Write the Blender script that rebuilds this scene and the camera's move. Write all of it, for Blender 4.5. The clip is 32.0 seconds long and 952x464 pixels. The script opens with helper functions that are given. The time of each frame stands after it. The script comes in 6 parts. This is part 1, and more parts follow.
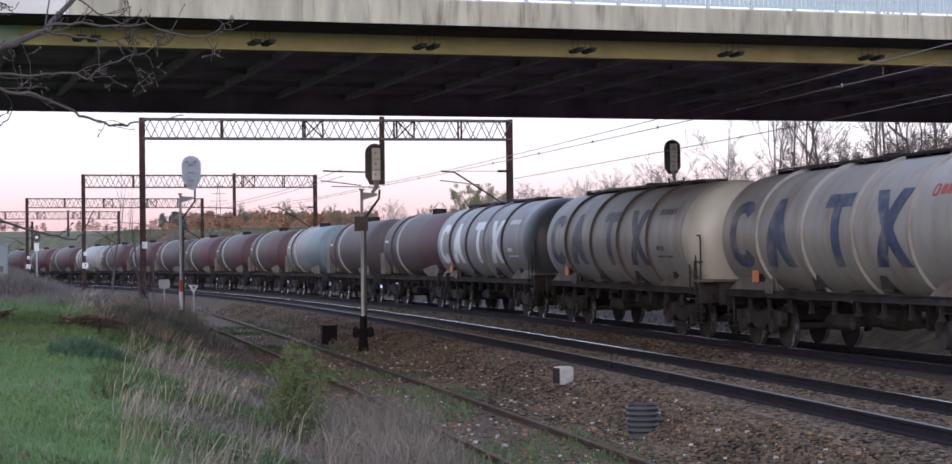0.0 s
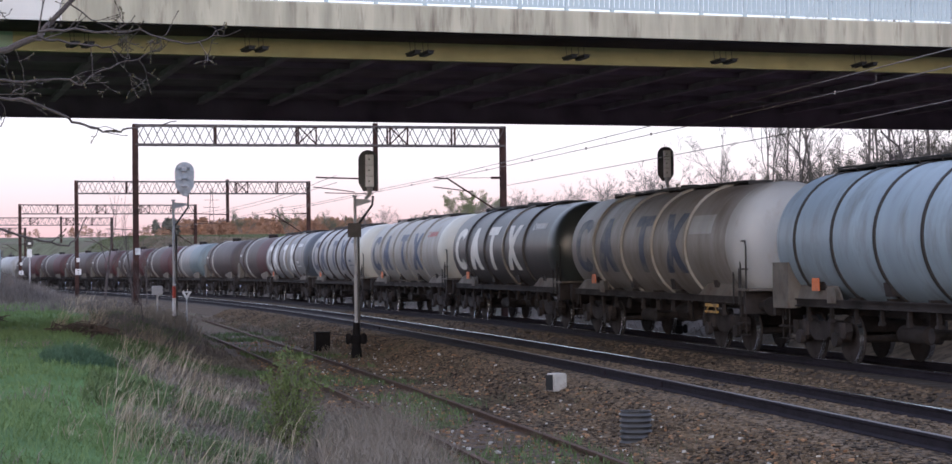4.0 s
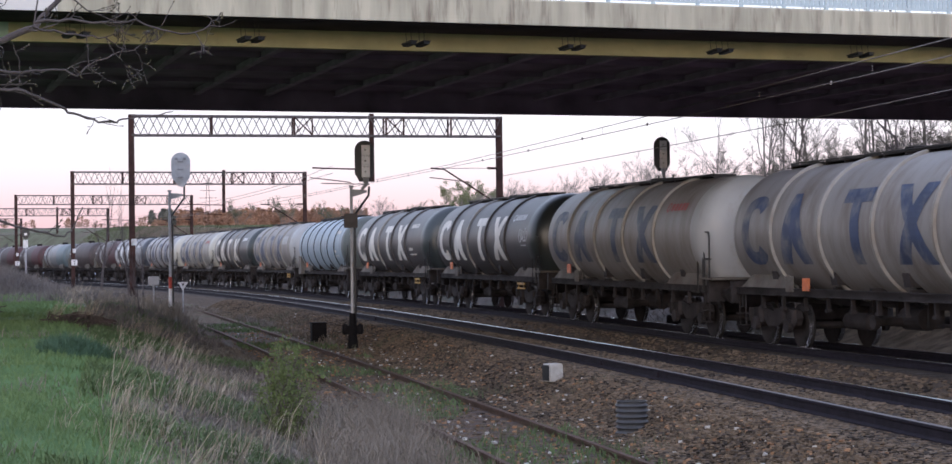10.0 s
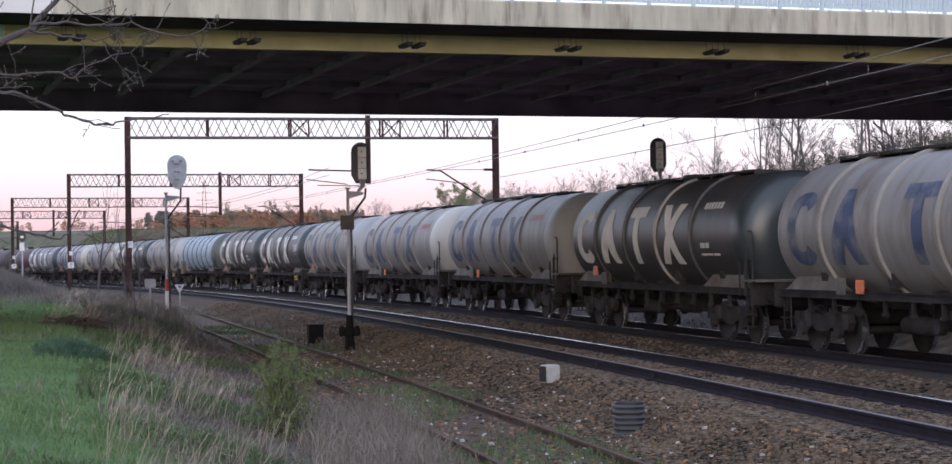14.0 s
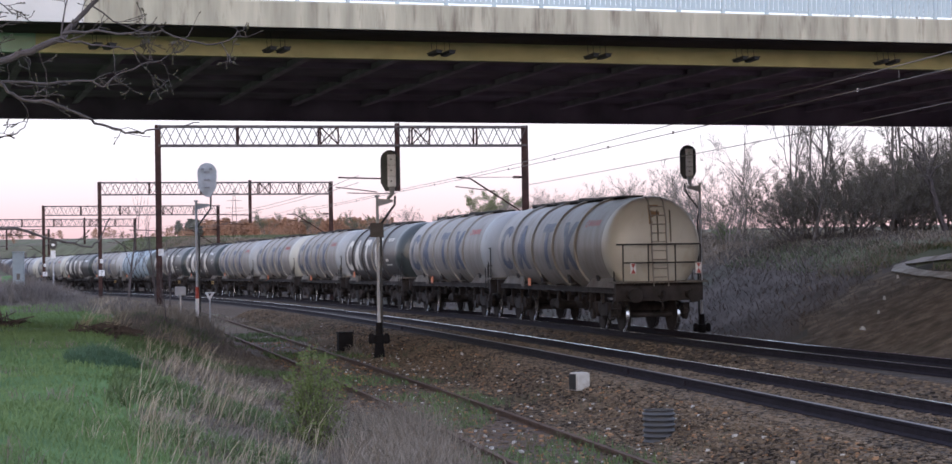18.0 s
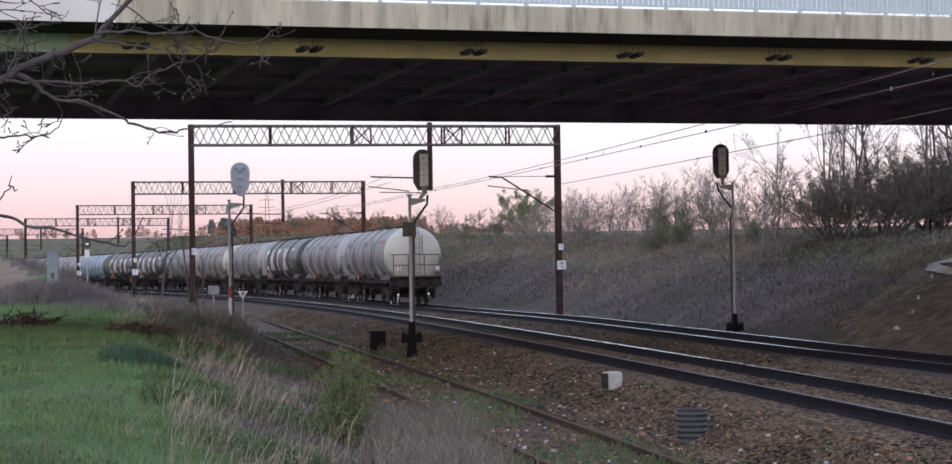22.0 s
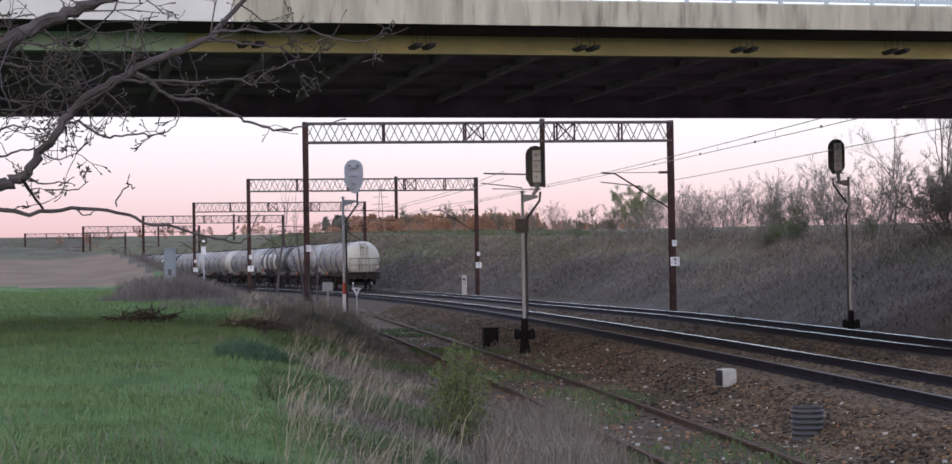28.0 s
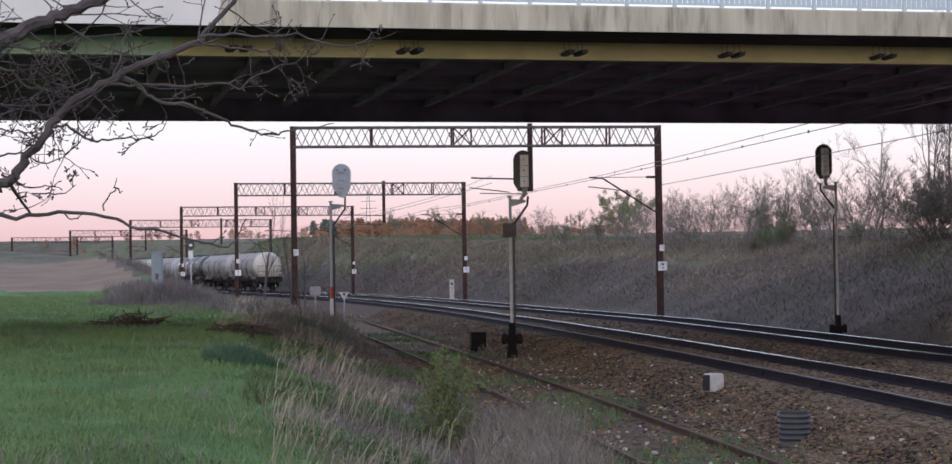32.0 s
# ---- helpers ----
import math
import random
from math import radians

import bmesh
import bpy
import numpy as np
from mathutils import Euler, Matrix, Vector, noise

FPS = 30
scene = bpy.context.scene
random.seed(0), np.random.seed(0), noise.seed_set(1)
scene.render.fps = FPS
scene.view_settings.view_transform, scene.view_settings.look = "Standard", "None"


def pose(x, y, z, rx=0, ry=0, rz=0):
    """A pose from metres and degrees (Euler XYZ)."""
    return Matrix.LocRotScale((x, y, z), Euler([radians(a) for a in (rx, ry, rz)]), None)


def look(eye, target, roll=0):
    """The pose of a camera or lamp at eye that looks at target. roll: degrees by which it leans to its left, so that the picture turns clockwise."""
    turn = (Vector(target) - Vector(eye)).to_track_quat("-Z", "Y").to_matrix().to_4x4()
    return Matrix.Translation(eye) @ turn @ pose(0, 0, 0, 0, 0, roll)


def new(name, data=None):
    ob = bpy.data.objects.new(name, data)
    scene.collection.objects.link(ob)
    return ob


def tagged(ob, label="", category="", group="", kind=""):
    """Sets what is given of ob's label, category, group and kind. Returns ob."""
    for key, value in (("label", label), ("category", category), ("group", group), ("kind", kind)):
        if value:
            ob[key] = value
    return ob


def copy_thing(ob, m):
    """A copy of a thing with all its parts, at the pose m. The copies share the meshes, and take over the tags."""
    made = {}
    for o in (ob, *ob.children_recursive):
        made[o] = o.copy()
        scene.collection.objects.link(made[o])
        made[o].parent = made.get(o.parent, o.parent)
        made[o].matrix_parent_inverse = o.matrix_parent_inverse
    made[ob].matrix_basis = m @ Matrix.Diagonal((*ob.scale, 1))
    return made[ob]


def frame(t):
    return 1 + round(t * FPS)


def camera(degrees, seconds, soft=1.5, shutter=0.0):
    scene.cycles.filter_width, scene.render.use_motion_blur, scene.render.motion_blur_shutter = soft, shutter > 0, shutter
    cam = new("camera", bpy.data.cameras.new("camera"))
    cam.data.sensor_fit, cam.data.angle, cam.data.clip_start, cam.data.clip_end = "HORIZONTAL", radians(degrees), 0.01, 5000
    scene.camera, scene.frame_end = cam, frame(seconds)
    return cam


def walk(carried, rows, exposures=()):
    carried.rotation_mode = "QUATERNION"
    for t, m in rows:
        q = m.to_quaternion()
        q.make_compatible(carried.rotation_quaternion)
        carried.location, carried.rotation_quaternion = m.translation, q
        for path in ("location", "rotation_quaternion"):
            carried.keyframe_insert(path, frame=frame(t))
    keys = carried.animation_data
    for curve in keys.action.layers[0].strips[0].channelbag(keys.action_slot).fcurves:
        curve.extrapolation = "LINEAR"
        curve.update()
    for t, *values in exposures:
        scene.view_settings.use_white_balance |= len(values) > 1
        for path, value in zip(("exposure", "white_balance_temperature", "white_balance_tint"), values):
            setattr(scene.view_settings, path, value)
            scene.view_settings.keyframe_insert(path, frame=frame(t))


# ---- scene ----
# The camera stands on a tripod beside the line and pans.
EYE = 1.77
PATH = [
    (0, 90.928, 0.699, -4.866), (0.5, 90.993, 0.652, -4.849), (1, 90.96, 0.678, -4.874), (1.5, 90.968, 0.684, -4.864),
    (2, 91.129, 0.678, -4.864), (2.5, 91.248, 0.68, -4.934), (3, 91.244, 0.555, -4.973), (3.5, 91.145, 0.595, -5.03),
    (5.5, 91.11, 0.716, -5.082), (6, 90.977, 0.584, -4.999), (6.5, 90.896, 0.683, -4.957), (7, 90.881, 0.8, -5.063),
    (7.5, 90.923, 0.795, -5.146), (8, 90.895, 0.779, -5.111), (8.5, 90.9, 0.685, -5.161), (9, 90.929, 0.672, -5.185),
    (9.5, 90.914, 0.614, -5.184), (10, 90.832, 0.684, -5.189), (10.5, 90.898, 0.728, -5.136), (11, 90.881, 0.7, -5.077),
    (11.5, 90.846, 0.734, -5.024), (12, 90.892, 0.769, -5.013), (12.5, 90.901, 0.731, -5.074), (13, 90.928, 0.732, -5.159),
    (13.5, 90.892, 0.864, -5.216), (14, 90.876, 0.853, -5.291), (14.5, 90.92, 0.836, -5.383), (16.5, 90.893, 0.847, -5.177),
    (17, 90.958, 0.881, -5.089), (17.5, 91.016, 0.808, -4.882), (18, 91.123, 0.886, -4.379), (18.5, 91.194, 0.787, -3.797),
    (19, 91.303, 0.822, -3.379), (19.5, 91.36, 0.887, -3.295), (20, 91.319, 0.823, -3.337), (20.5, 91.311, 0.834, -3.368),
    (21, 91.27, 0.791, -3.395), (21.5, 91.213, 0.85, -3.416), (22, 91.114, 0.872, -3.376), (22.5, 91.087, 0.87, -3.319),
    (23, 91.049, 0.863, -3.247), (23.5, 91.065, 0.843, -3.222), (24, 91.043, 0.881, -3.083), (24.5, 90.993, 0.784, -2.42),
    (25, 91.003, 0.879, -1.448), (25.5, 91.034, 0.93, -0.704), (26, 90.929, 0.799, 0.008), (26.5, 91.007, 0.789, 0.327),
    (28.5, 91.101, 0.929, -0.002), (29, 91.216, 0.922, -0.09), (29.5, 91.22, 0.954, -0.109), (30, 91.196, 0.842, -0.07),
    (30.5, 91.252, 0.844, -0.127), (31, 91.135, 0.837, -0.239), (31.5, 91.104, 0.855, -0.272), (32, 91.192, 0.848, -0.269),
]
cam = camera(28.85, 32.0, soft=1.5)
EXPO = 0.15
walk(cam, [(t, pose(0, 0, EYE, rx, ry, rz)) for t, rx, ry, rz in PATH], [(0.0, EXPO + 0.22, 5870, 10), (18.2, EXPO + 0.25, 5870, 10), (19.6, EXPO + 0.05, 5980, 10), (24.0, EXPO + 0.05, 6030, 10), (32.0, EXPO, 6030, 10)])

# ---- light: a clear evening just after sundown ----
world = bpy.data.worlds.new("evening_sky")
scene.world = world
world.use_nodes = True
wn, wl = world.node_tree.nodes, world.node_tree.links
wn.clear()
w_out = wn.new("ShaderNodeOutputWorld")
w_sky = wn.new("ShaderNodeTexSky")
w_sky.sky_type, w_sky.sun_disc = "NISHITA", False
w_sky.sun_elevation, w_sky.sun_rotation = radians(6), radians(205)
w_bg = wn.new("ShaderNodeBackground")
w_bg.inputs["Strength"].default_value = 0.05
wl.new(w_sky.outputs[0], w_bg.inputs["Color"])
# the pale dusk gradient: pink by the horizon, milky lilac above
w_co = wn.new("ShaderNodeTexCoord")
w_sep = wn.new("ShaderNodeSeparateXYZ")
w_ramp = wn.new("ShaderNodeValToRGB")
w_bg2 = wn.new("ShaderNodeBackground")
w_add = wn.new("ShaderNodeAddShader")
wl.new(w_co.outputs["Generated"], w_sep.inputs[0])
wl.new(w_sep.outputs["Z"], w_ramp.inputs[0])
ramp = w_ramp.color_ramp
ramp.elements[0].position, ramp.elements[0].color = 0.0, (0.63, 0.385, 0.435, 1)
ramp.elements[1].position, ramp.elements[1].color = 1.0, (0.78, 0.86, 1.20, 1)
for at, col in ((0.02, (0.72, 0.445, 0.515, 1)), (0.043, (0.79, 0.585, 0.665, 1)), (0.075, (0.85, 0.74, 0.82, 1)), (0.12, (0.92, 0.88, 0.97, 1)), (0.35, (0.95, 1.0, 1.2, 1))):
    e = ramp.elements.new(at)
    e.color = col
wl.new(w_ramp.outputs[0], w_bg2.inputs["Color"])
w_bg2.inputs["Strength"].default_value = 0.92
wl.new(w_bg.outputs[0], w_add.inputs[0])
wl.new(w_bg2.outputs[0], w_add.inputs[1])
wl.new(w_add.outputs[0], w_out.inputs["Surface"])
sun_data = bpy.data.lights.new("sun", "SUN")
sun_data.energy, sun_data.angle, sun_data.color = 1.05, radians(40), (1.0, 0.84, 0.74)
sun = new("sun", sun_data)
sun.matrix_world = look((-35, -70, 17), (0, 40, 0))


# ---- materials ----
def mat(name, base, rough=0.8, metal=0.0, vary=0.25, scale=3.0, dark=None, dark_at=0.55, dark_scale=0.6, bump=0.2, bump_scale=40.0, coord="Object", random_tint=0.0, stretch=(1, 1, 1)):
    """Base colour with two scales of variation, dirt patches of a second colour, fine relief."""
    m = bpy.data.materials.new(name)
    m.use_nodes = True
    n, l = m.node_tree.nodes, m.node_tree.links
    b = n["Principled BSDF"]
    b.inputs["Roughness"].default_value, b.inputs["Metallic"].default_value = rough, metal
    b.inputs["Specular IOR Level"].default_value = 0.5 if rough < 0.7 else 0.12
    co = n.new("ShaderNodeTexCoord")
    mp = n.new("ShaderNodeMapping")
    mp.inputs["Scale"].default_value = stretch
    l.new(co.outputs[coord], mp.inputs[0])
    n1 = n.new("ShaderNodeTexNoise")
    n1.inputs["Scale"].default_value, n1.inputs["Detail"].default_value = scale, 6
    l.new(mp.outputs[0], n1.inputs["Vector"])
    r1 = n.new("ShaderNodeMapRange")
    r1.inputs[1].default_value, r1.inputs[2].default_value = 0.3, 0.7
    r1.inputs[3].default_value, r1.inputs[4].default_value = 1 - vary, 1 + vary
    l.new(n1.outputs[0], r1.inputs[0])
    mul = n.new("ShaderNodeMix")
    mul.data_type, mul.blend_type = "RGBA", "MULTIPLY"
    mul.inputs[0].default_value = 1.0
    mul.inputs[6].default_value = (*base, 1)
    l.new(r1.outputs[0], mul.inputs[7])
    col = mul.outputs[2]
    if dark:
        n2 = n.new("ShaderNodeTexNoise")
        n2.inputs["Scale"].default_value, n2.inputs["Detail"].default_value, n2.inputs["Roughness"].default_value = dark_scale, 8, 0.65
        l.new(mp.outputs[0], n2.inputs["Vector"])
        r2 = n.new("ShaderNodeMapRange")
        r2.inputs[1].default_value, r2.inputs[2].default_value = dark_at - 0.08, dark_at + 0.12
        l.new(n2.outputs[0], r2.inputs[0])
        mx = n.new("ShaderNodeMix")
        mx.data_type = "RGBA"
        l.new(r2.outputs[0], mx.inputs[0])
        l.new(col, mx.inputs[6])
        mx.inputs[7].default_value = (*dark, 1)
        col = mx.outputs[2]
    if random_tint:
        oi = n.new("ShaderNodeObjectInfo")
        r3 = n.new("ShaderNodeMapRange")
        r3.inputs[3].default_value, r3.inputs[4].default_value = 1 - random_tint, 1 + random_tint
        l.new(oi.outputs["Random"], r3.inputs[0])
        m3 = n.new("ShaderNodeMix")
        m3.data_type, m3.blend_type = "RGBA", "MULTIPLY"
        m3.inputs[0].default_value = 1.0
        l.new(col, m3.inputs[6])
        l.new(r3.outputs[0], m3.inputs[7])
        col = m3.outputs[2]
    l.new(col, b.inputs["Base Color"])
    if bump:
        n4 = n.new("ShaderNodeTexNoise")
        n4.inputs["Scale"].default_value, n4.inputs["Detail"].default_value = bump_scale, 4
        l.new(mp.outputs[0], n4.inputs["Vector"])
        bp = n.new("ShaderNodeBump")
        bp.inputs["Strength"].default_value, bp.inputs["Distance"].default_value = bump, 0.02
        l.new(n4.outputs[0], bp.inputs["Height"])
        l.new(bp.outputs[0], b.inputs["Normal"])
    return m


M_GRASS = mat("grass_ground", (0.080, 0.136, 0.050), 0.95, vary=0.35, scale=0.5, dark=(0.07, 0.07, 0.038), dark_at=0.68, dark_scale=0.15, bump=0.8, bump_scale=9)
M_DRY = mat("dry_bank", (0.105, 0.088, 0.070), 0.95, vary=0.35, scale=1.2, dark=(0.060, 0.080, 0.035), dark_at=0.53, dark_scale=0.16, bump=0.8, bump_scale=12)
M_SOIL = mat("bare_brown_soil", (0.135, 0.104, 0.076), 0.95, vary=0.5, scale=2.2, dark=(0.060, 0.050, 0.036), dark_at=0.55, dark_scale=0.9, bump=1.0, bump_scale=8)
M_BANK = mat("dark_bank_soil", (0.080, 0.067, 0.059), 0.95, vary=0.35, scale=0.5, dark=(0.048, 0.052, 0.036), dark_at=0.55, dark_scale=0.12, bump=0.6, bump_scale=10)
M_BANKGREEN = mat("greening_bank", (0.108, 0.112, 0.070), 0.95, vary=0.3, scale=0.4, dark=(0.125, 0.105, 0.082), dark_at=0.55, dark_scale=0.15, bump=0.6, bump_scale=10)
# the low sun's orange on the far fields is mixed into this tan
M_TAN = mat("far_stubble_fields", (0.34, 0.215, 0.150), 0.95, vary=0.12, scale=0.02, dark=(0.20, 0.15, 0.10), dark_at=0.60, dark_scale=0.008, bump=0.0)
M_FIELD = mat("bare_field", (0.185, 0.138, 0.100), 0.95, vary=0.15, scale=0.3, bump=0.5, bump_scale=4)
M_BALLAST = mat("ballast", (0.072, 0.053, 0.039), 0.95, vary=0.55, scale=9, dark=(0.060, 0.048, 0.040), dark_at=0.55, dark_scale=1.0, bump=1.0, bump_scale=16)
M_OLDBED = mat("weedy_bed", (0.094, 0.066, 0.048), 0.95, vary=0.4, scale=5, dark=(0.055, 0.068, 0.032), dark_at=0.56, dark_scale=0.5, bump=1.0, bump_scale=18)
M_RUST = mat("rusty_rail", (0.085, 0.055, 0.042), 0.75, 0.3, vary=0.3, scale=6, bump=0.2)
M_RAILSIDE = mat("grimy_rail_side", (0.017, 0.014, 0.019), 0.8, 0.0, vary=0.3, scale=6, bump=0.2)
M_RAILTOP = mat("polished_rail", (0.95, 0.95, 0.96), 0.17, 1.0, vary=0.05, scale=4, bump=0.0)
M_RAILDULL = mat("dull_rail_top", (0.10, 0.088, 0.086), 0.6, 0.0, vary=0.2, scale=4, bump=0.0)
M_SLEEPER = mat("grey_sleeper", (0.070, 0.060, 0.055), 0.9, vary=0.3, scale=5, random_tint=0.15, bump=0.3)
M_STEEL_BROWN = mat("brown_steel", (0.055, 0.030, 0.027), 0.7, 0.2, vary=0.3, scale=4, dark=(0.03, 0.02, 0.02), dark_scale=1.5, bump=0.1)
M_TRUSS = mat("grey_truss", (0.075, 0.064, 0.066), 0.6, 0.1, vary=0.2, scale=4, bump=0.1)
M_BLACK = mat("black_paint", (0.012, 0.012, 0.014), 0.45, vary=0.2, scale=4, bump=0.05)
M_CAST = mat("tarred_cast_iron", (0.010, 0.009, 0.010), 0.85, vary=0.3, scale=5, bump=0.3)
M_WHITE = mat("white_paint", (0.62, 0.62, 0.64), 0.5, vary=0.12, scale=5, dark=(0.35, 0.33, 0.31), dark_at=0.64, dark_scale=2, bump=0.05)
M_LGREY = mat("light_grey_paint", (0.36, 0.36, 0.38), 0.55, vary=0.15, scale=5, bump=0.05)
M_CASE = mat("pale_lamp_case", (0.84, 0.84, 0.86), 0.55, vary=0.12, scale=5, bump=0.05)
M_RED = mat("red_paint", (0.33, 0.045, 0.03), 0.55, vary=0.15, scale=5, bump=0.05)
M_CONCRETE = mat("stained_concrete", (0.42, 0.395, 0.315), 0.9, vary=0.22, scale=4.0, dark=(0.18, 0.155, 0.125), dark_at=0.61, dark_scale=4.5, bump=0.3, bump_scale=20, stretch=(1, 1, 0.12))
M_CONC_PALE = mat("whitewashed_concrete", (0.66, 0.64, 0.62), 0.9, vary=0.08, scale=1.2, bump=0.2, bump_scale=20)
M_YELLOW = mat("ochre_girder", (0.42, 0.385, 0.19), 0.6, vary=0.14, scale=1.5, dark=(0.22, 0.18, 0.09), dark_at=0.66, dark_scale=1.0, bump=0.1)
M_GREENGIRDER = mat("pale_green_girder", (0.34, 0.47, 0.35), 0.6, vary=0.12, scale=1.5, bump=0.1)
# near-black base colour carries the shade under the deck overhang
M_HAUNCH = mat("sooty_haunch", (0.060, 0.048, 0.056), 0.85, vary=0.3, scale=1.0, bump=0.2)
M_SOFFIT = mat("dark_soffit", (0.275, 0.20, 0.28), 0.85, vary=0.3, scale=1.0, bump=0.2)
M_RIB = mat("pale_rib_flange", (0.40, 0.29, 0.40), 0.8, vary=0.2, scale=2, bump=0.1)
M_PLATEGREY = mat("dull_grey_steel", (0.10, 0.09, 0.085), 0.7, vary=0.2, scale=4, bump=0.05)
# brown ballast, darkened for the shadow between the rails
M_MIDBED = mat("oily_ballast", (0.062, 0.050, 0.041), 0.95, vary=0.5, scale=9, dark=(0.045, 0.037, 0.032), dark_at=0.55, dark_scale=1.5, bump=1.0, bump_scale=16)
M_RAILING = mat("pale_blue_railing", (0.46, 0.54, 0.575), 0.5, vary=0.06, scale=3, bump=0.0)
M_UNDER = mat("grimy_underframe", (0.036, 0.031, 0.031), 0.8, 0.0, vary=0.4, scale=4, dark=(0.011, 0.010, 0.009), dark_scale=2, bump=0.3)
M_WHEELSHINE = mat("bright_wheel_tread", (0.70, 0.70, 0.72), 0.25, 1.0, vary=0.1, bump=0.0)
M_GREY_BOX = mat("cabinet_grey", (0.19, 0.22, 0.245), 0.6, vary=0.1, scale=4, bump=0.05)
M_BARK = mat("bark", (0.085, 0.072, 0.072), 0.9, vary=0.3, scale=8, bump=0.6, bump_scale=30)
M_WIRE = mat("copper_wire", (0.17, 0.15, 0.145), 0.6, 0.0, bump=0.0)


# ---- geometry helpers ----
class Geo:
    """Vertices and faces of one mesh."""

    def __init__(self):
        self.v, self.f, self.mi = [], [], []

    def add(self, verts, faces, mi=0):
        k = len(self.v)
        self.v += [tuple(p) for p in verts]
        self.f += [tuple(i + k for i in q) for q in faces]
        self.mi += [mi] * len(faces)
        return self

    def box(self, x0, y0, z0, x1, y1, z1, mi=0, m=None):
        p = [(x, y, z) for x in (x0, x1) for y in (y0, y1) for z in (z0, z1)]
        if m is not None:
            p = [m @ Vector(q) for q in p]
        return self.add(p, [(0, 1, 3, 2), (4, 6, 7, 5), (0, 4, 5, 1), (2, 3, 7, 6), (0, 2, 6, 4), (1, 5, 7, 3)], mi)

    def tube(self, pts, radii, n=8, mi=0, caps=True):
        pts = [Vector(p) for p in pts]
        if not hasattr(radii, "__len__"):
            radii = [radii] * len(pts)
        rings = []
        side = None
        for i, p in enumerate(pts):
            d = (pts[min(i + 1, len(pts) - 1)] - pts[max(i - 1, 0)]).normalized()
            if side is None:
                side = d.orthogonal().normalized()
            else:
                side = (side - d * side.dot(d)).normalized()
            up = d.cross(side)
            rings.append([p + (side * math.cos(a) + up * math.sin(a)) * radii[i] for a in (2 * math.pi * k / n for k in range(n))])
        vs = [q for r in rings for q in r]
        fs = [(i * n + k, i * n + (k + 1) % n, (i + 1) * n + (k + 1) % n, (i + 1) * n + k) for i in range(len(pts) - 1) for k in range(n)]
        if caps:
            fs += [tuple(range(n - 1, -1, -1)), tuple((len(pts) - 1) * n + k for k in range(n))]
        return self.add(vs, fs, mi)

    def sweep(self, rows, closed=True, mi=0, caps=True):
        """Loft between equal-length rings of points."""
        n = len(rows[0])
        vs = [q for r in rows for q in r]
        w = n if closed else n - 1
        fs = [(i * n + k, i * n + (k + 1) % n, (i + 1) * n + (k + 1) % n, (i + 1) * n + k) for i in range(len(rows) - 1) for k in range(w)]
        if closed and caps:
            fs += [tuple(range(n - 1, -1, -1)), tuple((len(rows) - 1) * n + k for k in range(n))]
        return self.add(vs, fs, mi)

    def mesh(self, name, mats, smooth=False):
        me = bpy.data.meshes.new(name)
        me.from_pydata(self.v, [], self.f)
        for m in (mats if isinstance(mats, (list, tuple)) else [mats]):
            me.materials.append(m)
        if max(self.mi, default=0):
            me.polygons.foreach_set("material_index", self.mi)
        me.validate()
        if smooth:
            me.polygons.foreach_set("use_smooth", [True] * len(me.polygons))
            me.set_sharp_from_angle(angle=radians(38))
        me.update()
        return me


def thing(name, m=None, label="", category="", group="", kind=""):
    ob = new(name)
    ob.empty_display_size = 0.2
    if m is not None:
        ob.matrix_basis = m
    return tagged(ob, label, category, group, kind)


def part(name, geo, material, parent, label="", smooth=False, m=None):
    """One mesh under a thing or a part. geo: a Geo, or mesh data to share."""
    ob = new(name, geo.mesh(name, material, smooth) if isinstance(geo, Geo) else geo)
    ob.parent = parent
    if m is not None:
        ob.matrix_basis = m
    return tagged(ob, label)


def solid(name, geo, material, label="", category="", group="", kind="", smooth=False, m=None):
    ob = new(name, geo.mesh(name, material, smooth))
    if m is not None:
        ob.matrix_basis = m
    return tagged(ob, label, category, group, kind)


# ---- the line: one curved double track and an old siding ----
STEP = 0.5
ARC = np.arange(0, 760, STEP)


def lay(x0, heading, bend):
    a = heading + bend(ARC)
    dx, dy = -np.sin(a), np.cos(a)
    xs = x0 + np.concatenate([[0], np.cumsum((dx[1:] + dx[:-1]) * STEP / 2)])
    ys = 12 + np.concatenate([[0], np.cumsum((dy[1:] + dy[:-1]) * STEP / 2)])
    return xs, ys, dx, dy


MAIN = lay(7.77, 0.0834, lambda s: 0.0009 * s + 0.0003 * np.maximum(s - 50, 0) + 0.0003 * np.maximum(s - 75, 0))
SIDING = lay(3.87, 0.105, lambda s: np.where(s < 90, 0.00095 * s - 0.0014 * s * s / 180, 0.0225 - 0.00045 * (s - 90)))
SIDE_Z = -0.50


def gap(s):
    """Distance of the far track from the near one; they draw apart towards the viewer."""
    return 4.2 + 0.034 * np.clip(75 - s, 0, 110)


def far_z(s):
    return np.interp(s, [10, 30, 52, 72, 110], [-0.20, -0.17, -0.02, -0.01, 0.05])


def far_spot(s, o=0.0):
    return spot(s, float(gap(s)) + o)



def spot(s, o=0.0, line=MAIN):
    """Plan position at s metres along a line, o metres to its right."""
    X, Y, dx, dy = (float(np.interp(s, ARC, q)) for q in line)
    if s < 0:
        X, Y = X + s * dx, Y + s * dy
    return X + o * dy, Y - o * dx


def turn_at(s, line=MAIN):
    return math.degrees(math.atan2(float(np.interp(s, ARC, line[3])), float(np.interp(s, ARC, line[2]))))


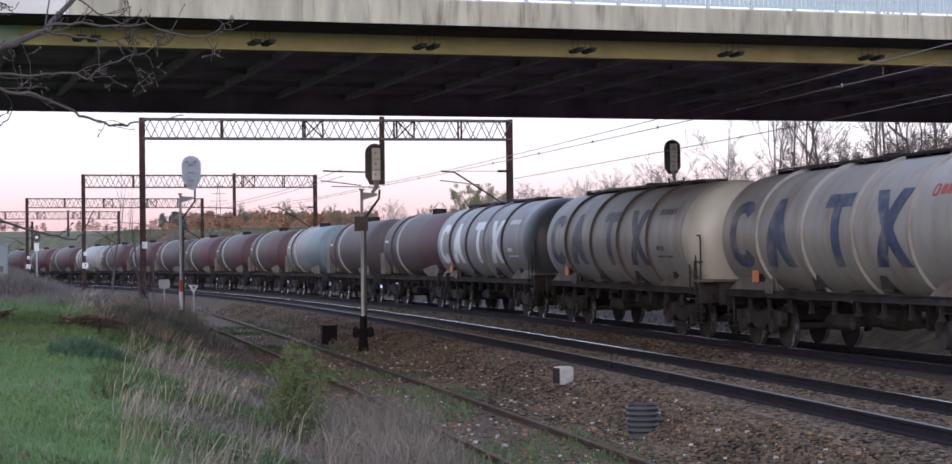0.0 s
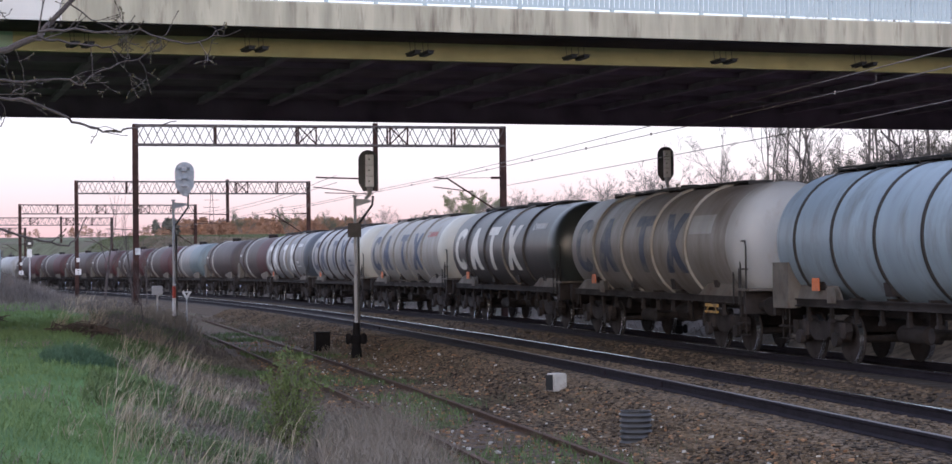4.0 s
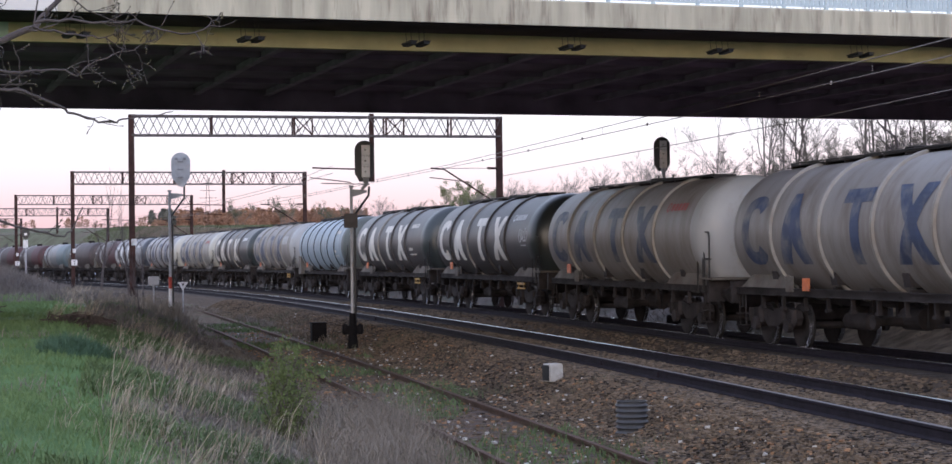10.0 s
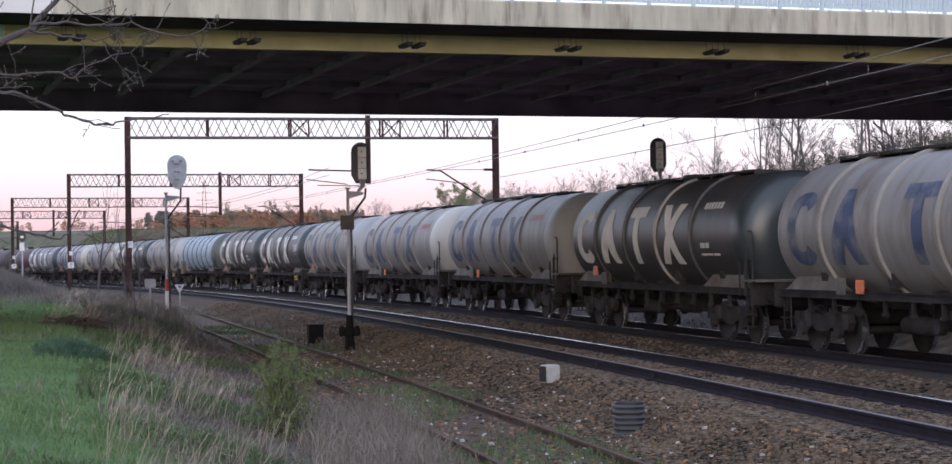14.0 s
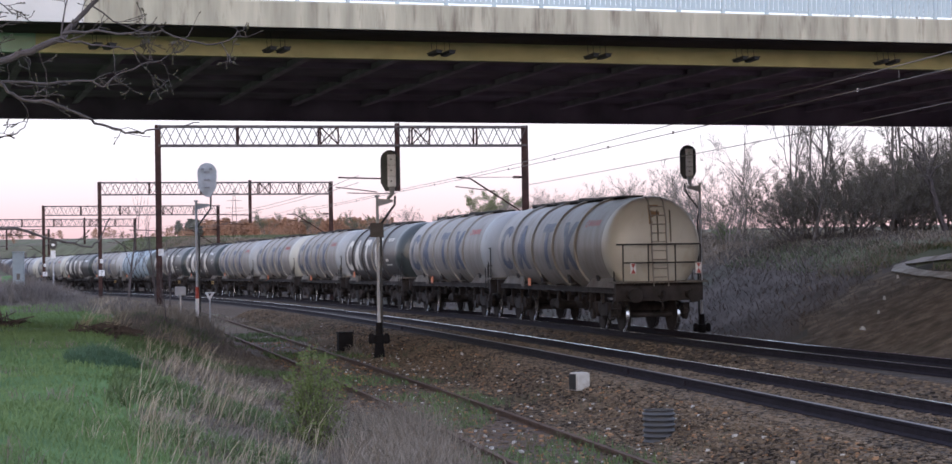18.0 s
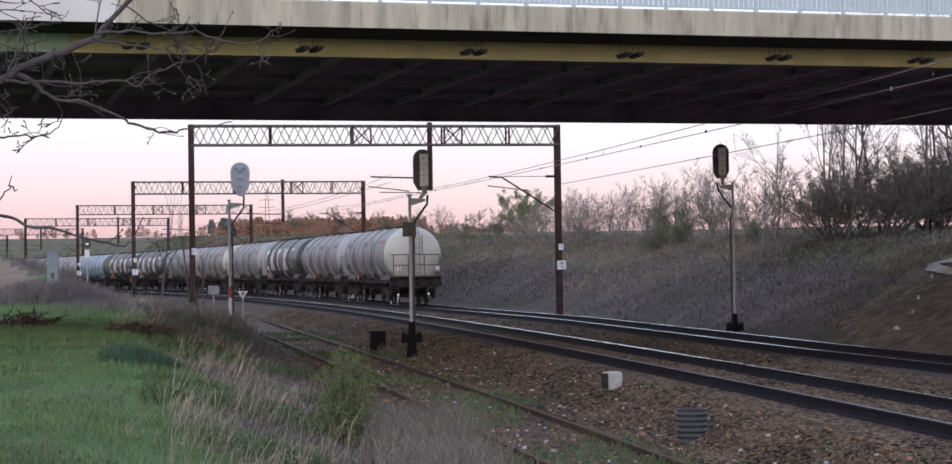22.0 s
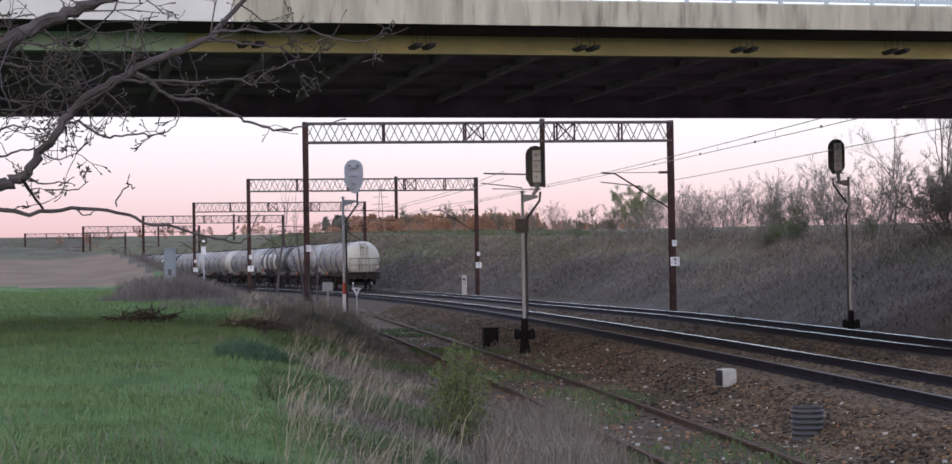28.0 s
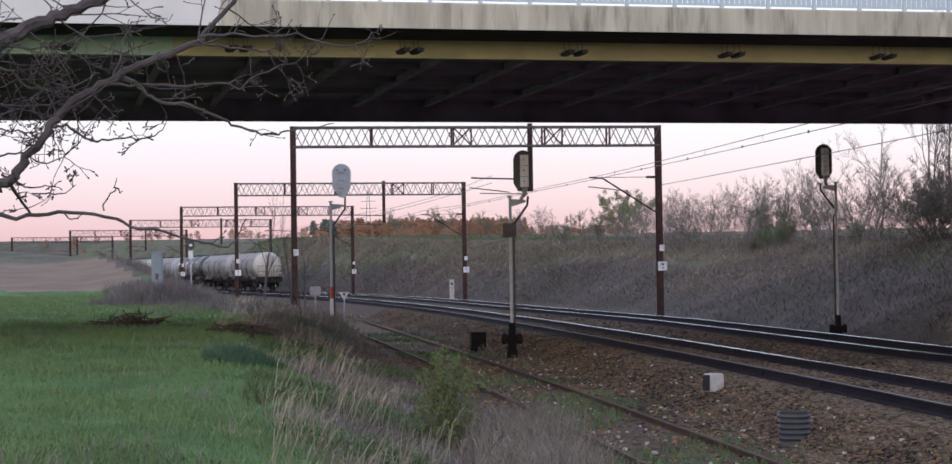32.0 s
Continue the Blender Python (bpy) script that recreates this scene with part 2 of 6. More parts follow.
def on_line(s, o=0.0, z=0.0, line=MAIN):
    """Pose with x along the line, y to its left."""
    X, Y = spot(s, o, line)
    return pose(X, Y, z, 0, 0, turn_at(s, line))


CX, CY = np.array(MAIN[0]), np.array(MAIN[1])
CX = np.concatenate([CX[0] - MAIN[2][0] * np.arange(80, 0, -1), CX])
CY = np.concatenate([CY[0] - MAIN[3][0] * np.arange(80, 0, -1), CY])
CS = np.concatenate([-np.arange(80, 0, -1.0), ARC])
CDX = np.concatenate([np.full(80, MAIN[2][0]), MAIN[2]])
CDY = np.concatenate([np.full(80, MAIN[3][0]), MAIN[3]])


def along(x, y):
    """s and o of plan positions (arrays)."""
    x, y = np.atleast_1d(x).astype(float), np.atleast_1d(y).astype(float)
    s, o = np.empty_like(x), np.empty_like(x)
    for i in range(0, len(x), 4000):
        a, b = x[i:i + 4000, None], y[i:i + 4000, None]
        j = np.argmin((a - CX[::4]) ** 2 + (b - CY[::4]) ** 2, axis=1) * 4
        s[i:i + 4000] = CS[j] + (a[:, 0] - CX[j]) * CDX[j] + (b[:, 0] - CY[j]) * CDY[j]
        o[i:i + 4000] = (a[:, 0] - CX[j]) * CDY[j] - (b[:, 0] - CY[j]) * CDX[j]
    return s, o


PROF_O = np.array([-200, -60, -16, -10.2, -8.5, -7.3, -6.3, -3.3, -2.6, -1.9, 0, 2.1, 4.2, 6.2, 7.2, 8.6, 9.4, 12.5, 16.0, 19.0, 60, 200])
PROF_Z = np.array([0.6, 0.35, 0.30, 0.25, -0.10, -0.45, -0.60, -0.60, -0.58, -0.50, -0.45, -0.45, -0.40, -0.40, -0.62, -0.62, -0.4, 0.9, 2.2, 2.6, 3.4, 4.0])


def lump(x, y, size, seed=0.0):
    """Cheap smooth lumps, arrays in and out, about -1 to 1."""
    a, b = x / size + seed, y / size - seed * 1.7
    return (np.sin(a * 1.3 + 1.7 * np.sin(b * 0.9)) + np.sin(b * 1.7 + 1.3 * np.sin(a * 1.1 + 2)) + np.sin((a + b) * 0.8 + seed)) / 3


def ground_z(x, y):
    x, y = np.atleast_1d(x).astype(float), np.atleast_1d(y).astype(float)
    s, o = along(x, y)
    o = o - (gap(s) - 4.2) * np.clip((o - 1.9) / 2.0, 0, 1)
    z = np.interp(o, PROF_O, PROF_Z)
    z += np.clip((o - 2.2) / 1.5, 0, 1) * np.clip((11 - o) / 3, 0, 1) * (far_z(s) - 0.05)
    # the cutting's right bank grows with distance, then all the land rises to the hills
    right = np.clip((o - 9) / 8, 0, 1)
    z += right * np.clip((s - 50) / 70, 0, 2.2) * 1.25
    z -= right * np.clip((38 - s) / 30, 0, 1) * 0.5
    d = np.hypot(x, y)
    rise = np.clip((d - 150) / 500, 0, 1.6)
    left = np.clip((-o - 12) / 60, 0, 1)
    far = np.clip((d - 330) / 250, 0, 1)
    z += rise * 9.0 * np.maximum(left * 0.8, np.maximum(right, far)) * np.clip((np.abs(o) - 8) / 20, far, 1)
    # the bare field on the left climbs beside the cutting
    z += 3.5 * np.clip((d - 138 + 12 * np.clip((o + 16) / 5, 0, 1)) / 60, 0, 1) * np.clip((-o - 6.8) / 4.2, 0, 1) * np.clip((400 - d) / 100, 0, 1)
    z += 1.9 * np.clip((d - 198) / 65, 0, 1) * np.clip((-o - 9) / 4.2, 0, 1) * np.clip((400 - d) / 100, 0, 1)
    z = np.where(d > 60, np.minimum(z, EYE + np.where(o > 0, 0.0188, 0.0136) * d), z)
    z += 0.42 * np.clip((s - 40) / 8, 0, 1) * np.clip((76 - s) / 14, 0, 1) * np.clip((o + 10.2) / 1.5, 0, 1) * np.clip((-6.2 - o) / 0.7, 0, 1)
    z = np.where(d > 520, np.maximum(z, EYE + np.interp(d, [520, 950], [0.0132, 0.0176]) * d), z)
    rough = np.clip((np.abs(o + 1) - 6.5) / 3, 0, 1)
    z += rough * (0.05 * lump(x, y, 0.9) + 0.10 * lump(x, y, 4.0, 3.1)) * np.clip(60 / (d + 1), 0.3, 1)
    return z


def gz(x, y):
    return float(ground_z(x, y)[0])


def build_ground():
    ang = np.concatenate([np.linspace(-180, -28, 60)[:-1], np.linspace(-28, 28, 225), np.linspace(28, 180, 60)[1:-1]])
    rad = np.concatenate([[0.01], 1.0 * 1.0185 ** np.arange(0, 460)])
    rad = rad[rad < 4200]
    A, R = np.meshgrid(np.radians(ang), rad)
    X, Y = (R * np.sin(A)).ravel(), (R * np.cos(A)).ravel()
    Z = ground_z(X, Y)
    n, k = len(ang), len(rad)
    g = Geo()
    g.v = list(zip(X.tolist(), Y.tolist(), Z.tolist()))
    i, j = np.meshgrid(np.arange(k - 1), np.arange(n), indexing="ij")
    a, b = i * n + j, i * n + (j + 1) % n
    quads = np.stack([a, b, b + n, a + n], -1).reshape(-1, 4)
    g.f = quads.tolist()
    s, o = along(X, Y)
    d = np.hypot(X, Y)
    edge = -8.5 - 1.7 * np.clip(s / 45, 0, 1) + 0.5 * lump(X, Y, 3.0, 1.0)
    mi = np.ones(len(X), int)
    mi[(o < edge) & (d < 150)] = 0
    mi[(o < -12.5) & (d >= 143 + 3 * lump(X, Y, 9.0))] = 2
    mi[(o < -12.5) & (d > 184)] = np.where(lump(X, Y, 6.0, 1.0)[(o < -12.5) & (d > 184)] > 0.2, 1, 7)
    mi[(o < -13) & (d > 104) & (d < 108)] = 1
    mi[(o > np.where(s < 42, -6.6, -2.7)) & (o < 9.0) & (d < 400)] = 3
    mi[(o > -6.9) & (o < -3.0) & (s < 80)] = 4
    mi[(o > 19) & (s > 20) & (lump(X, Y, 14.0, 2.0) > -0.1) & (d < 300)] = 0
    far = (d > 260) & ((np.abs(o) > 70) | (d > 480))
    mi[far] = np.where(lump(X[far], Y[far], 60.0, 4.0) > -0.35, 7, 1)
    mi[d > 540] = 8
    rim = 14.6 + 1.2 * lump(X, Y, 9.0, 2.0) - np.clip((s - 110) / 40, 0, 2.0)
    mi[(o > 9.0) & (o < np.where(s > 75, rim, 30)) & (d < 330)] = 6
    mi[(o >= rim) & (o < 40) & (s > 75) & (d < 330)] = 7
    mi[(o > 15.4) & (o < 22) & (s > 26) & (s < 56 + 3 * lump(X, Y, 2.0))] = 7
    mi[(o > 9.3) & (o < 15.0 + 0.5 * lump(X, Y, 2.0)) & (s > 16) & (s < 41 + (o - 9.3) * 0.9 + 1.5 * lump(X, Y, 1.5))] = 5
    g.mi = mi[quads[:, 0]].tolist()
    g.f.append(tuple(range(n - 1, -1, -1)))
    g.mi.append(0)
    return solid("ground", g, [M_GRASS, M_DRY, M_FIELD, M_BALLAST, M_OLDBED, M_SOIL, M_BANK, M_BANKGREEN, M_TAN], "grassy terrace, dry banks and fields along a railway", "ground", kind="structure", smooth=True)


build_ground()

def strip(profile, s0, s1, step, line, off=0.0, closed=False):
    g = Geo()
    rows = []
    for s in np.arange(s0, s1 + step / 2, step):
        far = off == "far"
        rows.append([(*(far_spot(s, o) if far else spot(s, o, line)), z + (float(far_z(s)) if far else 0.0)) for o, z in profile])
    return g.sweep(rows, closed)


def build_track(name, line, off, z, s0, s1, label, shiny=True):
    t = thing(name, None, label, "railway track", kind="structure")
    if shiny:
        bed = [(-2.6, -0.62), (-1.75, -0.24), (-1.45, -0.185), (1.45, -0.185), (1.75, -0.24), (2.6, -0.62)]
        part("ballast_bed", strip([(o, q + z) for o, q in bed], s0, s1, 2.0, line, off), M_BALLAST, t)
        # strip whose darker colour stands in for the rails' shadow
        part("oily_strip", strip([(-1.40, z - 0.181), (-0.9, z - 0.171), (0.9, z - 0.171), (1.40, z - 0.181)], s0, s1, 2.0, line, off), M_MIDBED, t, "dark brown ballast between the rails with their shadow in its colour")
    for side in (-0.7525, 0.7525):
        prof = [(-0.07, -0.165), (0.07, -0.165), (0.07, -0.15), (0.012, -0.13), (0.012, -0.05), (0.036, -0.035), (0.036, -0.006), (-0.036, -0.006), (-0.036, -0.035), (-0.012, -0.05), (-0.012, -0.13), (-0.07, -0.15)]
        r = part("rail", strip([(side + o, q + z) for o, q in prof], s0, s1, 1.5, line, off, True), M_RAILSIDE if shiny else M_RUST, t)
        if shiny:
            cap = [(-0.03, -0.0055), (0.03, -0.0055), (0.022, 0.0), (-0.022, 0.0)]
            part("running_surface", strip([(side + o, q + z) for o, q in cap], s0, s1, 1.5, line, off, True), M_RAILDULL if off != "far" and side < 0 else M_RAILTOP, r, "polished steel")
    return t


near_track = build_track("main_track", MAIN, 0.0, 0.0, -25, 420, "near main line track with polished rails on brown ballast")
far_track = build_track("far_track", MAIN, "far", 0.0, -25, 420, "far main line track that the tank train runs on")
old_siding = build_track("siding_track", SIDING, 0.0, SIDE_Z, -25, 96, "disused siding with rusty rails among weeds", False)


# ---- the road bridge ----
BU, BN = Vector((0.975, 0.222, 0)), Vector((-0.222, 0.975, 0))
BM = Matrix(((BU.x, BN.x, 0, 0.0), (BU.y, BN.y, 0, 38.6), (0, 0, 1, 0), (0, 0, 0, 1)))
BZ = 6.2


def build_bridge():
    b = thing("road_bridge", BM, "concrete road bridge on ochre steel girders over the tracks", "bridge")
    w = 16.2
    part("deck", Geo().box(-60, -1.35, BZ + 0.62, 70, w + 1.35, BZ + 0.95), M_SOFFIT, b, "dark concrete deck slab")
    # dark strip that stands for the shadow between edge beam and girder
    part("haunch", Geo().box(-60, -1.346, BZ + 0.385, 70, 0.085, BZ + 0.616), M_HAUNCH, b, "underside of the footway, coloured dark for its shade")
    for x0, x1, y0, y1, m, lb in ((-5.2, 70, -1.62, -1.35, M_CONCRETE, "stained concrete edge beam"), (-60, -5.204, -1.62, -1.35, M_CONC_PALE, "whitewashed concrete edge beam"), (-60, 70, w + 1.35, w + 1.62, M_CONCRETE, "stained concrete edge beam")):
        g = Geo()
        g.sweep([[(x, y0, BZ + 0.40), (x, y1, BZ + 0.43), (x, y1, BZ + 0.95), (x, y0 + 0.02, BZ + 0.93), (x, y0, BZ + 0.90)] for x in (x0, x1)])
        part("edge_beam", g, m, b, lb)
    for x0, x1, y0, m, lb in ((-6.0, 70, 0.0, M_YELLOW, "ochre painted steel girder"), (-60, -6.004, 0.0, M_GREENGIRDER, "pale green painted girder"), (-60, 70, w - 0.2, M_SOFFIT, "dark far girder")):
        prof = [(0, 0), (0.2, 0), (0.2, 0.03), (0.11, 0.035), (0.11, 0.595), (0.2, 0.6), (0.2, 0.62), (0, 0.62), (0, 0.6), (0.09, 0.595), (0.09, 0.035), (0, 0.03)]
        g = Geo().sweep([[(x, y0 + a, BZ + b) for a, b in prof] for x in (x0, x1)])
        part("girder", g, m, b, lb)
    rib = Geo()
    rib.sweep([[(-0.09, y, z), (0.09, y, z), (0.09, y, z + 0.03), (0.02, y, z + 0.04), (0.02, y, BZ + 0.62), (-0.02, y, BZ + 0.62), (-0.02, y, z + 0.04), (-0.09, y, z + 0.03)] for y, z in ((0.12, BZ + 0.05), (0.5, BZ + 0.22), (1.0, BZ + 0.36), (1.6, BZ + 0.43), (w - 0.2, BZ + 0.43))])
    rib_me = rib.mesh("cross_rib", M_RIB)
    for i in range(-14, 20):
        part("cross_rib", rib_me, None, b, m=pose(0.35 + 2.1 * i, 0, 0))
    for y in (3.2, 6.4, 9.6, 12.8):
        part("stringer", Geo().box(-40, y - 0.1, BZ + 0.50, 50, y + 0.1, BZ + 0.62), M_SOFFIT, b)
    # pairs of small hung boxes along the girder
    hb = Geo().box(-0.07, -0.20, -0.03, 0.07, 0.12, 0.02).box(-0.085, -0.22, 0.015, 0.085, 0.14, 0.035)
    for y in (-0.12, 0.06):
        hb.tube([(0, y, 0.03), (0, y, 0.42)], 0.006, 5)
    hb_me = hb.mesh("hung_box", M_BLACK)
    for i in range(-6, 10):
        for d in (-0.14, 0.14):
            part("hung_box", hb_me, None, b, "dark box hung under the deck edge", m=pose(2.15 + 3.47 * i + d, -0.75, BZ + 0.04, -8, 0, 18))
    bar_me = Geo().box(-0.048, -0.012, 0.105, 0.048, 0.012, 1.025).mesh("baluster", M_RAILING)
    post_me = Geo().box(-0.035, -0.035, 0.0, 0.035, 0.035, 1.12).mesh("railing_post", M_RAILING)
    for z0, z1 in ((0.065, 0.11), (1.02, 1.075)):
        part("railing_rail", Geo().box(-40, -1.485, BZ + 0.93 + z0, 50, -1.435, BZ + 0.93 + z1), M_RAILING, b)
    rest = Geo()
    for i in range(-24, 40):
        x = 1.03 * i + 0.02
        part("railing_post", post_me, None, b, m=pose(x, -1.46, BZ + 0.93))
        for k in range(1, 9):
            if -12 <= i < 18:
                part("baluster", bar_me, None, b, m=pose(x + 0.1144 * k, -1.46, BZ + 0.93))
            else:
                rest.box(x + 0.1144 * k - 0.048, -1.472, BZ + 1.035, x + 0.1144 * k + 0.048, -1.448, BZ + 1.955)
    tagged(part("far_balusters", rest, M_RAILING, b), kind="stuff")
    part("pier", Geo().box(-33, 5, -2.0, -30, 11, BZ + 0.3), M_CONCRETE, b)
    part("pier", Geo().box(37, 5, -2.0, 40, 11, BZ + 0.3), M_CONCRETE, b)
    return b


bridge = build_bridge()


# ---- catenary portals ----
PORTALS = [62.1, 107.6, 148.4, 185.2, 227.8, 268.2]
POST_L, POST_R, TOP = -7.7, 7.0, 7.5


def build_portal(s, first):
    t = thing("catenary_portal", on_line(s), "brown steel catenary portal with a grey lattice beam over the tracks", "catenary portal", "catenary portals along the line")
    for y in (-POST_L, -POST_R):
        X, Y = spot(s, -y)
        g = Geo()
        z0 = gz(X, Y) - 0.3
        section = [(-0.15, -0.11), (-0.12, -0.11), (-0.12, -0.012), (0.12, -0.012), (0.12, -0.11), (0.15, -0.11), (0.15, 0.11), (0.12, 0.11), (0.12, 0.012), (-0.12, 0.012), (-0.12, 0.11), (-0.15, 0.11)]
        g.sweep([[(a, y + b, z) for a, b in section] for z in (z0, TOP + 0.03)])
        post = part("post", g, M_STEEL_BROWN, t)
        part("footing", Geo().box(-0.35, y - 0.35, z0 - 0.1, 0.35, y + 0.35, z0 + 0.28), M_CONCRETE, t)
        part("number_plate", Geo().box(-0.175, y - 0.16, 2.45, -0.155, y + 0.04, 2.70), M_WHITE, post)
        if y == -POST_R or not first:
            sg = part("sign_plate", Geo().box(-0.19, y - 0.25, 1.66, -0.17, y + 0.12, 2.02), M_WHITE, post)
            part("sign_bars", Geo().box(-0.194, y - 0.12, 1.88, -0.1905, y - 0.02, 1.95).box(-0.194, y - 0.10, 1.74, -0.1905, y - 0.04, 1.80), M_BLACK, sg)
    beam = Geo()
    for x in (-0.3, 0.3):
        for z in (TOP - 0.78, TOP - 0.03):
            beam.box(x - 0.035, -POST_R, z - 0.035, x + 0.035, -POST_L, z + 0.035)
    lat = part("lattice_beam", beam, M_TRUSS, t, "grey lattice beam")
    k = 44
    width = POST_R - POST_L
    dg = Geo()
    for n, x in enumerate((-0.3, 0.3)):
        for i in range(k):
            y0, y1 = -POST_R + i * width / k, -POST_R + (i + 1) * width / k
            za, zb = (TOP - 0.75, TOP - 0.05) if (i + n) % 2 else (TOP - 0.05, TOP - 0.75)
            dg.tube([(x, y0, za), (x, y1, zb)], 0.021, 4, caps=False)
    tagged(part("lattice", dg, M_TRUSS, lat), kind="stuff")
    for f in (0.21, 0.43, 0.68, 0.86):
        y = -POST_L - f * width
        part("beam_frame", Geo().box(-0.33, y - 0.035, TOP - 0.80, -0.27, y + 0.035, TOP).box(0.27, y - 0.035, TOP - 0.80, 0.33, y + 0.035, TOP).box(-0.27, y - 0.03, TOP - 0.80, 0.27, y + 0.03, TOP - 0.74), M_STEEL_BROWN, lat)
    for f in (0.43, 0.68):
        y = -POST_L - f * width
        g = Geo()
        g.tube([(-0.31, y, TOP - 0.75), (-0.31, y - 0.7, TOP - 0.05)], 0.03, 5).tube([(-0.31, y - 0.7, TOP - 0.75), (-0.31, y, TOP - 0.05)], 0.03, 5)
        g.box(-0.33, y - 0.74, TOP - 0.8, -0.27, y - 0.68, TOP)
        part("cross_brace", g, M_STEEL_BROWN, lat)
    # dropper post between the two tracks with its arm
    y = -1.75
    part("dropper_post", Geo().box(-0.09, y - 0.09, 4.9, 0.09, y + 0.09, TOP + 0.12), M_STEEL_BROWN, t)
    for yy, d, lb in ((y, 1, "arm over the near track"), (-POST_R, 1, "arm over the far track")):
        z0 = 5.42
        reach = 2.75 if yy == -POST_R else 2.35
        if yy == -POST_R:
            g = Geo().tube([(0, yy + 0.1, z0 - 1.42), (0, yy + reach - 0.45, z0 - 0.02), (0, yy + reach + 0.1, z0 + 0.02)], 0.035, 7)
            tie = Geo().tube([(0, yy + 0.1, z0 + 0.02), (0, yy + 0.5, z0 + 0.02)], 0.05, 8).tube([(0, yy + 0.5, z0 + 0.02), (0, yy + reach - 0.4, z0 + 0.02)], 0.012, 5)
        else:
            g = Geo().tube([(0, yy + 0.1, z0 - 0.03), (0, yy + reach - 0.3, z0 + 0.02), (0, yy + reach + 0.05, z0 + 0.04)], 0.032, 7)
            tie = Geo().tube([(0, yy + 0.1, z0 - 0.62), (0, yy + reach - 0.3, z0 - 0.58)], 0.018, 6)
        arm = part("bracket_arm", g, M_STEEL_BROWN, t, lb)
        part("tie_tube", tie, M_STEEL_BROWN, arm)
        part("steady_arm", Geo().tube([(0, yy + reach - 1.5, z0 - 0.55), (0, yy + reach - 0.9, z0 - 0.47), (0, yy + reach + 0.15, z0 - 0.35)], 0.02, 6), M_STEEL_BROWN, arm)
    return t


for i, s in enumerate(PORTALS):
    build_portal(s, i == 0)


# ---- overhead wires ----
def wire(name, pts, label, r=0.011):
    g = Geo().tube(pts, r, 5, caps=False)
    return solid(name, g, M_WIRE, label, "overhead wire", "overhead wires")


fine = np.arange(-30, 310.1, 3.5)
wire("contact_wire", [(*far_spot(s), 5.42) for s in fine], "thin copper contact wire over the far track")
mess = [float(5.42 + np.interp(s, [-30, 30, 62, 400], [0.55, 0.28, 0.10, 0.10]) + 0.18 * (1 - abs(np.sin(np.pi * (s - 62.1) / 43.0))) ** 2 * (s > 80)) for s in fine]
wire("messenger_wire", [(*far_spot(s), z) for s, z in zip(fine, mess)], "messenger wire above the far track's contact wire")
wire("contact_wire", [(*spot(s), 5.2) for s in fine if s >= 60], "thin copper contact wire over the near track")
wire("messenger_wire", [(*spot(s), 5.35 + 0.15 * (1 - abs(math.sin(math.pi * (s - 62.1) / 43.0))) ** 2) for s in fine if s >= 60], "messenger wire above the near track's contact wire")
wire("feeder_wire", [(*spot(s, 6.85), 4.95 + 0.004 * (s - 30) * (s > 30) * (s < 62)) for s in fine if s < 63], "thin feeder wire strung along the outer posts")
dropper = Geo().tube([(0, 0, -0.0), (0, 0, 0.2)], 0.006, 4).mesh("dropper", M_WIRE)
clamp = Geo().tube([(0, 0, -0.03), (0, 0, 0.05)], 0.025, 6).mesh("wire_clamp", M_WIRE)
wires = thing("wire_droppers", None, "short droppers and clamps between the overhead wires", "wire fitting")
for s in np.arange(12, 150, 6.0):
    X, Y = far_spot(s)
    part("dropper", dropper, None, wires, m=pose(X, Y, 5.42))
    part("clamp", clamp, None, wires, m=pose(*far_spot(s + 2), 5.42))


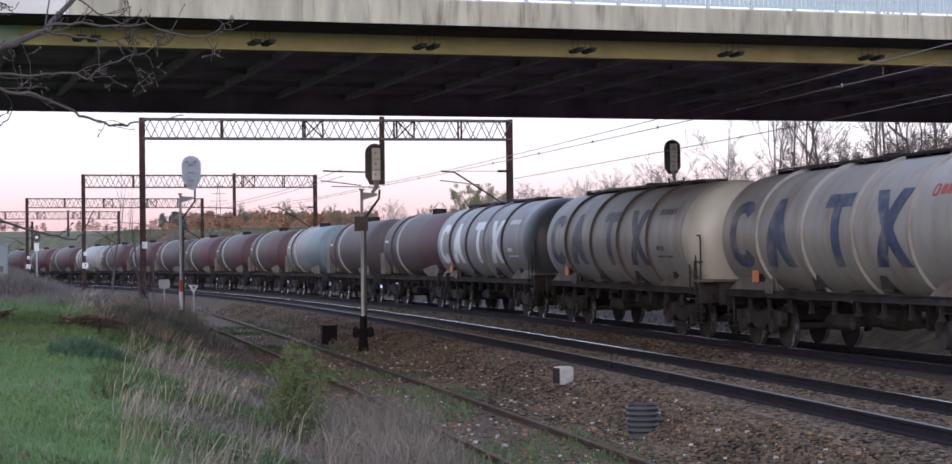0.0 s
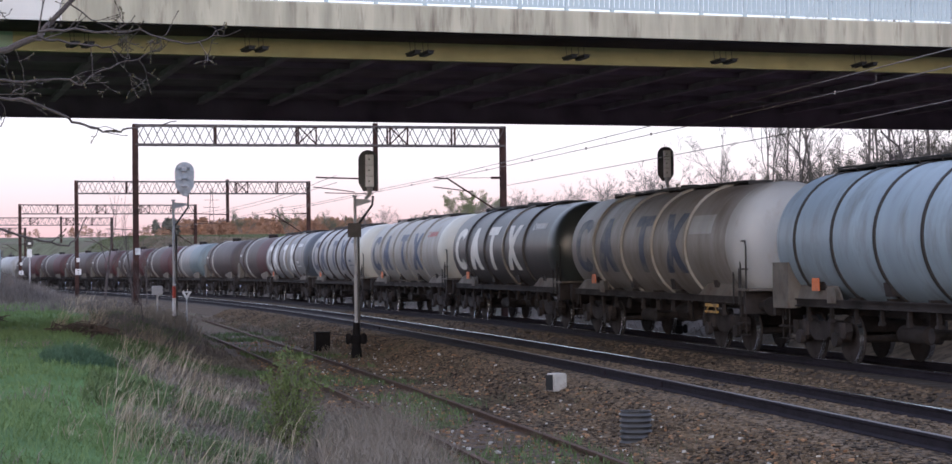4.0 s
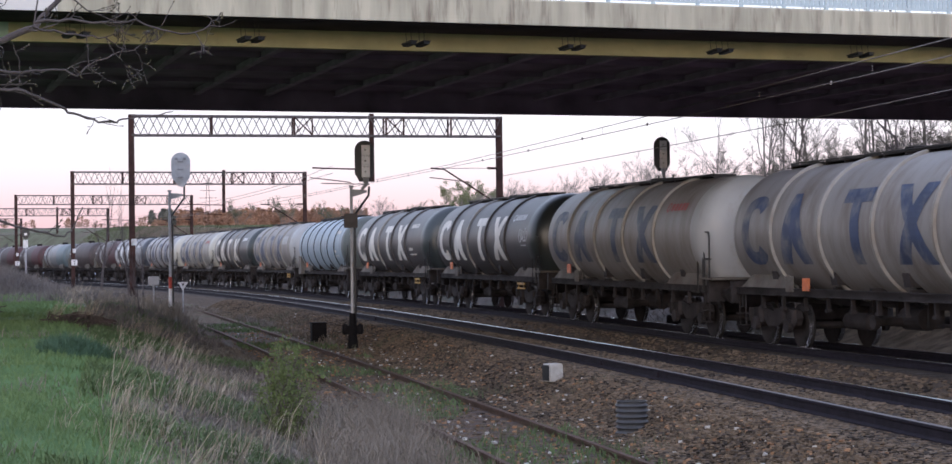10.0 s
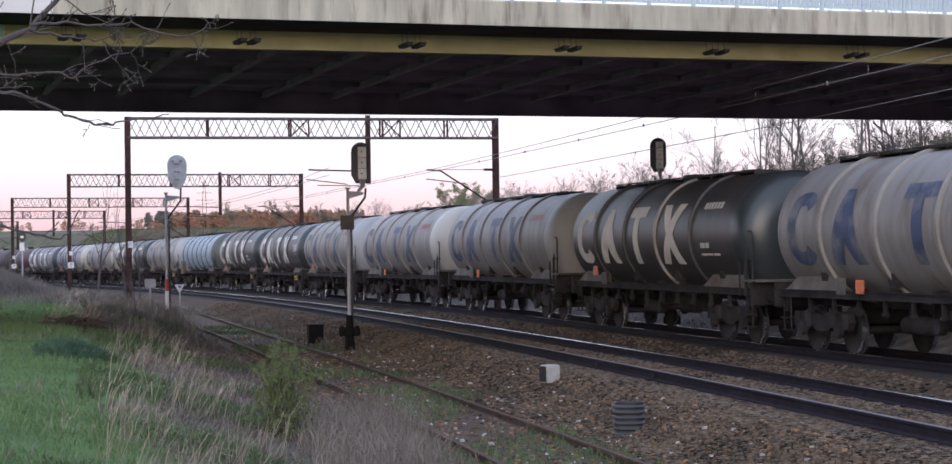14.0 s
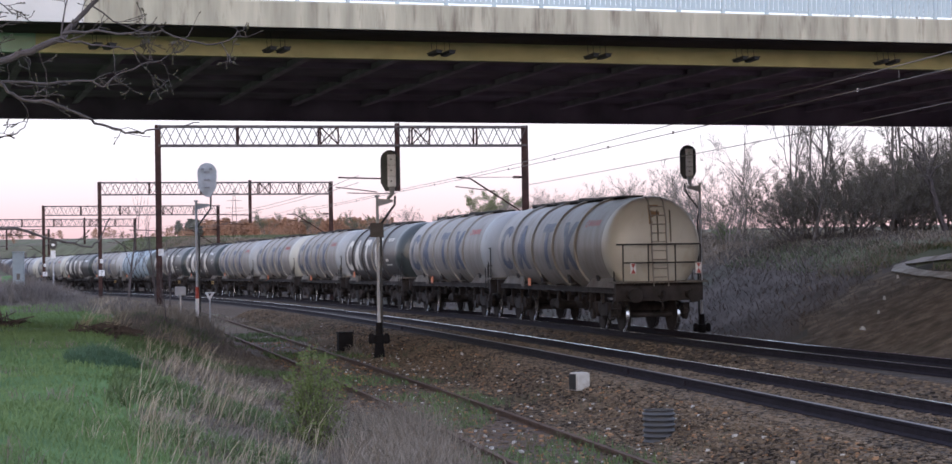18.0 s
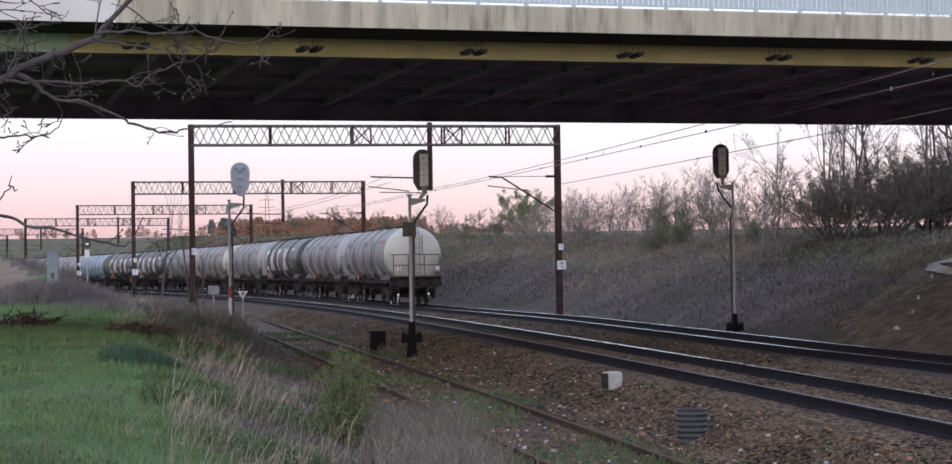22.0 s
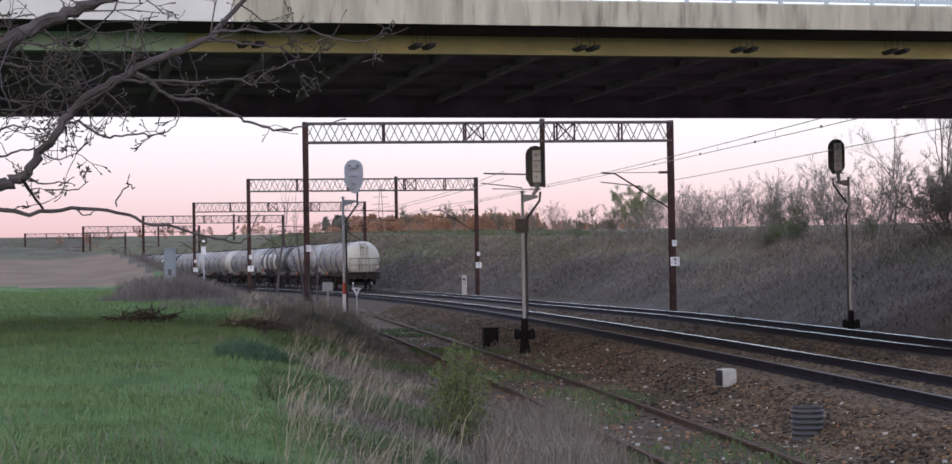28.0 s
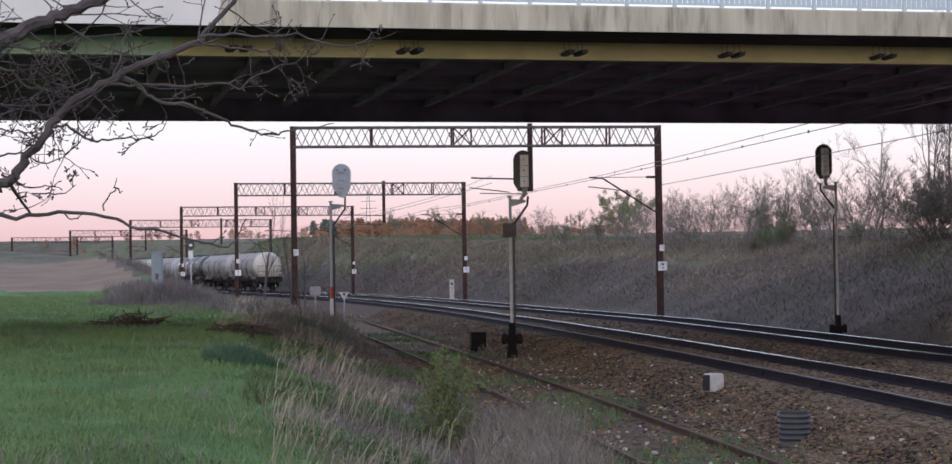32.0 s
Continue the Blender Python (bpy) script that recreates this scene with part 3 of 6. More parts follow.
# ---- signals ----
def build_signal(x, y, face, label, top, side, white=False):
    z0 = gz(x, y)
    t = thing("signal", pose(x, y, z0, 0, 0, face), label, "railway signal", "signals")
    zt = top - z0
    zh = zt - 1.25
    g = Geo().tube([(0, 0, 0.55), (0, 0, zh - 0.75)], 0.043, 10).tube([(0, 0, zh - 0.75), (0, 0, zh)], [0.043, 0.040], 10).tube([(0, 0, zh), (0, 0, zh + 0.04)], 0.07, 10)
    post = part("post", g, M_LGREY, t, "pale grey tubular post", smooth=True)
    if white:
        part("red_band", Geo().tube([(0, 0, 1.00), (0, 0, 1.38)], 0.058, 10), M_RED, post)
        part("white_band", Geo().tube([(0, 0, 0.42), (0, 0, 1.00)], 0.060, 10), M_WHITE, post)
        part("base", Geo().tube([(0, 0, -0.3), (0, 0, 0.42)], 0.085, 10), M_CAST, t)
    else:
        g = Geo().tube([(0, 0, -0.35), (0, 0, 0.0), (0, 0, 0.4), (0, 0, 0.95)], [0.20, 0.16, 0.11, 0.085], 12)
        g.tube([(0, 0, 0.36), (0, 0, 0.40), (0, 0, 0.60), (0, 0, 0.64)], [0.10, 0.15, 0.15, 0.10], 12)
        g.box(-0.22, -0.08, 0.47, 0.22, 0.08, 0.56)
        for x in (-0.20, 0.20):
            g.tube([(x, 0, 0.38), (x, 0, 0.42), (x, 0, 0.60), (x, 0, 0.66)], [0.05, 0.085, 0.085, 0.04], 10)
        part("base", g, M_CAST, t, "black cast base", smooth=True)
    g = Geo()
    g.sweep([[(0.03 * side, yy, zh - 0.05), (side * 0.42, yy, zh - 0.08), (side * 0.42, yy, zh - 0.14), (0.03 * side, yy, zh - 0.26)] for yy in (-0.05, 0.05)])
    part("bracket", g, M_LGREY, t)
    hx = side * 0.36
    n = 10
    if white:
        prof = [(0.31 * math.cos(a), zt - 0.31 + 0.31 * math.sin(a)) for a in np.linspace(0, math.pi, n)] + [(-0.29, zt - 0.80), (-0.08, zt - 1.08), (0.08, zt - 1.12), (0.29, zt - 0.80)]
    else:
        prof = [(0.26 * math.cos(a), zt - 0.26 + 0.26 * math.sin(a)) for a in np.linspace(0, math.pi, n)] + [(-0.26, zt - 0.88), (-0.14, zt - 1.10), (0.14, zt - 1.10), (0.26, zt - 0.88)]
    g = Geo().sweep([[(hx + px, yy, pz) for px, pz in prof] for yy in (-0.02, 0.03)])
    head = part("backboard", g, M_WHITE if white else M_BLACK, t, "white rounded backboard" if white else "black rounded backboard")
    if white:
        for i, z in enumerate((0.30, 0.55, 0.80)):
            part("hinge", Geo().box(hx - 0.10, -0.05, zt - z - 0.02, hx + 0.08, -0.02, zt - z + 0.02), M_LGREY, head)
        part("lug", Geo().box(hx - 0.19, -0.06, zt - 0.24, hx - 0.09, -0.02, zt - 0.17), M_LGREY, head)
        part("lug", Geo().box(hx + 0.07, -0.06, zt - 0.24, hx + 0.17, -0.02, zt - 0.17), M_LGREY, head)
    else:
        for i in range(3):
            z = zt - 0.14 - 0.29 * i
            c = part("lamp_case", Geo().box(hx - 0.07, -0.28, z - 0.27, hx + 0.15, -0.02, z), M_CASE, head, "pale grey lamp case")
            part("knob", Geo().tube([(hx + 0.03, -0.28, z - 0.13), (hx + 0.03, -0.31, z - 0.13)], 0.02, 8), M_BLACK, c)
        part("cable_gland", Geo().tube([(hx + 0.04, -0.15, zt - 1.0), (hx + 0.04, -0.1, zt - 1.18), (hx * 0.8, 0, zt - 1.3)], [0.09, 0.06, 0.05], 8), M_LGREY, head)
    part("brace", Geo().tube([(hx + 0.12 * side, 0.05, zh + 0.02 + 0.5 * white), (hx + 0.10 * side, 0.05, zh - 0.22), (0, 0.02, zh - 0.85), (0.085 * side, 0.0, zh - 1.1), (0.085 * side, 0.02, 0.4)], 0.032, 7), M_BLACK, t)
    if not white and side > 0:
        part("cabinet_box", Geo().box(-0.20, -0.12, zh - 1.08, 0.16, 0.14, zh - 0.70), M_PLATEGREY, t, "dull grey box on the post")
    return t


build_signal(1.17, 49.5, -3, "black three-lamp signal on a pale post beside the siding", 4.97, 1)
build_signal(11.72, 58.6, -8, "black three-lamp signal on a pale post at the bank's foot", 5.62, -1)
build_signal(-4.40, 60.0, 3, "signal seen from behind, white board on a red-white banded post", 5.30, 1, True)


# ---- the tank train ----
def tank_mat(name, base, stain, amount=0.56, rough=0.48):
    return mat(name, base, rough, 0.0, vary=0.13, scale=0.9, dark=stain, dark_at=amount, dark_scale=1.1, bump=0.06, bump_scale=6, stretch=(1.6, 0.7, 0.45))


T_CREAM = tank_mat("cream_tank_paint", (0.250, 0.238, 0.220), (0.17, 0.138, 0.105), 0.56)
T_END = tank_mat("cream_end_paint", (0.41, 0.392, 0.34), (0.29, 0.245, 0.18), 0.60, 0.38)
T_PALE = tank_mat("pale_grey_tank_paint", (0.275, 0.275, 0.280), (0.175, 0.16, 0.148), 0.55)
T_BEIGE = tank_mat("beige_grey_tank_paint", (0.212, 0.198, 0.187), (0.128, 0.107, 0.090), 0.53)
T_WHITE = tank_mat("white_tank_paint", (0.31, 0.312, 0.312), (0.22, 0.20, 0.17), 0.58)
T_DARK = tank_mat("charcoal_tank_paint", (0.041, 0.038, 0.039), (0.064, 0.052, 0.046), 0.58, 0.42)
T_NAVY = tank_mat("navy_black_tank_paint", (0.055, 0.062, 0.078), (0.075, 0.068, 0.062), 0.62)
T_SLATE = tank_mat("blue_grey_tank_paint", (0.115, 0.15, 0.17), (0.075, 0.075, 0.07), 0.58)
T_BLUE = tank_mat("light_blue_tank_paint", (0.25, 0.31, 0.36), (0.15, 0.17, 0.17), 0.58)
T_GREEN = tank_mat("dirty_green_tank_paint", (0.085, 0.095, 0.088), (0.05, 0.056, 0.052), 0.52)
T_MAROON = tank_mat("maroon_tank_paint", (0.070, 0.021, 0.026), (0.045, 0.028, 0.028), 0.52, 0.62)
T_BROWN = tank_mat("brown_tank_paint", (0.066, 0.048, 0.049), (0.040, 0.033, 0.032), 0.52, 0.6)
T_SILVER = tank_mat("silver_grey_tank_paint", (0.20, 0.20, 0.21), (0.11, 0.10, 0.095), 0.55)
T_DOME = tank_mat("green_black_dome_paint", (0.034, 0.041, 0.042), (0.028, 0.030, 0.030), 0.55, 0.30)
L_NAVY = mat("faded_navy_lettering", (0.035, 0.050, 0.095), 0.55, vary=0.25, scale=2.5, dark=(0.17, 0.165, 0.165), dark_at=0.54, dark_scale=1.5, bump=0.0)
L_CREAM = mat("cream_lettering", (0.56, 0.53, 0.48), 0.55, vary=0.12, scale=2.5, dark=(0.26, 0.23, 0.20), dark_at=0.66, dark_scale=1.5, bump=0.0)
L_WHITE = mat("white_lettering", (0.60, 0.60, 0.60), 0.55, vary=0.10, scale=2.5, dark=(0.30, 0.29, 0.28), dark_at=0.62, dark_scale=1.5, bump=0.0)
L_RED = mat("red_logo_paint", (0.27, 0.045, 0.040), 0.5, vary=0.1, scale=3, bump=0.0)
M_ORANGE = mat("orange_placard", (0.50, 0.14, 0.05), 0.55, vary=0.15, scale=6, dark=(0.2, 0.08, 0.05), dark_at=0.62, dark_scale=4, bump=0.0)
M_RUSTRED = mat("rust_streak", (0.19, 0.125, 0.075), 0.85, vary=0.3, scale=5, bump=0.1)
M_LEVER = mat("yellow_lever_paint", (0.36, 0.22, 0.05), 0.6, vary=0.3, scale=6, dark=(0.08, 0.06, 0.04), dark_at=0.55, dark_scale=4, bump=0.0)
M_HAND = mat("dark_handrail", (0.020, 0.018, 0.018), 0.6, 0.2, vary=0.2, bump=0.0)
M_PLATE = mat("grey_platform", (0.135, 0.122, 0.108), 0.8, 0.1, vary=0.3, scale=4, dark=(0.08, 0.06, 0.05), dark_scale=2, bump=0.1)

Z_TANK = 2.44


def barrel(length, r, cut):
    h = length / 2
    dish = [(0.0, 0.02), (0.02, 0.30), (0.07, 0.55), (0.15, 0.75), (0.27, 0.89), (0.42, 0.97), (0.60, 1.0)]
    prof = [(-h + a, q * r) for a, q in dish] + [(cut, r), (cut + 0.004, r), (0.0, r)] + [(h - a, q * r) for a, q in reversed(dish)]
    n = 56
    g = Geo()
    g.sweep([[(x, q * math.cos(a), Z_TANK + q * math.sin(a)) for a in (2 * math.pi * k / n for k in range(n))] for x, q in prof])
    g.mi = [1 if (i < len(prof) * n and i // n < len(dish)) else 0 for i in range(len(g.f))]
    g.mi[-2] = 1
    return g


def hoop(x, r, w=0.055, t=0.07):
    n = 48
    rows = []
    for k in range(n + 1):
        a = 2 * math.pi * k / n
        rows.append([(x + dx, (r + dr) * math.cos(a), Z_TANK + (r + dr) * math.sin(a)) for dx, dr in ((-w, -0.01), (-w * 0.8, t * 0.8), (0, t), (w * 0.8, t * 0.8), (w, -0.01))])
    g = Geo()
    g.sweep(rows, False)
    return g


def on_barrel(r, x, arc):
    a = arc / r
    return (x, r * math.cos(a), Z_TANK + r * math.sin(a))


def patch(r, rows):
    """Flat paint on the barrel's side. rows: heights along the arc with x intervals at each."""
    g = Geo()
    for (v0, ivs0), (v1, ivs1) in zip(rows, rows[1:]):
        for (a0, b0), (a1, b1) in zip(ivs0, ivs1):
            g.add([on_barrel(r, a0, v0), on_barrel(r, b0, v0), on_barrel(r, b1, v1), on_barrel(r, a1, v1)], [(0, 1, 2, 3)])
    return g


def mark_rows(shape, x, w, hgt, v0=0.02):
    """Plain painted shapes: a ring, a wedge, a bar, an hourglass. The wagon's front is towards +x."""
    out = []
    for u in (0, 0.06, 0.12, 0.18, 0.24, 0.29, 0.36, 0.43, 0.50, 0.57, 0.64, 0.71, 0.77, 0.799, 0.801, 0.87, 0.94, 1.0):
        v = v0 + (u - 0.5) * hgt
        if shape == "wedge":
            k = w / 2 * (1 - 0.76 * u)
            notch = max(0.0, w * 0.19 * (1 - u / 0.30))
            iv = [(x - k, x - notch), (x + notch, x + k)]
        elif shape == "bar":
            k = w * 0.16 if u < 0.80 else w * 0.5
            iv = [(x - k, x + k)]
        elif shape == "hourglass":
            k = w * (0.15 + 0.70 * abs(u - 0.5))
            notch = max(0.0, w * 0.62 * (abs(u - 0.5) - 0.21))
            iv = [(x - k, x - notch), (x + notch, x + k)]
        out.append((v, iv))
    return out


def open_ring(r, x, w, hgt, v0=0.05):
    """A heavy painted ring that stands open towards the wagon's rear."""
    vs, n = [], 26
    for k in range(n + 1):
        a = radians(38 + 284 * k / n)
        c, s = math.cos(a), math.sin(a)
        for q, h in ((1.0, 1.0), (0.42, 0.62)):
            vs.append(on_barrel(r, x - math.copysign(abs(c) ** 0.75, c) * q * w / 2, v0 + math.copysign(abs(s) ** 0.75, s) * h * hgt / 2))
    return Geo().add(vs, [(2 * k, 2 * k + 2, 2 * k + 3, 2 * k + 1) for k in range(n)])


def ring_patch(r, x, w, hgt, v0=0.02):
    g = Geo()
    n = 28
    vs, fs = [], []
    for k in range(n):
        a = 2 * math.pi * k / n
        for q in (1.0, 0.52):
            e = 0.75
            c, s = math.cos(a), math.sin(a)
            px, pv = math.copysign(abs(c) ** e, c) * q * w / 2, math.copysign(abs(s) ** e, s) * (q if q == 1 else 0.66) * hgt / 2
            vs.append(on_barrel(r, x + px, v0 + pv))
    for k in range(n):
        a, b = 2 * k, 2 * ((k + 1) % n)
        fs.append((a, b, b + 1, a + 1))
    return g.add(vs, fs)


R_BIG, LEN_BIG = 1.42, 13.6
R_OLD, LEN_OLD = 1.36, 10.7
RINGS = (4.1, 1.6, -0.85, -3.3)
ME = {}


def shared(key, make, mats, smooth=False):
    if key not in ME:
        ME[key] = make().mesh(key, mats, smooth)
    return ME[key]


def retouch(key, mats):
    """A mesh like ME[key] with other paint."""
    name = key + "_" + "_".join(m.name for m in mats)
    if name not in ME:
        me = ME[key].copy()
        for i, m in enumerate(mats):
            me.materials[i] = m
        ME[name] = me
    return ME[name]


shared("barrel_big", lambda: barrel(LEN_BIG, R_BIG, -5.9), [T_PALE, T_PALE], True)
shared("barrel_old", lambda: barrel(LEN_OLD, R_OLD, -1.4), [T_MAROON, T_MAROON], True)
for i, x in enumerate(RINGS):
    shared("hoop_%d" % i, lambda x=x: hoop(x, R_BIG), T_PALE, True)
shared("hoop_old", lambda: hoop(1.9, R_OLD, 0.10), L_WHITE, True)
shared("hoop_old_dark", lambda: hoop(3.1, R_OLD, 0.06), T_BROWN, True)
for i, x in enumerate((5.3, 3.45, 1.5, -0.45, -2.25, -4.1)):
    shared("thin_hoop_%d" % i, lambda x=x: hoop(x, R_BIG, 0.05, 0.04), M_HAND, True)
shared("mark_0", lambda: open_ring(R_BIG + 0.008, 5.05, 1.42, 1.55), L_NAVY)
for i, (sh, x, w) in enumerate((("wedge", 3.0, 1.55), ("bar", -0.03, 1.25), ("hourglass", -2.4, 1.55))):
    shared("mark_%d" % (i + 1), lambda sh=sh, x=x, w=w: patch(R_BIG + 0.008, mark_rows(sh, x, w, 1.52, 0.05)), L_NAVY)


def bars(r, x0, v, widths, h):
    g = Geo()
    x = x0
    for w in widths:
        g.add([on_barrel(r, x, v), on_barrel(r, x - w, v), on_barrel(r, x - w, v + h), on_barrel(r, x, v + h)], [(0, 1, 2, 3)])
        x -= w + 0.05
    return g


def make_frame(half):
    """Underframe: sills, cross bearers, saddles."""
    g = Geo()
    for y in (-1.16, 1.16):
        g.box(-half, y - 0.03, 1.10, half, y + 0.03, 1.24)
        for z in (1.10, 1.24):
            g.box(-half, y - 0.07, z - 0.012, half, y + 0.07, z + 0.012)
        for x in np.arange(-half + 0.5, half - 0.3, 1.15):
            g.box(x - 0.03, y - 0.05, 0.86, x + 0.03, y + 0.03, 1.09)
            g.box(x - 0.07, y - 0.06, 0.80, x + 0.07, y + 0.04, 0.86)
    g.box(-half, -0.22, 0.90, half, 0.22, 1.16)
    k = int(half * 2 / 1.6)
    for i in range(k + 1):
        x = -half + i * 2 * half / k
        g.box(x - 0.05, -1.08, 1.14, x + 0.05, 1.08, 1.30)
    return g


def make_saddle(r):
    g = Geo()
    n = 14
    rows = []
    for x in (-0.14, 0.14):
        ring = [(x, 1.10, 1.34)]
        ring += [(x, (r + 0.002) * math.cos(a), Z_TANK + (r + 0.002) * math.sin(a)) for a in np.linspace(radians(-36), radians(-144), n)]
        ring += [(x, -1.10, 1.34)]
        rows.append(ring)
    return g.sweep(rows)


def make_skirt(side):
    """A long tapered bearing plate between the barrel and the sills over a bogie."""
    out = [(-1.55, 1.25), (1.35, 1.25), (0.75, 1.66), (-0.85, 1.66)]
    return Geo().sweep([[(x, side * (d + (0.04 if z < 1.5 else -0.10)), z) for x, z in out] for d in (1.10, 1.14)])


def make_side_frame(y):
    """One cast side of a bogie with axle boxes and springs."""
    g = Geo()
    out = [(-1.32, 0.62), (-1.25, 0.78), (-0.55, 0.84), (0, 0.74), (0.55, 0.84), (1.25, 0.78), (1.32, 0.62), (1.20, 0.46), (0.66, 0.44), (0.52, 0.58), (0.30, 0.42), (-0.30, 0.42), (-0.52, 0.58), (-0.66, 0.44), (-1.20, 0.46)]
    g.sweep([[(x, y + d, z) for x, z in out] for d in (-0.07, 0.07)])
    o = 0.12 if y > 0 else -0.12
    for ax in (-0.9, 0.9):
        g.tube([(ax, y + o * 0.4, 0.46), (ax, y + o * 1.3, 0.46)], 0.15, 12)
        for d in (-0.28, 0.28):
            g.tube([(ax + d, y + o * 0.6, 0.50), (ax + d, y + o * 0.6, 0.80)], 0.085, 8)
    return g


def make_wheelset():
    g = Geo()
    g.tube([(0, -1.0, 0), (0, 1.0, 0)], 0.08, 10)
    for sgn in (-1, 1):
        prof = [(0.69, 0.20), (0.685, 0.38), (0.68, 0.487), (0.705, 0.485), (0.722, 0.463), (0.815, 0.457), (0.82, 0.38), (0.80, 0.20)]
        n = 28
        g.sweep([[(q * math.cos(a), sgn * y, q * math.sin(a)) for a in (2 * math.pi * k / n for k in range(n))] for y, q in prof], mi=0)
        base = len(g.f) - (len(prof) - 1) * n - 2
        for i in range(4 * n, 5 * n):
            g.mi[base + i] = 1
        for k in range(n):
            g.mi[base + n + k] = 0
    return g


def make_buffer():
    g = Geo()
    g.tube([(0, 0, 0), (0.34, 0, 0)], [0.12, 0.10], 14)
    g.tube([(0.33, 0, 0), (0.55, 0, 0)], 0.065, 12)
    g.tube([(0.55, 0, 0), (0.60, 0, 0), (0.615, 0, 0)], [0.21, 0.21, 0.15], 18)
    return g


def make_railing():
    g = Geo()
    r = 0.022
    for y in (-1.15, -0.4, 0.4, 1.15):
        g.tube([(0, y, 0), (0, y, 1.02)], r, 6)
    g.tube([(0.75, 1.18, 0), (0.75, 1.18, 0.98), (0.68, 1.18, 1.04), (0.06, 1.16, 1.04), (0, 1.10, 1.04), (0, -1.10, 1.04), (0.06, -1.16, 1.04), (0.68, -1.18, 1.04), (0.75, -1.18, 0.98), (0.75, -1.18, 0)], r, 6)
    g.tube([(0, -1.15, 0.52), (0, 1.15, 0.52)], r, 6)
    return g


def make_side_rails():
    """A bent handrail at the wagon end's corner."""
    g = Geo()
    g.tube([(0, 0.02, -0.35), (0, 0.02, 0.95), (0.05, 0.02, 1.08), (0.28, 0.02, 1.08), (0.33, 0.02, 0.95), (0.33, 0.02, -0.35)], 0.022, 6)
    return g


def make_walkway(x0, x1):
    g = Geo()
    z = Z_TANK + R_BIG
    g.box(x0, -0.30, z + 0.035, x1, 0.30, z + 0.06)
    k = int((x1 - x0) / 0.9)
    for i in range(k + 1):
        x = x0 + i * (x1 - x0) / k
        g.box(x - 0.02, -0.30, z - 0.05, x + 0.02, 0.30, z + 0.08)
    g.tube([(x0, 0.32, z + 0.07), (x1, 0.32, z + 0.09)], 0.018, 5)
    return g


def make_dome():
    g = Geo()
    z = Z_TANK + R_BIG
    g.tube([(0, 0, z - 0.08), (0, 0, z + 0.13), (0, 0, z + 0.15)], [0.30, 0.30, 0.24], 18)
    g.tube([(0.55, 0, z - 0.05), (0.55, 0, z + 0.14)], 0.08, 10)
    return g


def make_brake():
    """Brake cylinder, hangers and rods under the middle."""
    g = Geo()
    g.tube([(-0.7, 0.25, 0.72), (0.15, 0.25, 0.72)], 0.22, 14)
    g.tube([(0.15, 0.25, 0.72), (1.6, 0.25, 0.68)], 0.04, 8)
    g.tube([(-2.2, 0.2, 0.62), (2.6, 0.2, 0.62)], 0.035, 6)
    for x in (-1.8, -0.9, 0.4, 1.5, 2.4):
        g.box(x - 0.05, 0.05, 0.55, x + 0.05, 0.36, 1.2)
    return g


def make_reservoir():
    g = Geo()
    g.tube([(1.0, 0.55, 0.62), (1.05, 0.55, 0.62), (2.1, 0.55, 0.62), (2.15, 0.55, 0.62)], [0.10, 0.17, 0.17, 0.10], 14)
    return g


def make_outlet():
    g = Geo()
    g.tube([(0, 0, 1.12), (0, 0, 0.62)], [0.24, 0.16], 14)
    g.tube([(0, -1.0, 0.66), (0, 1.0, 0.66)], 0.085, 10)
    for y in (-1.0, 1.0):
        g.tube([(0, y - 0.05, 0.66), (0, y + 0.05, 0.66)], 0.14, 12)
    return g


def make_steps():
    g = Geo()
    for x in (0.0, 0.36):
        g.tube([(x, 0, 0.38), (x, 0, 1.22)], 0.018, 6)
    for z in (0.40, 0.66):
        g.box(0, -0.10, z - 0.012, 0.36, 0.10, z + 0.012)
    return g


shared("frame_big", lambda: make_frame(6.75), M_UNDER)
shared("frame_old", lambda: make_frame(6.05), M_UNDER)
shared("saddle", lambda: make_saddle(R_BIG), M_UNDER)
shared("skirt_near", lambda: make_skirt(1), M_PLATE)
shared("skirt_away", lambda: make_skirt(-1), M_PLATE)
shared("saddle_pale", lambda: make_saddle(R_OLD), M_PLATE)
shared("side_near", lambda: make_side_frame(1.0), M_UNDER)
shared("side_away", lambda: make_side_frame(-1.0), M_UNDER)
shared("bolster", lambda: Geo().box(-0.18, -1.0, 0.56, 0.18, 1.0, 0.80).box(-0.3, -0.3, 0.78, 0.3, 0.3, 0.92), M_UNDER)
shared("wheelset", make_wheelset, [M_UNDER, M_WHEELSHINE], True)
shared("buffer", make_buffer, M_UNDER, True)
shared("beam", lambda: Geo().box(-0.06, -1.3, 0.88, 0.06, 1.3, 1.38), M_UNDER)
shared("hook", lambda: Geo().tube([(0, 0, 1.02), (0.28, 0, 1.02), (0.36, 0, 1.08), (0.38, 0, 1.16)], 0.05, 8).tube([(0.2, 0, 1.0), (0.34, 0, 0.72), (0.2, 0, 0.6)], 0.03, 6), M_UNDER)
shared("railing", make_railing, M_HAND)
shared("side_rails", make_side_rails, M_HAND)
shared("rail_bar", lambda: Geo().tube([(0.0, -0.02, 0.45), (1.2, -0.02, 0.45)], 0.02, 6), M_HAND)
shared("walkway", lambda: make_walkway(-4.6, 5.6), M_HAND)
shared("dome", make_dome, M_UNDER, True)
shared("brake", make_brake, M_UNDER)
shared("reservoir", make_reservoir, M_UNDER, True)
shared("outlet", make_outlet, M_UNDER)
shared("steps", make_steps, M_UNDER)
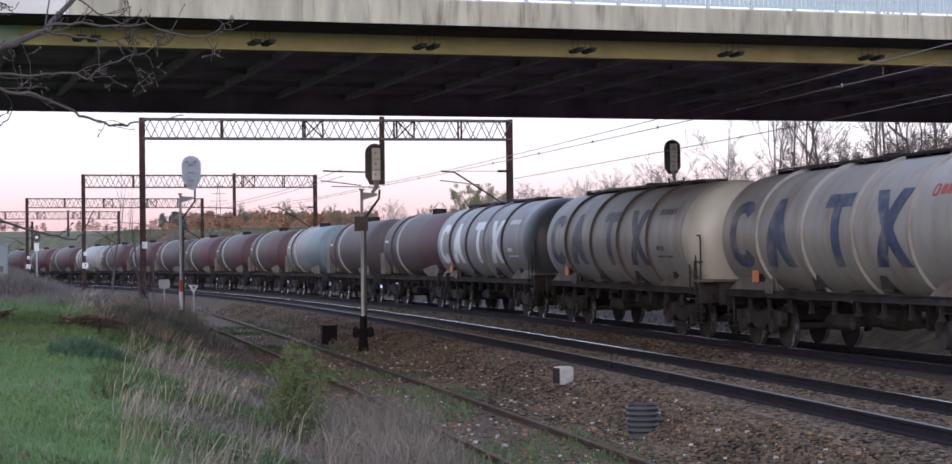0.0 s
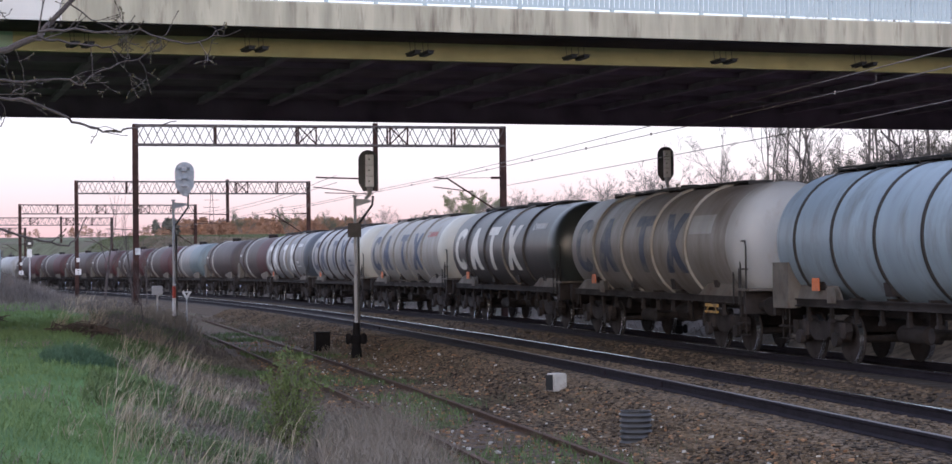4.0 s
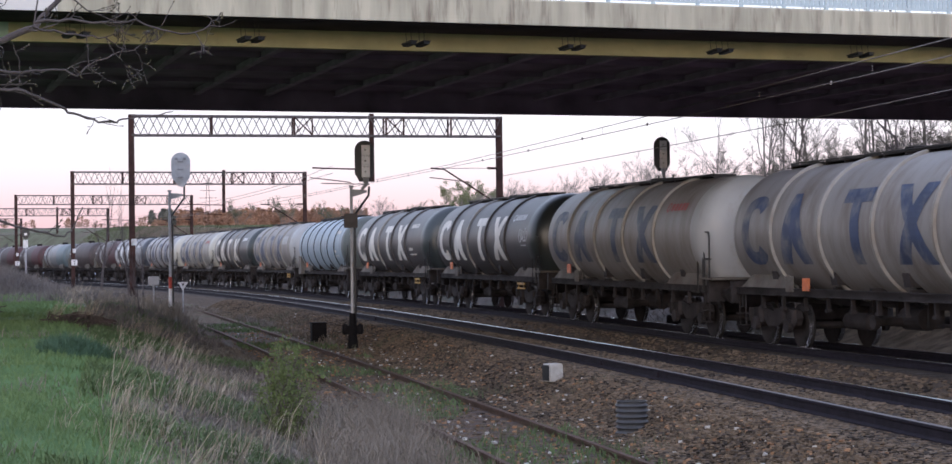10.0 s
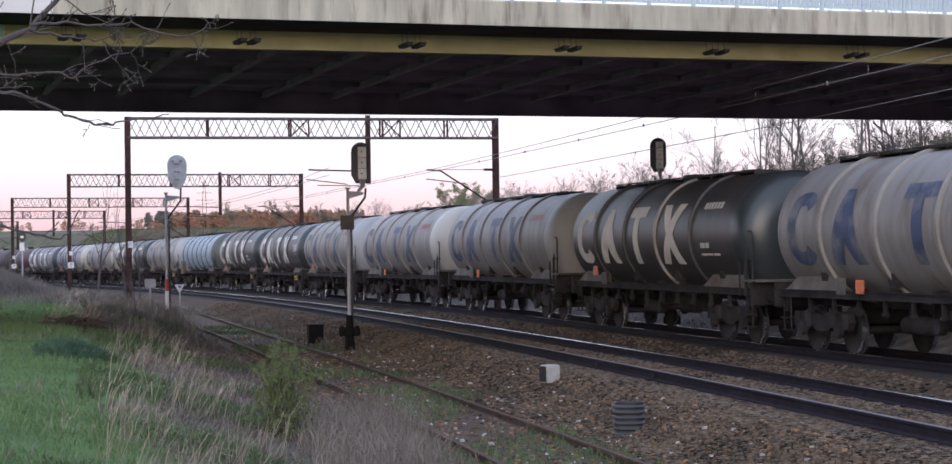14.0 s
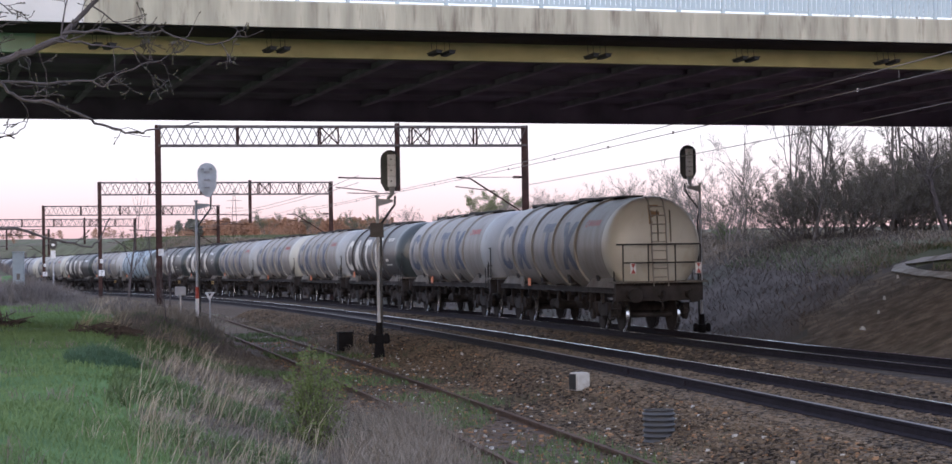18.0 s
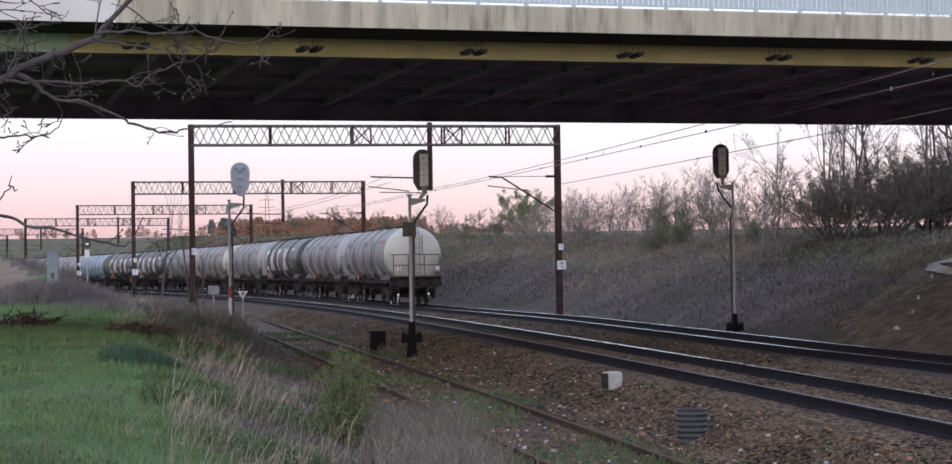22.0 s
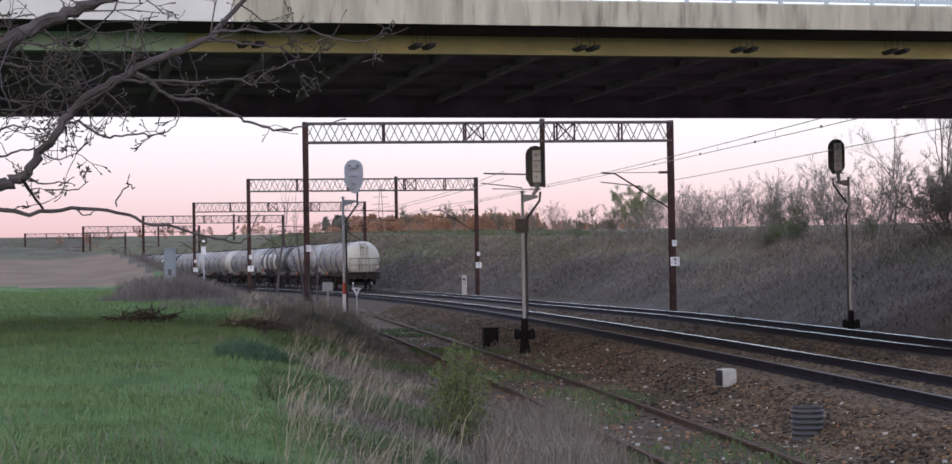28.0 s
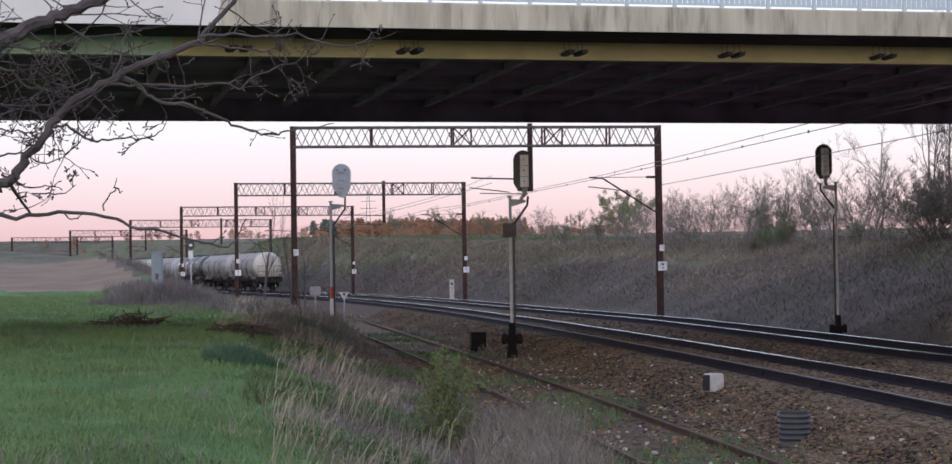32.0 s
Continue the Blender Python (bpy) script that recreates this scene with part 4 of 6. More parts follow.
shared("lever", lambda: Geo().box(-0.55, -0.02, 0.98, 0.25, 0.02, 1.05).box(-0.55, -0.02, 0.84, 0.25, 0.02, 0.89).tube([(-0.5, 0, 0.84), (-0.3, 0, 1.05)], 0.02, 5).tube([(0.2, 0, 0.84), (0.0, 0, 1.05)], 0.02, 5), M_LEVER)
shared("platform", lambda: Geo().box(-0.42, -1.35, 1.39, 0.42, 1.35, 1.44), M_PLATE)
shared("placard", lambda: Geo().box(-0.17, -0.012, -0.13, 0.17, 0.012, 0.13), M_ORANGE)
shared("label_frame", lambda: Geo().box(-0.2, -0.012, -0.16, 0.2, 0.012, 0.16), M_PLATE)
shared("label_board", lambda: Geo().box(-0.3, -0.01, -0.2, 0.3, 0.01, 0.2), L_WHITE)
shared("cabinet", lambda: Geo().box(-0.42, -0.14, 0.0, 0.42, 0.14, 0.95), M_PLATE)
shared("numbers", lambda: bars(R_BIG + 0.008, -3.95, 0.62, (0.16, 0.12, 0.16, 0.14, 0.16, 0.15), 0.17), L_WHITE)
shared("lines", lambda: bars(R_BIG + 0.008, -3.95, -0.30, (0.30, 0.22), 0.12).add(bars(R_BIG + 0.008, -3.95, -0.48, (0.7, 0.4), 0.05).v, bars(R_BIG + 0.008, -3.95, -0.48, (0.7, 0.4), 0.05).f), L_WHITE)
shared("logo_bars", lambda: ring_patch(R_BIG + 0.008, -4.05, 0.24, 0.26, 0.72).add(bars(R_BIG + 0.008, -4.25, 0.62, (0.17, 0.19, 0.17, 0.19, 0.16), 0.2).v, bars(R_BIG + 0.008, -4.25, 0.62, (0.17, 0.19, 0.17, 0.19, 0.16), 0.2).f), L_RED)


def scribble(r, x0, v0, k):
    """Thin sprayed loops on the barrel's side."""
    path = [(x0 - k * (0.26 * i / 8 + 0.14 * math.cos(i * 0.785)), v0 + k * 0.22 * math.sin(i * 0.785) * (1 + 0.3 * math.sin(i * 0.31))) for i in range(37)]
    g = Geo()
    for (xa, va), (xb, vb) in zip(path, path[1:]):
        dx, dv = xb - xa, vb - va
        n = math.hypot(dx, dv) or 1
        ex, ev = -dv / n * 0.022, dx / n * 0.022
        g.add([on_barrel(r, xa - ex, va - ev), on_barrel(r, xb - ex, vb - ev), on_barrel(r, xb + ex, vb + ev), on_barrel(r, xa + ex, va + ev)], [(0, 1, 2, 3)])
    return g


def running_gear(t, half, bogie_at, wheels):
    part("underframe", ME["frame_big" if half > 6.5 else "frame_old"], None, t, "grimy steel underframe")
    for e in (1, -1):
        m = pose(e * half, 0, 0, 0, 0, 0 if e > 0 else 180)
        part("buffer_beam", ME["beam"], None, t, m=m)
        part("coupling", ME["hook"], None, t, m=m)
        for y in (-0.875, 0.875):
            part("buffer", ME["buffer"], None, t, m=pose(e * half, y, 1.05, 0, 0, 0 if e > 0 else 180))
        part("steps", ME["steps"], None, t, m=pose(e * (half - 0.2) - (0.36 if e > 0 else 0), 1.18, 0.0))
        b = part("bogie", ME["bolster"], None, t, "two-axle bogie", m=pose(e * bogie_at, 0, 0))
        part("side_frame", ME["side_near"], None, b)
        part("side_frame", ME["side_away"], None, b)
        for ax in (-0.9, 0.9):
            w = part("wheelset", ME["wheelset"], None, b, "steel wheels with bright treads", m=pose(ax, 0, 0.46))
            wheels.append((w, ax))
    part("brake_gear", ME["brake"], None, t)
    part("air_reservoir", ME["reservoir"], None, t)
    part("outlet_valve", ME["outlet"], None, t)


def build_wagon(body, rear, letters, hoops, label, numbers=None, logo=False, thin=False, last=False, board=None, box=False, spray=False, white_logo=False, bright_hoop=None, low=False, lever=False, tight=False):
    t = thing("tank_wagon", None, label, "tank wagon", "wagons of the train")
    wheels = []
    tank = part("tank", retouch("barrel_big", [body, rear]), None, t)
    if thin:
        for i in range(6):
            part("hoop", ME["thin_hoop_%d" % i], None, tank)
    else:
        for i in range(4):
            part("hoop", retouch("hoop_%d" % i, [T_CREAM if i == bright_hoop else hoops]), None, tank)
    if letters:
        for i in range(4):
            part("painted_mark", retouch("mark_%d" % i, [letters]), None, tank, "large painted shape", m=pose((0, 0, 0.72, 0.5)[i] if tight else 0, 0, 0))
    if numbers:
        part("number_bars", retouch("numbers", [numbers]), None, tank)
        part("data_lines", retouch("lines", [numbers]), None, tank)
    if logo:
        part("logo", ME["logo_bars"], None, tank, "red painted logo")
    if white_logo:
        part("logo", retouch("logo_bars", [L_WHITE]), None, tank, "white painted logo")
    if board:
        part("data_panel", patch(R_BIG + 0.009, [(v, [(-5.0, -3.5)]) for v in (0.25, 0.4, 0.55, 0.72)]), board, tank)
    if spray:
        part("sprayed_scrawl", scribble(R_BIG + 0.010, -5.0, 0.12, 0.8), L_WHITE, tank, "white sprayed scrawl")
        part("scrawl_underline", bars(R_BIG + 0.010, -5.2, -0.22, (0.2, 0.3), 0.04), L_WHITE, tank)
    part("walkway", ME["walkway"], None, t, "dark top walkway")
    part("manhole", ME["dome"], None, t)
    for x in (-4.6, -1.6, 1.6, 4.6):
        part("saddle", ME["saddle"], None, t, m=pose(x, 0, 0))
    running_gear(t, 6.75, 4.9, wheels)
    part("end_platform", ME["platform"], None, t, m=pose(-6.72, 0, 0))
    for x in (-4.9, 4.9):
        for key in ("skirt_near", "skirt_away"):
            part("bearing_plate", ME[key], None, t, "dirty grey bearing plate", m=pose(x, 0, 0, 0, 0, 0 if x < 0 else 180))
    part("placard", ME["placard"], None, t, "orange warning placard", m=pose(2.75, 1.22, 1.34) if low else pose(4.65, 1.25, 1.55))
    part("label_frame", ME["label_frame"], None, t, m=pose(3.6, 1.22, 1.34) if low else pose(3.9, 1.24, 1.34))
    if lever:
        part("hand_lever", ME["lever"], None, t, "yellow handbrake lever frame", m=pose(-4.3, 1.2, 0))
    if last:
        part("railing", ME["railing"], None, t, m=pose(-7.05, 0, 1.44))
        g = Geo()
        for y in (-0.22, 0.22):
            g.tube([(-6.98, y, 1.3), (-6.86, y, 2.2), (-6.80, y, 3.2), (-6.55, y, 3.72), (-6.3, y, 3.84)], 0.022, 6)
        for i in range(9):
            z = 1.55 + i * 0.25
            x = np.interp(z, [1.3, 2.2, 3.2, 3.72], [-6.98, -6.86, -6.80, -6.55])
            g.tube([(x, -0.22, z), (x, 0.22, z)], 0.016, 5)
        part("ladder", g, T_BEIGE, t, "end ladder")
        part("rust_streak", Geo().sweep([[(x, y, z) for y in (0.26, 0.1, -0.06)] for x, z in ((-6.752, 2.95), (-6.745, 3.1), (-6.70, 3.35), (-6.60, 3.6))], False), M_RUSTRED, t, "rust stain on the end dome")
        g = Geo()
        for y in (-0.36, 0.02):
            g.tube([(-6.82, y, 2.55), (-6.80, y, 2.9), (-6.72, y, 3.45)], 0.02, 5)
        part("hose_bracket", g, M_PLATE, t)
        for y in (0.88, -1.06):
            b = part("tail_board", Geo().box(-0.02, -0.08, -0.15, 0.02, 0.08, 0.15), L_WHITE, t, "reflective tail board", m=pose(-7.12, y, 1.80))
            part("reflector", Geo().add([(-0.024, -0.07, 0.14), (-0.024, 0.07, 0.14), (-0.024, 0, 0.0)], [(0, 1, 2)]).add([(-0.024, -0.07, -0.14), (-0.024, 0.07, -0.14), (-0.024, 0, 0.0)], [(0, 2, 1)]), L_RED, b)
    else:
        for x in (-6.75, -6.33):
            part("handrail", ME["side_rails"], None, t, m=pose(x, 1.24, 1.42))
        part("rail_bar", ME["rail_bar"], None, t, m=pose(-6.75, 1.24, 1.42))
    if box:
        part("equipment_box", ME["cabinet"], None, t, "grey equipment box", m=pose(6.2, 1.24, 1.05))
    return t, wheels


def build_old_wagon(body, rear, hoop_mat, label):
    t = thing("tank_wagon", None, label, "tank wagon", "wagons of the train")
    wheels = []
    tank = part("tank", retouch("barrel_old", [body, rear]), None, t)
    part("hoop", retouch("hoop_old", [hoop_mat]), None, tank, "grimy hoop")
    part("hoop", ME["hoop_old_dark"], None, tank)
    for x in (-3.9, -2.9, 3.9):
        part("saddle", ME["saddle_pale"], None, t, m=pose(x, 0, 0))
    part("side_gusset", Geo().sweep([[(-1.6, y, 1.5), (-4.0, y, 1.75), (-4.3, y, 1.14), (-2.9, y, 1.14)] for y in (1.08, 1.14)]), M_PLATE, t)
    running_gear(t, 6.05, 4.0, wheels)
    part("equipment_box", ME["cabinet"], None, t, "grey equipment box", m=pose(4.9, 1.24, 1.3))
    part("data_panel", ME["label_board"], None, t, m=pose(4.2, 1.33, 2.55))
    part("manhole", ME["dome"], None, t)
    return t, wheels


BIG_SPECS = {
    -2: (T_SILVER, T_NAVY, L_WHITE, T_BROWN, "silver-grey tank wagon with big white markings and navy rear", dict(numbers=L_WHITE, bright_hoop=2)),
    -1: (T_PALE, T_END, L_NAVY, T_BROWN, "pale grey tank wagon with cream rear and faded navy markings", dict(numbers=L_NAVY)),
    0: (T_CREAM, T_END, L_NAVY, T_CREAM, "cream-grey tank wagon with navy markings and a red logo", dict(logo=True)),
    1: (T_DARK, T_DOME, L_CREAM, T_DARK, "charcoal tank wagon with blackish green end and cream markings", dict(white_logo=True, bright_hoop=2, tight=True)),
    2: (T_BEIGE, T_WHITE, L_NAVY, T_CREAM, "beige-grey tank wagon with a white end and navy markings", dict(board=T_WHITE, lever=True)),
    3: (T_BLUE, T_GREEN, None, M_HAND, "light blue tank wagon with thin black hoops and grimy green-grey rear", dict(thin=True, numbers=L_CREAM, box=True)),
    4: (T_DARK, T_DOME, L_CREAM, T_DARK, "charcoal tank wagon with cream markings and one pale hoop", dict(numbers=L_CREAM, bright_hoop=1, lever=True)),
    5: (T_DARK, T_DOME, L_CREAM, T_DARK, "blackish tank wagon with cream markings and a white sprayed scrawl", dict(white_logo=True, spray=True, bright_hoop=1, lever=True)),
    6: (T_BEIGE, T_WHITE, L_NAVY, T_CREAM, "beige tank wagon with white end, navy markings and red logo", dict(logo=True)),
    7: (T_BEIGE, T_END, L_NAVY, T_CREAM, "beige-grey tank wagon with rust-stained cream end and red logo", dict(logo=True, low=True)),
    8: (T_BEIGE, T_WHITE, L_NAVY, T_CREAM, "grimy beige tank wagon with white end dome and red logo", dict(logo=True, low=True)),
    9: (T_DARK, T_DOME, L_CREAM, T_DARK, "dark brownish tank wagon with cream markings and blackish end", dict(numbers=L_CREAM, bright_hoop=2, tight=True)),
    10: (T_BEIGE, T_WHITE, L_NAVY, T_CREAM, "beige-grey tank wagon with navy markings and a dirty pale end", dict(logo=True, low=True)),
    11: (T_BEIGE, T_END, L_NAVY, T_CREAM, "last tank wagon with cream end dome, rusty ladder and tail boards", dict(last=True, logo=True, low=True)),
}
PITCH, PITCH_OLD, FRONT = 14.8, 13.1, 29.2
# how far each wagon stands ahead of even spacing
SLACK = {-2: 0.4, -1: 0.4, 0: 0.35, 1: 0.7, 2: 0.85, 3: 0.5, 4: -0.2, 5: -0.15, 6: 0.2, 7: 0.05, 8: -0.1, 9: -0.35, 10: -0.35, 11: -0.1}
WAGONS, WHEELS = [], []
for k in range(11, -17, -1):
    if k >= -2:
        body, rear, letters, hoops, label, extra = BIG_SPECS[k]
        w, wh = build_wagon(body, rear, letters, hoops, label, **extra)
        WAGONS.append((w, FRONT - 6.25 - PITCH * k + SLACK[k]))
        WHEELS += wh
    else:
        if k == -5:
            w, wh = build_old_wagon(T_SILVER, T_SLATE, T_WHITE, "short silver-grey tank wagon with a dark slate rear")
        elif k == -12:
            w, wh = build_old_wagon(T_WHITE, T_PALE, T_BROWN, "short white tank wagon far up the train")
        elif k in (-4, -9):
            w, wh = build_old_wagon(T_BROWN, T_BROWN, T_WHITE, "short grimy brown tank wagon with a white hoop")
        else:
            w, wh = build_old_wagon(T_BROWN, T_MAROON, T_WHITE, "short maroon tank wagon with sooty front and white hoop")
        WAGONS.append((w, 64.3 + PITCH_OLD * (-k - 3)))

# ---- plants ----
def leaf_mat(name, c0, c1, rough=0.8, single=0.55, patch_scale=0.45):
    m = bpy.data.materials.new(name)
    m.use_nodes = True
    n, l = m.node_tree.nodes, m.node_tree.links
    b = n["Principled BSDF"]
    b.inputs["Roughness"].default_value = rough
    b.inputs["Specular IOR Level"].default_value = 0.2
    g = n.new("ShaderNodeNewGeometry")
    co = n.new("ShaderNodeTexCoord")
    nz = n.new("ShaderNodeTexNoise")
    nz.inputs["Scale"].default_value, nz.inputs["Detail"].default_value = patch_scale, 4
    l.new(co.outputs["Object"], nz.inputs["Vector"])
    av = n.new("ShaderNodeMath")
    av.operation = "MULTIPLY_ADD"
    av.inputs[1].default_value, av.inputs[2].default_value = single, 0.55 * (0.55 - single)
    l.new(g.outputs["Random Per Island"], av.inputs[0])
    ad = n.new("ShaderNodeMath")
    ad.operation = "MULTIPLY_ADD"
    ad.inputs[1].default_value = 0.9
    l.new(nz.outputs[0], ad.inputs[0])
    l.new(av.outputs[0], ad.inputs[2])
    r = n.new("ShaderNodeValToRGB")
    r.color_ramp.elements[0].position, r.color_ramp.elements[0].color = 0.3, (*c0, 1)
    r.color_ramp.elements[1].position, r.color_ramp.elements[1].color = 1.0, (*c1, 1)
    l.new(ad.outputs[0], r.inputs[0])
    l.new(r.outputs[0], b.inputs["Base Color"])
    return m


M_BLADE = leaf_mat("green_blades", (0.064, 0.103, 0.039), (0.165, 0.234, 0.093), single=0.22, patch_scale=0.8)
M_TUSSOCK = leaf_mat("rank_grass", (0.036, 0.072, 0.042), (0.090, 0.145, 0.085), single=0.2)
M_STRAW = leaf_mat("dry_straw", (0.13, 0.108, 0.080), (0.42, 0.36, 0.27))
M_BRUSH = leaf_mat("dead_brush", (0.085, 0.072, 0.062), (0.20, 0.168, 0.142))
M_PALEBRUSH = leaf_mat("pale_dead_weeds", (0.092, 0.079, 0.066), (0.25, 0.213, 0.172))
M_BANKBRUSH = leaf_mat("bank_brush_stems", (0.048, 0.040, 0.036), (0.125, 0.102, 0.090), single=0.12, patch_scale=0.3)
M_OLIVE = leaf_mat("olive_weeds", (0.078, 0.092, 0.050), (0.135, 0.152, 0.084), single=0.25)
M_BANKSTRAW = leaf_mat("bank_straw_stems", (0.095, 0.080, 0.068), (0.27, 0.225, 0.178), single=0.15, patch_scale=0.3)
M_GREYBRUSH = leaf_mat("grey_dead_weeds", (0.080, 0.070, 0.068), (0.18, 0.157, 0.148))
M_WILLOW = leaf_mat("willow_leaves", (0.12, 0.14, 0.06), (0.24, 0.26, 0.13))
M_WEED = leaf_mat("low_weeds", (0.052, 0.078, 0.034), (0.112, 0.155, 0.066))
M_BUSHLEAF = leaf_mat("young_leaves", (0.060, 0.080, 0.026), (0.135, 0.165, 0.056))
M_BUD = leaf_mat("buds", (0.045, 0.038, 0.03), (0.095, 0.085, 0.055))
M_HAZELEAF = leaf_mat("spring_haze", (0.085, 0.095, 0.055), (0.15, 0.16, 0.09))
M_DARKLEAF = leaf_mat("dark_thicket_leaves", (0.072, 0.066, 0.050), (0.140, 0.128, 0.096))
M_SHRUBGREEN = leaf_mat("fresh_shrub_leaves", (0.100, 0.128, 0.066), (0.180, 0.220, 0.115))
# autumn brown, warmed to carry the low sunlight on the distance
M_AUTUMN = leaf_mat("copper_woods", (0.21, 0.128, 0.090), (0.38, 0.228, 0.150))
M_PINE = leaf_mat("dark_pines", (0.095, 0.100, 0.090), (0.15, 0.15, 0.12))
M_TWIG = mat("grey_twigs", (0.20, 0.178, 0.166), 0.9, vary=0.35, scale=6, bump=0.2)
M_DARKTWIG = mat("dark_brown_twigs", (0.125, 0.108, 0.100), 0.9, vary=0.35, scale=6, bump=0.2)
rng = np.random.default_rng(7)


def blades(name, xs, ys, height, width, lean, material, label, sink=0.02, toward=None):
    """Many bent blades as one mesh: two segments each. toward: the way most of them lean, in radians."""
    n = len(xs)
    z = ground_z(xs, ys) - sink
    a = rng.uniform(0, 2 * np.pi, n)
    b = rng.uniform(0, 2 * np.pi, n) if toward is None else toward + 1.0 * rng.standard_normal(n)
    ln = lean * height * rng.uniform(0.2, 1.0, n)
    wx, wy = np.cos(a) * width / 2, np.sin(a) * width / 2
    lx, ly = np.cos(b) * ln, np.sin(b) * ln
    P = np.empty((n, 5, 3))
    P[:, 0] = np.stack([xs - wx, ys - wy, z], 1)
    P[:, 1] = np.stack([xs + wx, ys + wy, z], 1)
    P[:, 2] = np.stack([xs + wx * 0.8 + lx * 0.35, ys + wy * 0.8 + ly * 0.35, z + height * 0.6], 1)
    P[:, 3] = np.stack([xs - wx * 0.8 + lx * 0.35, ys - wy * 0.8 + ly * 0.35, z + height * 0.6], 1)
    P[:, 4] = np.stack([xs + lx, ys + ly, z + height * np.sqrt(np.clip(1 - (ln / height) ** 2 * 0.5, 0.2, 1))], 1)
    k = np.arange(n) * 5
    g = Geo()
    g.v = P.reshape(-1, 3).tolist()
    g.f = np.stack([k, k + 1, k + 2, k + 3], 1).tolist() + np.stack([k + 3, k + 2, k + 4], 1).tolist()
    return solid(name, g, material, label, "grass", kind="stuff")


def scatter_so(n, s0, s1, o0, o1, power=1.0):
    """Random plan positions along the line, denser towards s0."""
    s = s0 + (s1 - s0) * rng.uniform(0, 1, n) ** power
    o = rng.uniform(o0, o1, n)
    X, Y, dx, dy = (np.interp(s, ARC, q) for q in MAIN)
    X, Y = X + np.minimum(s, 0) * dx, Y + np.minimum(s, 0) * dy
    return X + o * dy, Y - o * dx, s, o


def build_grass():
    n = 230000
    ang = rng.uniform(-0.33, 0.14, n)
    d = 9 + 131 * rng.uniform(0, 1, n) ** 1.7
    x, y = d * np.sin(ang), d * np.cos(ang)
    s, o = along(x, y)
    keep = o < -8.0 - 2.2 * np.clip((s - 4) / 45, 0, 1) + 0.5 * lump(x, y, 3.0, 1.0) + 0.3 * rng.standard_normal(n)
    keep &= ~((d > 104) & (d < 108))
    x, y, d = x[keep], y[keep], d[keep]
    h = (0.10 + 0.05 * lump(x, y, 2.2, 5.0) + 0.03 * lump(x, y, 0.7, 1.0)) * rng.uniform(0.6, 1.3, len(x)) * (1 + 0.5 * (d > 40))
    blades("grass", x, y, h, 0.004 + 0.00028 * d, 1.5, M_BLADE, "lush green spring grass on the terrace", 0.0)
    # old grey grass showing through the lawn in patches
    n = 24000
    ang = rng.uniform(-0.33, 0.02, n)
    d = 9 + 45 * rng.uniform(0, 1, n) ** 1.5
    x, y = d * np.sin(ang), d * np.cos(ang)
    s, o = along(x, y)
    k = (o < -8.6) & (lump(x, y, 1.3, 4.0) + 0.5 * lump(x, y, 0.5, 2.5) + 0.25 * rng.standard_normal(n) > 0.72)
    x, y, d = x[k], y[k], d[k]
    blades("old_lawn_grass", x, y, rng.uniform(0.08, 0.26, len(x)), 0.005 + 0.0003 * d, 1.3, M_PALEBRUSH, "grey old grass in patches on the terrace")
    # dry stems and weeds on the slope down to the siding
    x, y, s, o = scatter_so(400, -4, 95, -8.9, -6.0, 1.3)
    o2 = -7.9 - 1.1 * np.clip((s - 20) / 40, 0, 1) + 0.75 * rng.standard_normal(len(s))
    X, Y, dx, dy = (np.interp(s, ARC, q) for q in MAIN)
    x, y, o = X + np.minimum(s, 0) * dx + o2 * dy, Y + np.minimum(s, 0) * dy - o2 * dx, o2
    k = o > -9.6 - 1.4 * np.clip(s / 45, 0, 1) + 0.6 * lump(x, y, 3.0, 1.0)
    x, y = x[k], y[k]
    reps = rng.integers(8, 26, len(x))
    X, Y = np.repeat(x, reps), np.repeat(y, reps)
    tall = np.repeat(0.20 + 0.62 * rng.uniform(0, 1, len(x)) ** 2.5, reps)
    m = len(X)
    X, Y = X + 0.13 * rng.standard_normal(m), Y + 0.13 * rng.standard_normal(m)
    blades("dry_grass", X, Y, tall * rng.uniform(0.5, 1.2, m), 0.003 + 0.00024 * np.hypot(X, Y), 1.45, M_STRAW, "tufts of dry bleached grass on the slope", toward=-0.3)
    # a thick stand of dead grass in front of the siding's near end
    m = 6500
    q = rng.uniform(0, 1, m) ** 0.8
    X, Y = 0.35 + 0.85 * q + 0.28 * rng.standard_normal(m), 17.5 + 9.5 * rng.uniform(0, 1, m)
    X = X + (Y - 21) * -0.03
    blades("dead_grass_stand", X, Y, rng.uniform(0.18, 0.68, m) * (1 + 0.35 * lump(X, Y, 0.5, 2.0)), 0.008, 0.9, M_PALEBRUSH, "dense stand of pale dead grass beside the siding")
    # tangled litter of old grass lying on the soil
    x, y, s, o = scatter_so(30000, -4, 75, -8.6, -5.9, 1.5)
    blades("matted_grass", x, y, rng.uniform(0.05, 0.22, len(x)), 0.006 + 0.0004 * np.hypot(x, y), 2.2, M_BRUSH, "matted dead grass on the dark soil of the slope")
    x, y, s, o = scatter_so(80000, -4, 70, -9.6, -5.8, 1.6)
    k = lump(x, y, 2.0, 9.0) + 0.5 * lump(x, y, 0.8, 2.0) > -0.1 + 0.35 * np.clip(o + 8, 0, 2)
    x, y = x[k], y[k]
    blades("slope_weeds", x, y, rng.uniform(0.06, 0.22, len(x)), 0.009 + 0.00045 * np.hypot(x, y), 1.0, M_WEED, "low green weeds on the slope", 0.0)
    x, y, s, o = scatter_so(16000, -2, 60, -5.6, -3.0, 1.4)
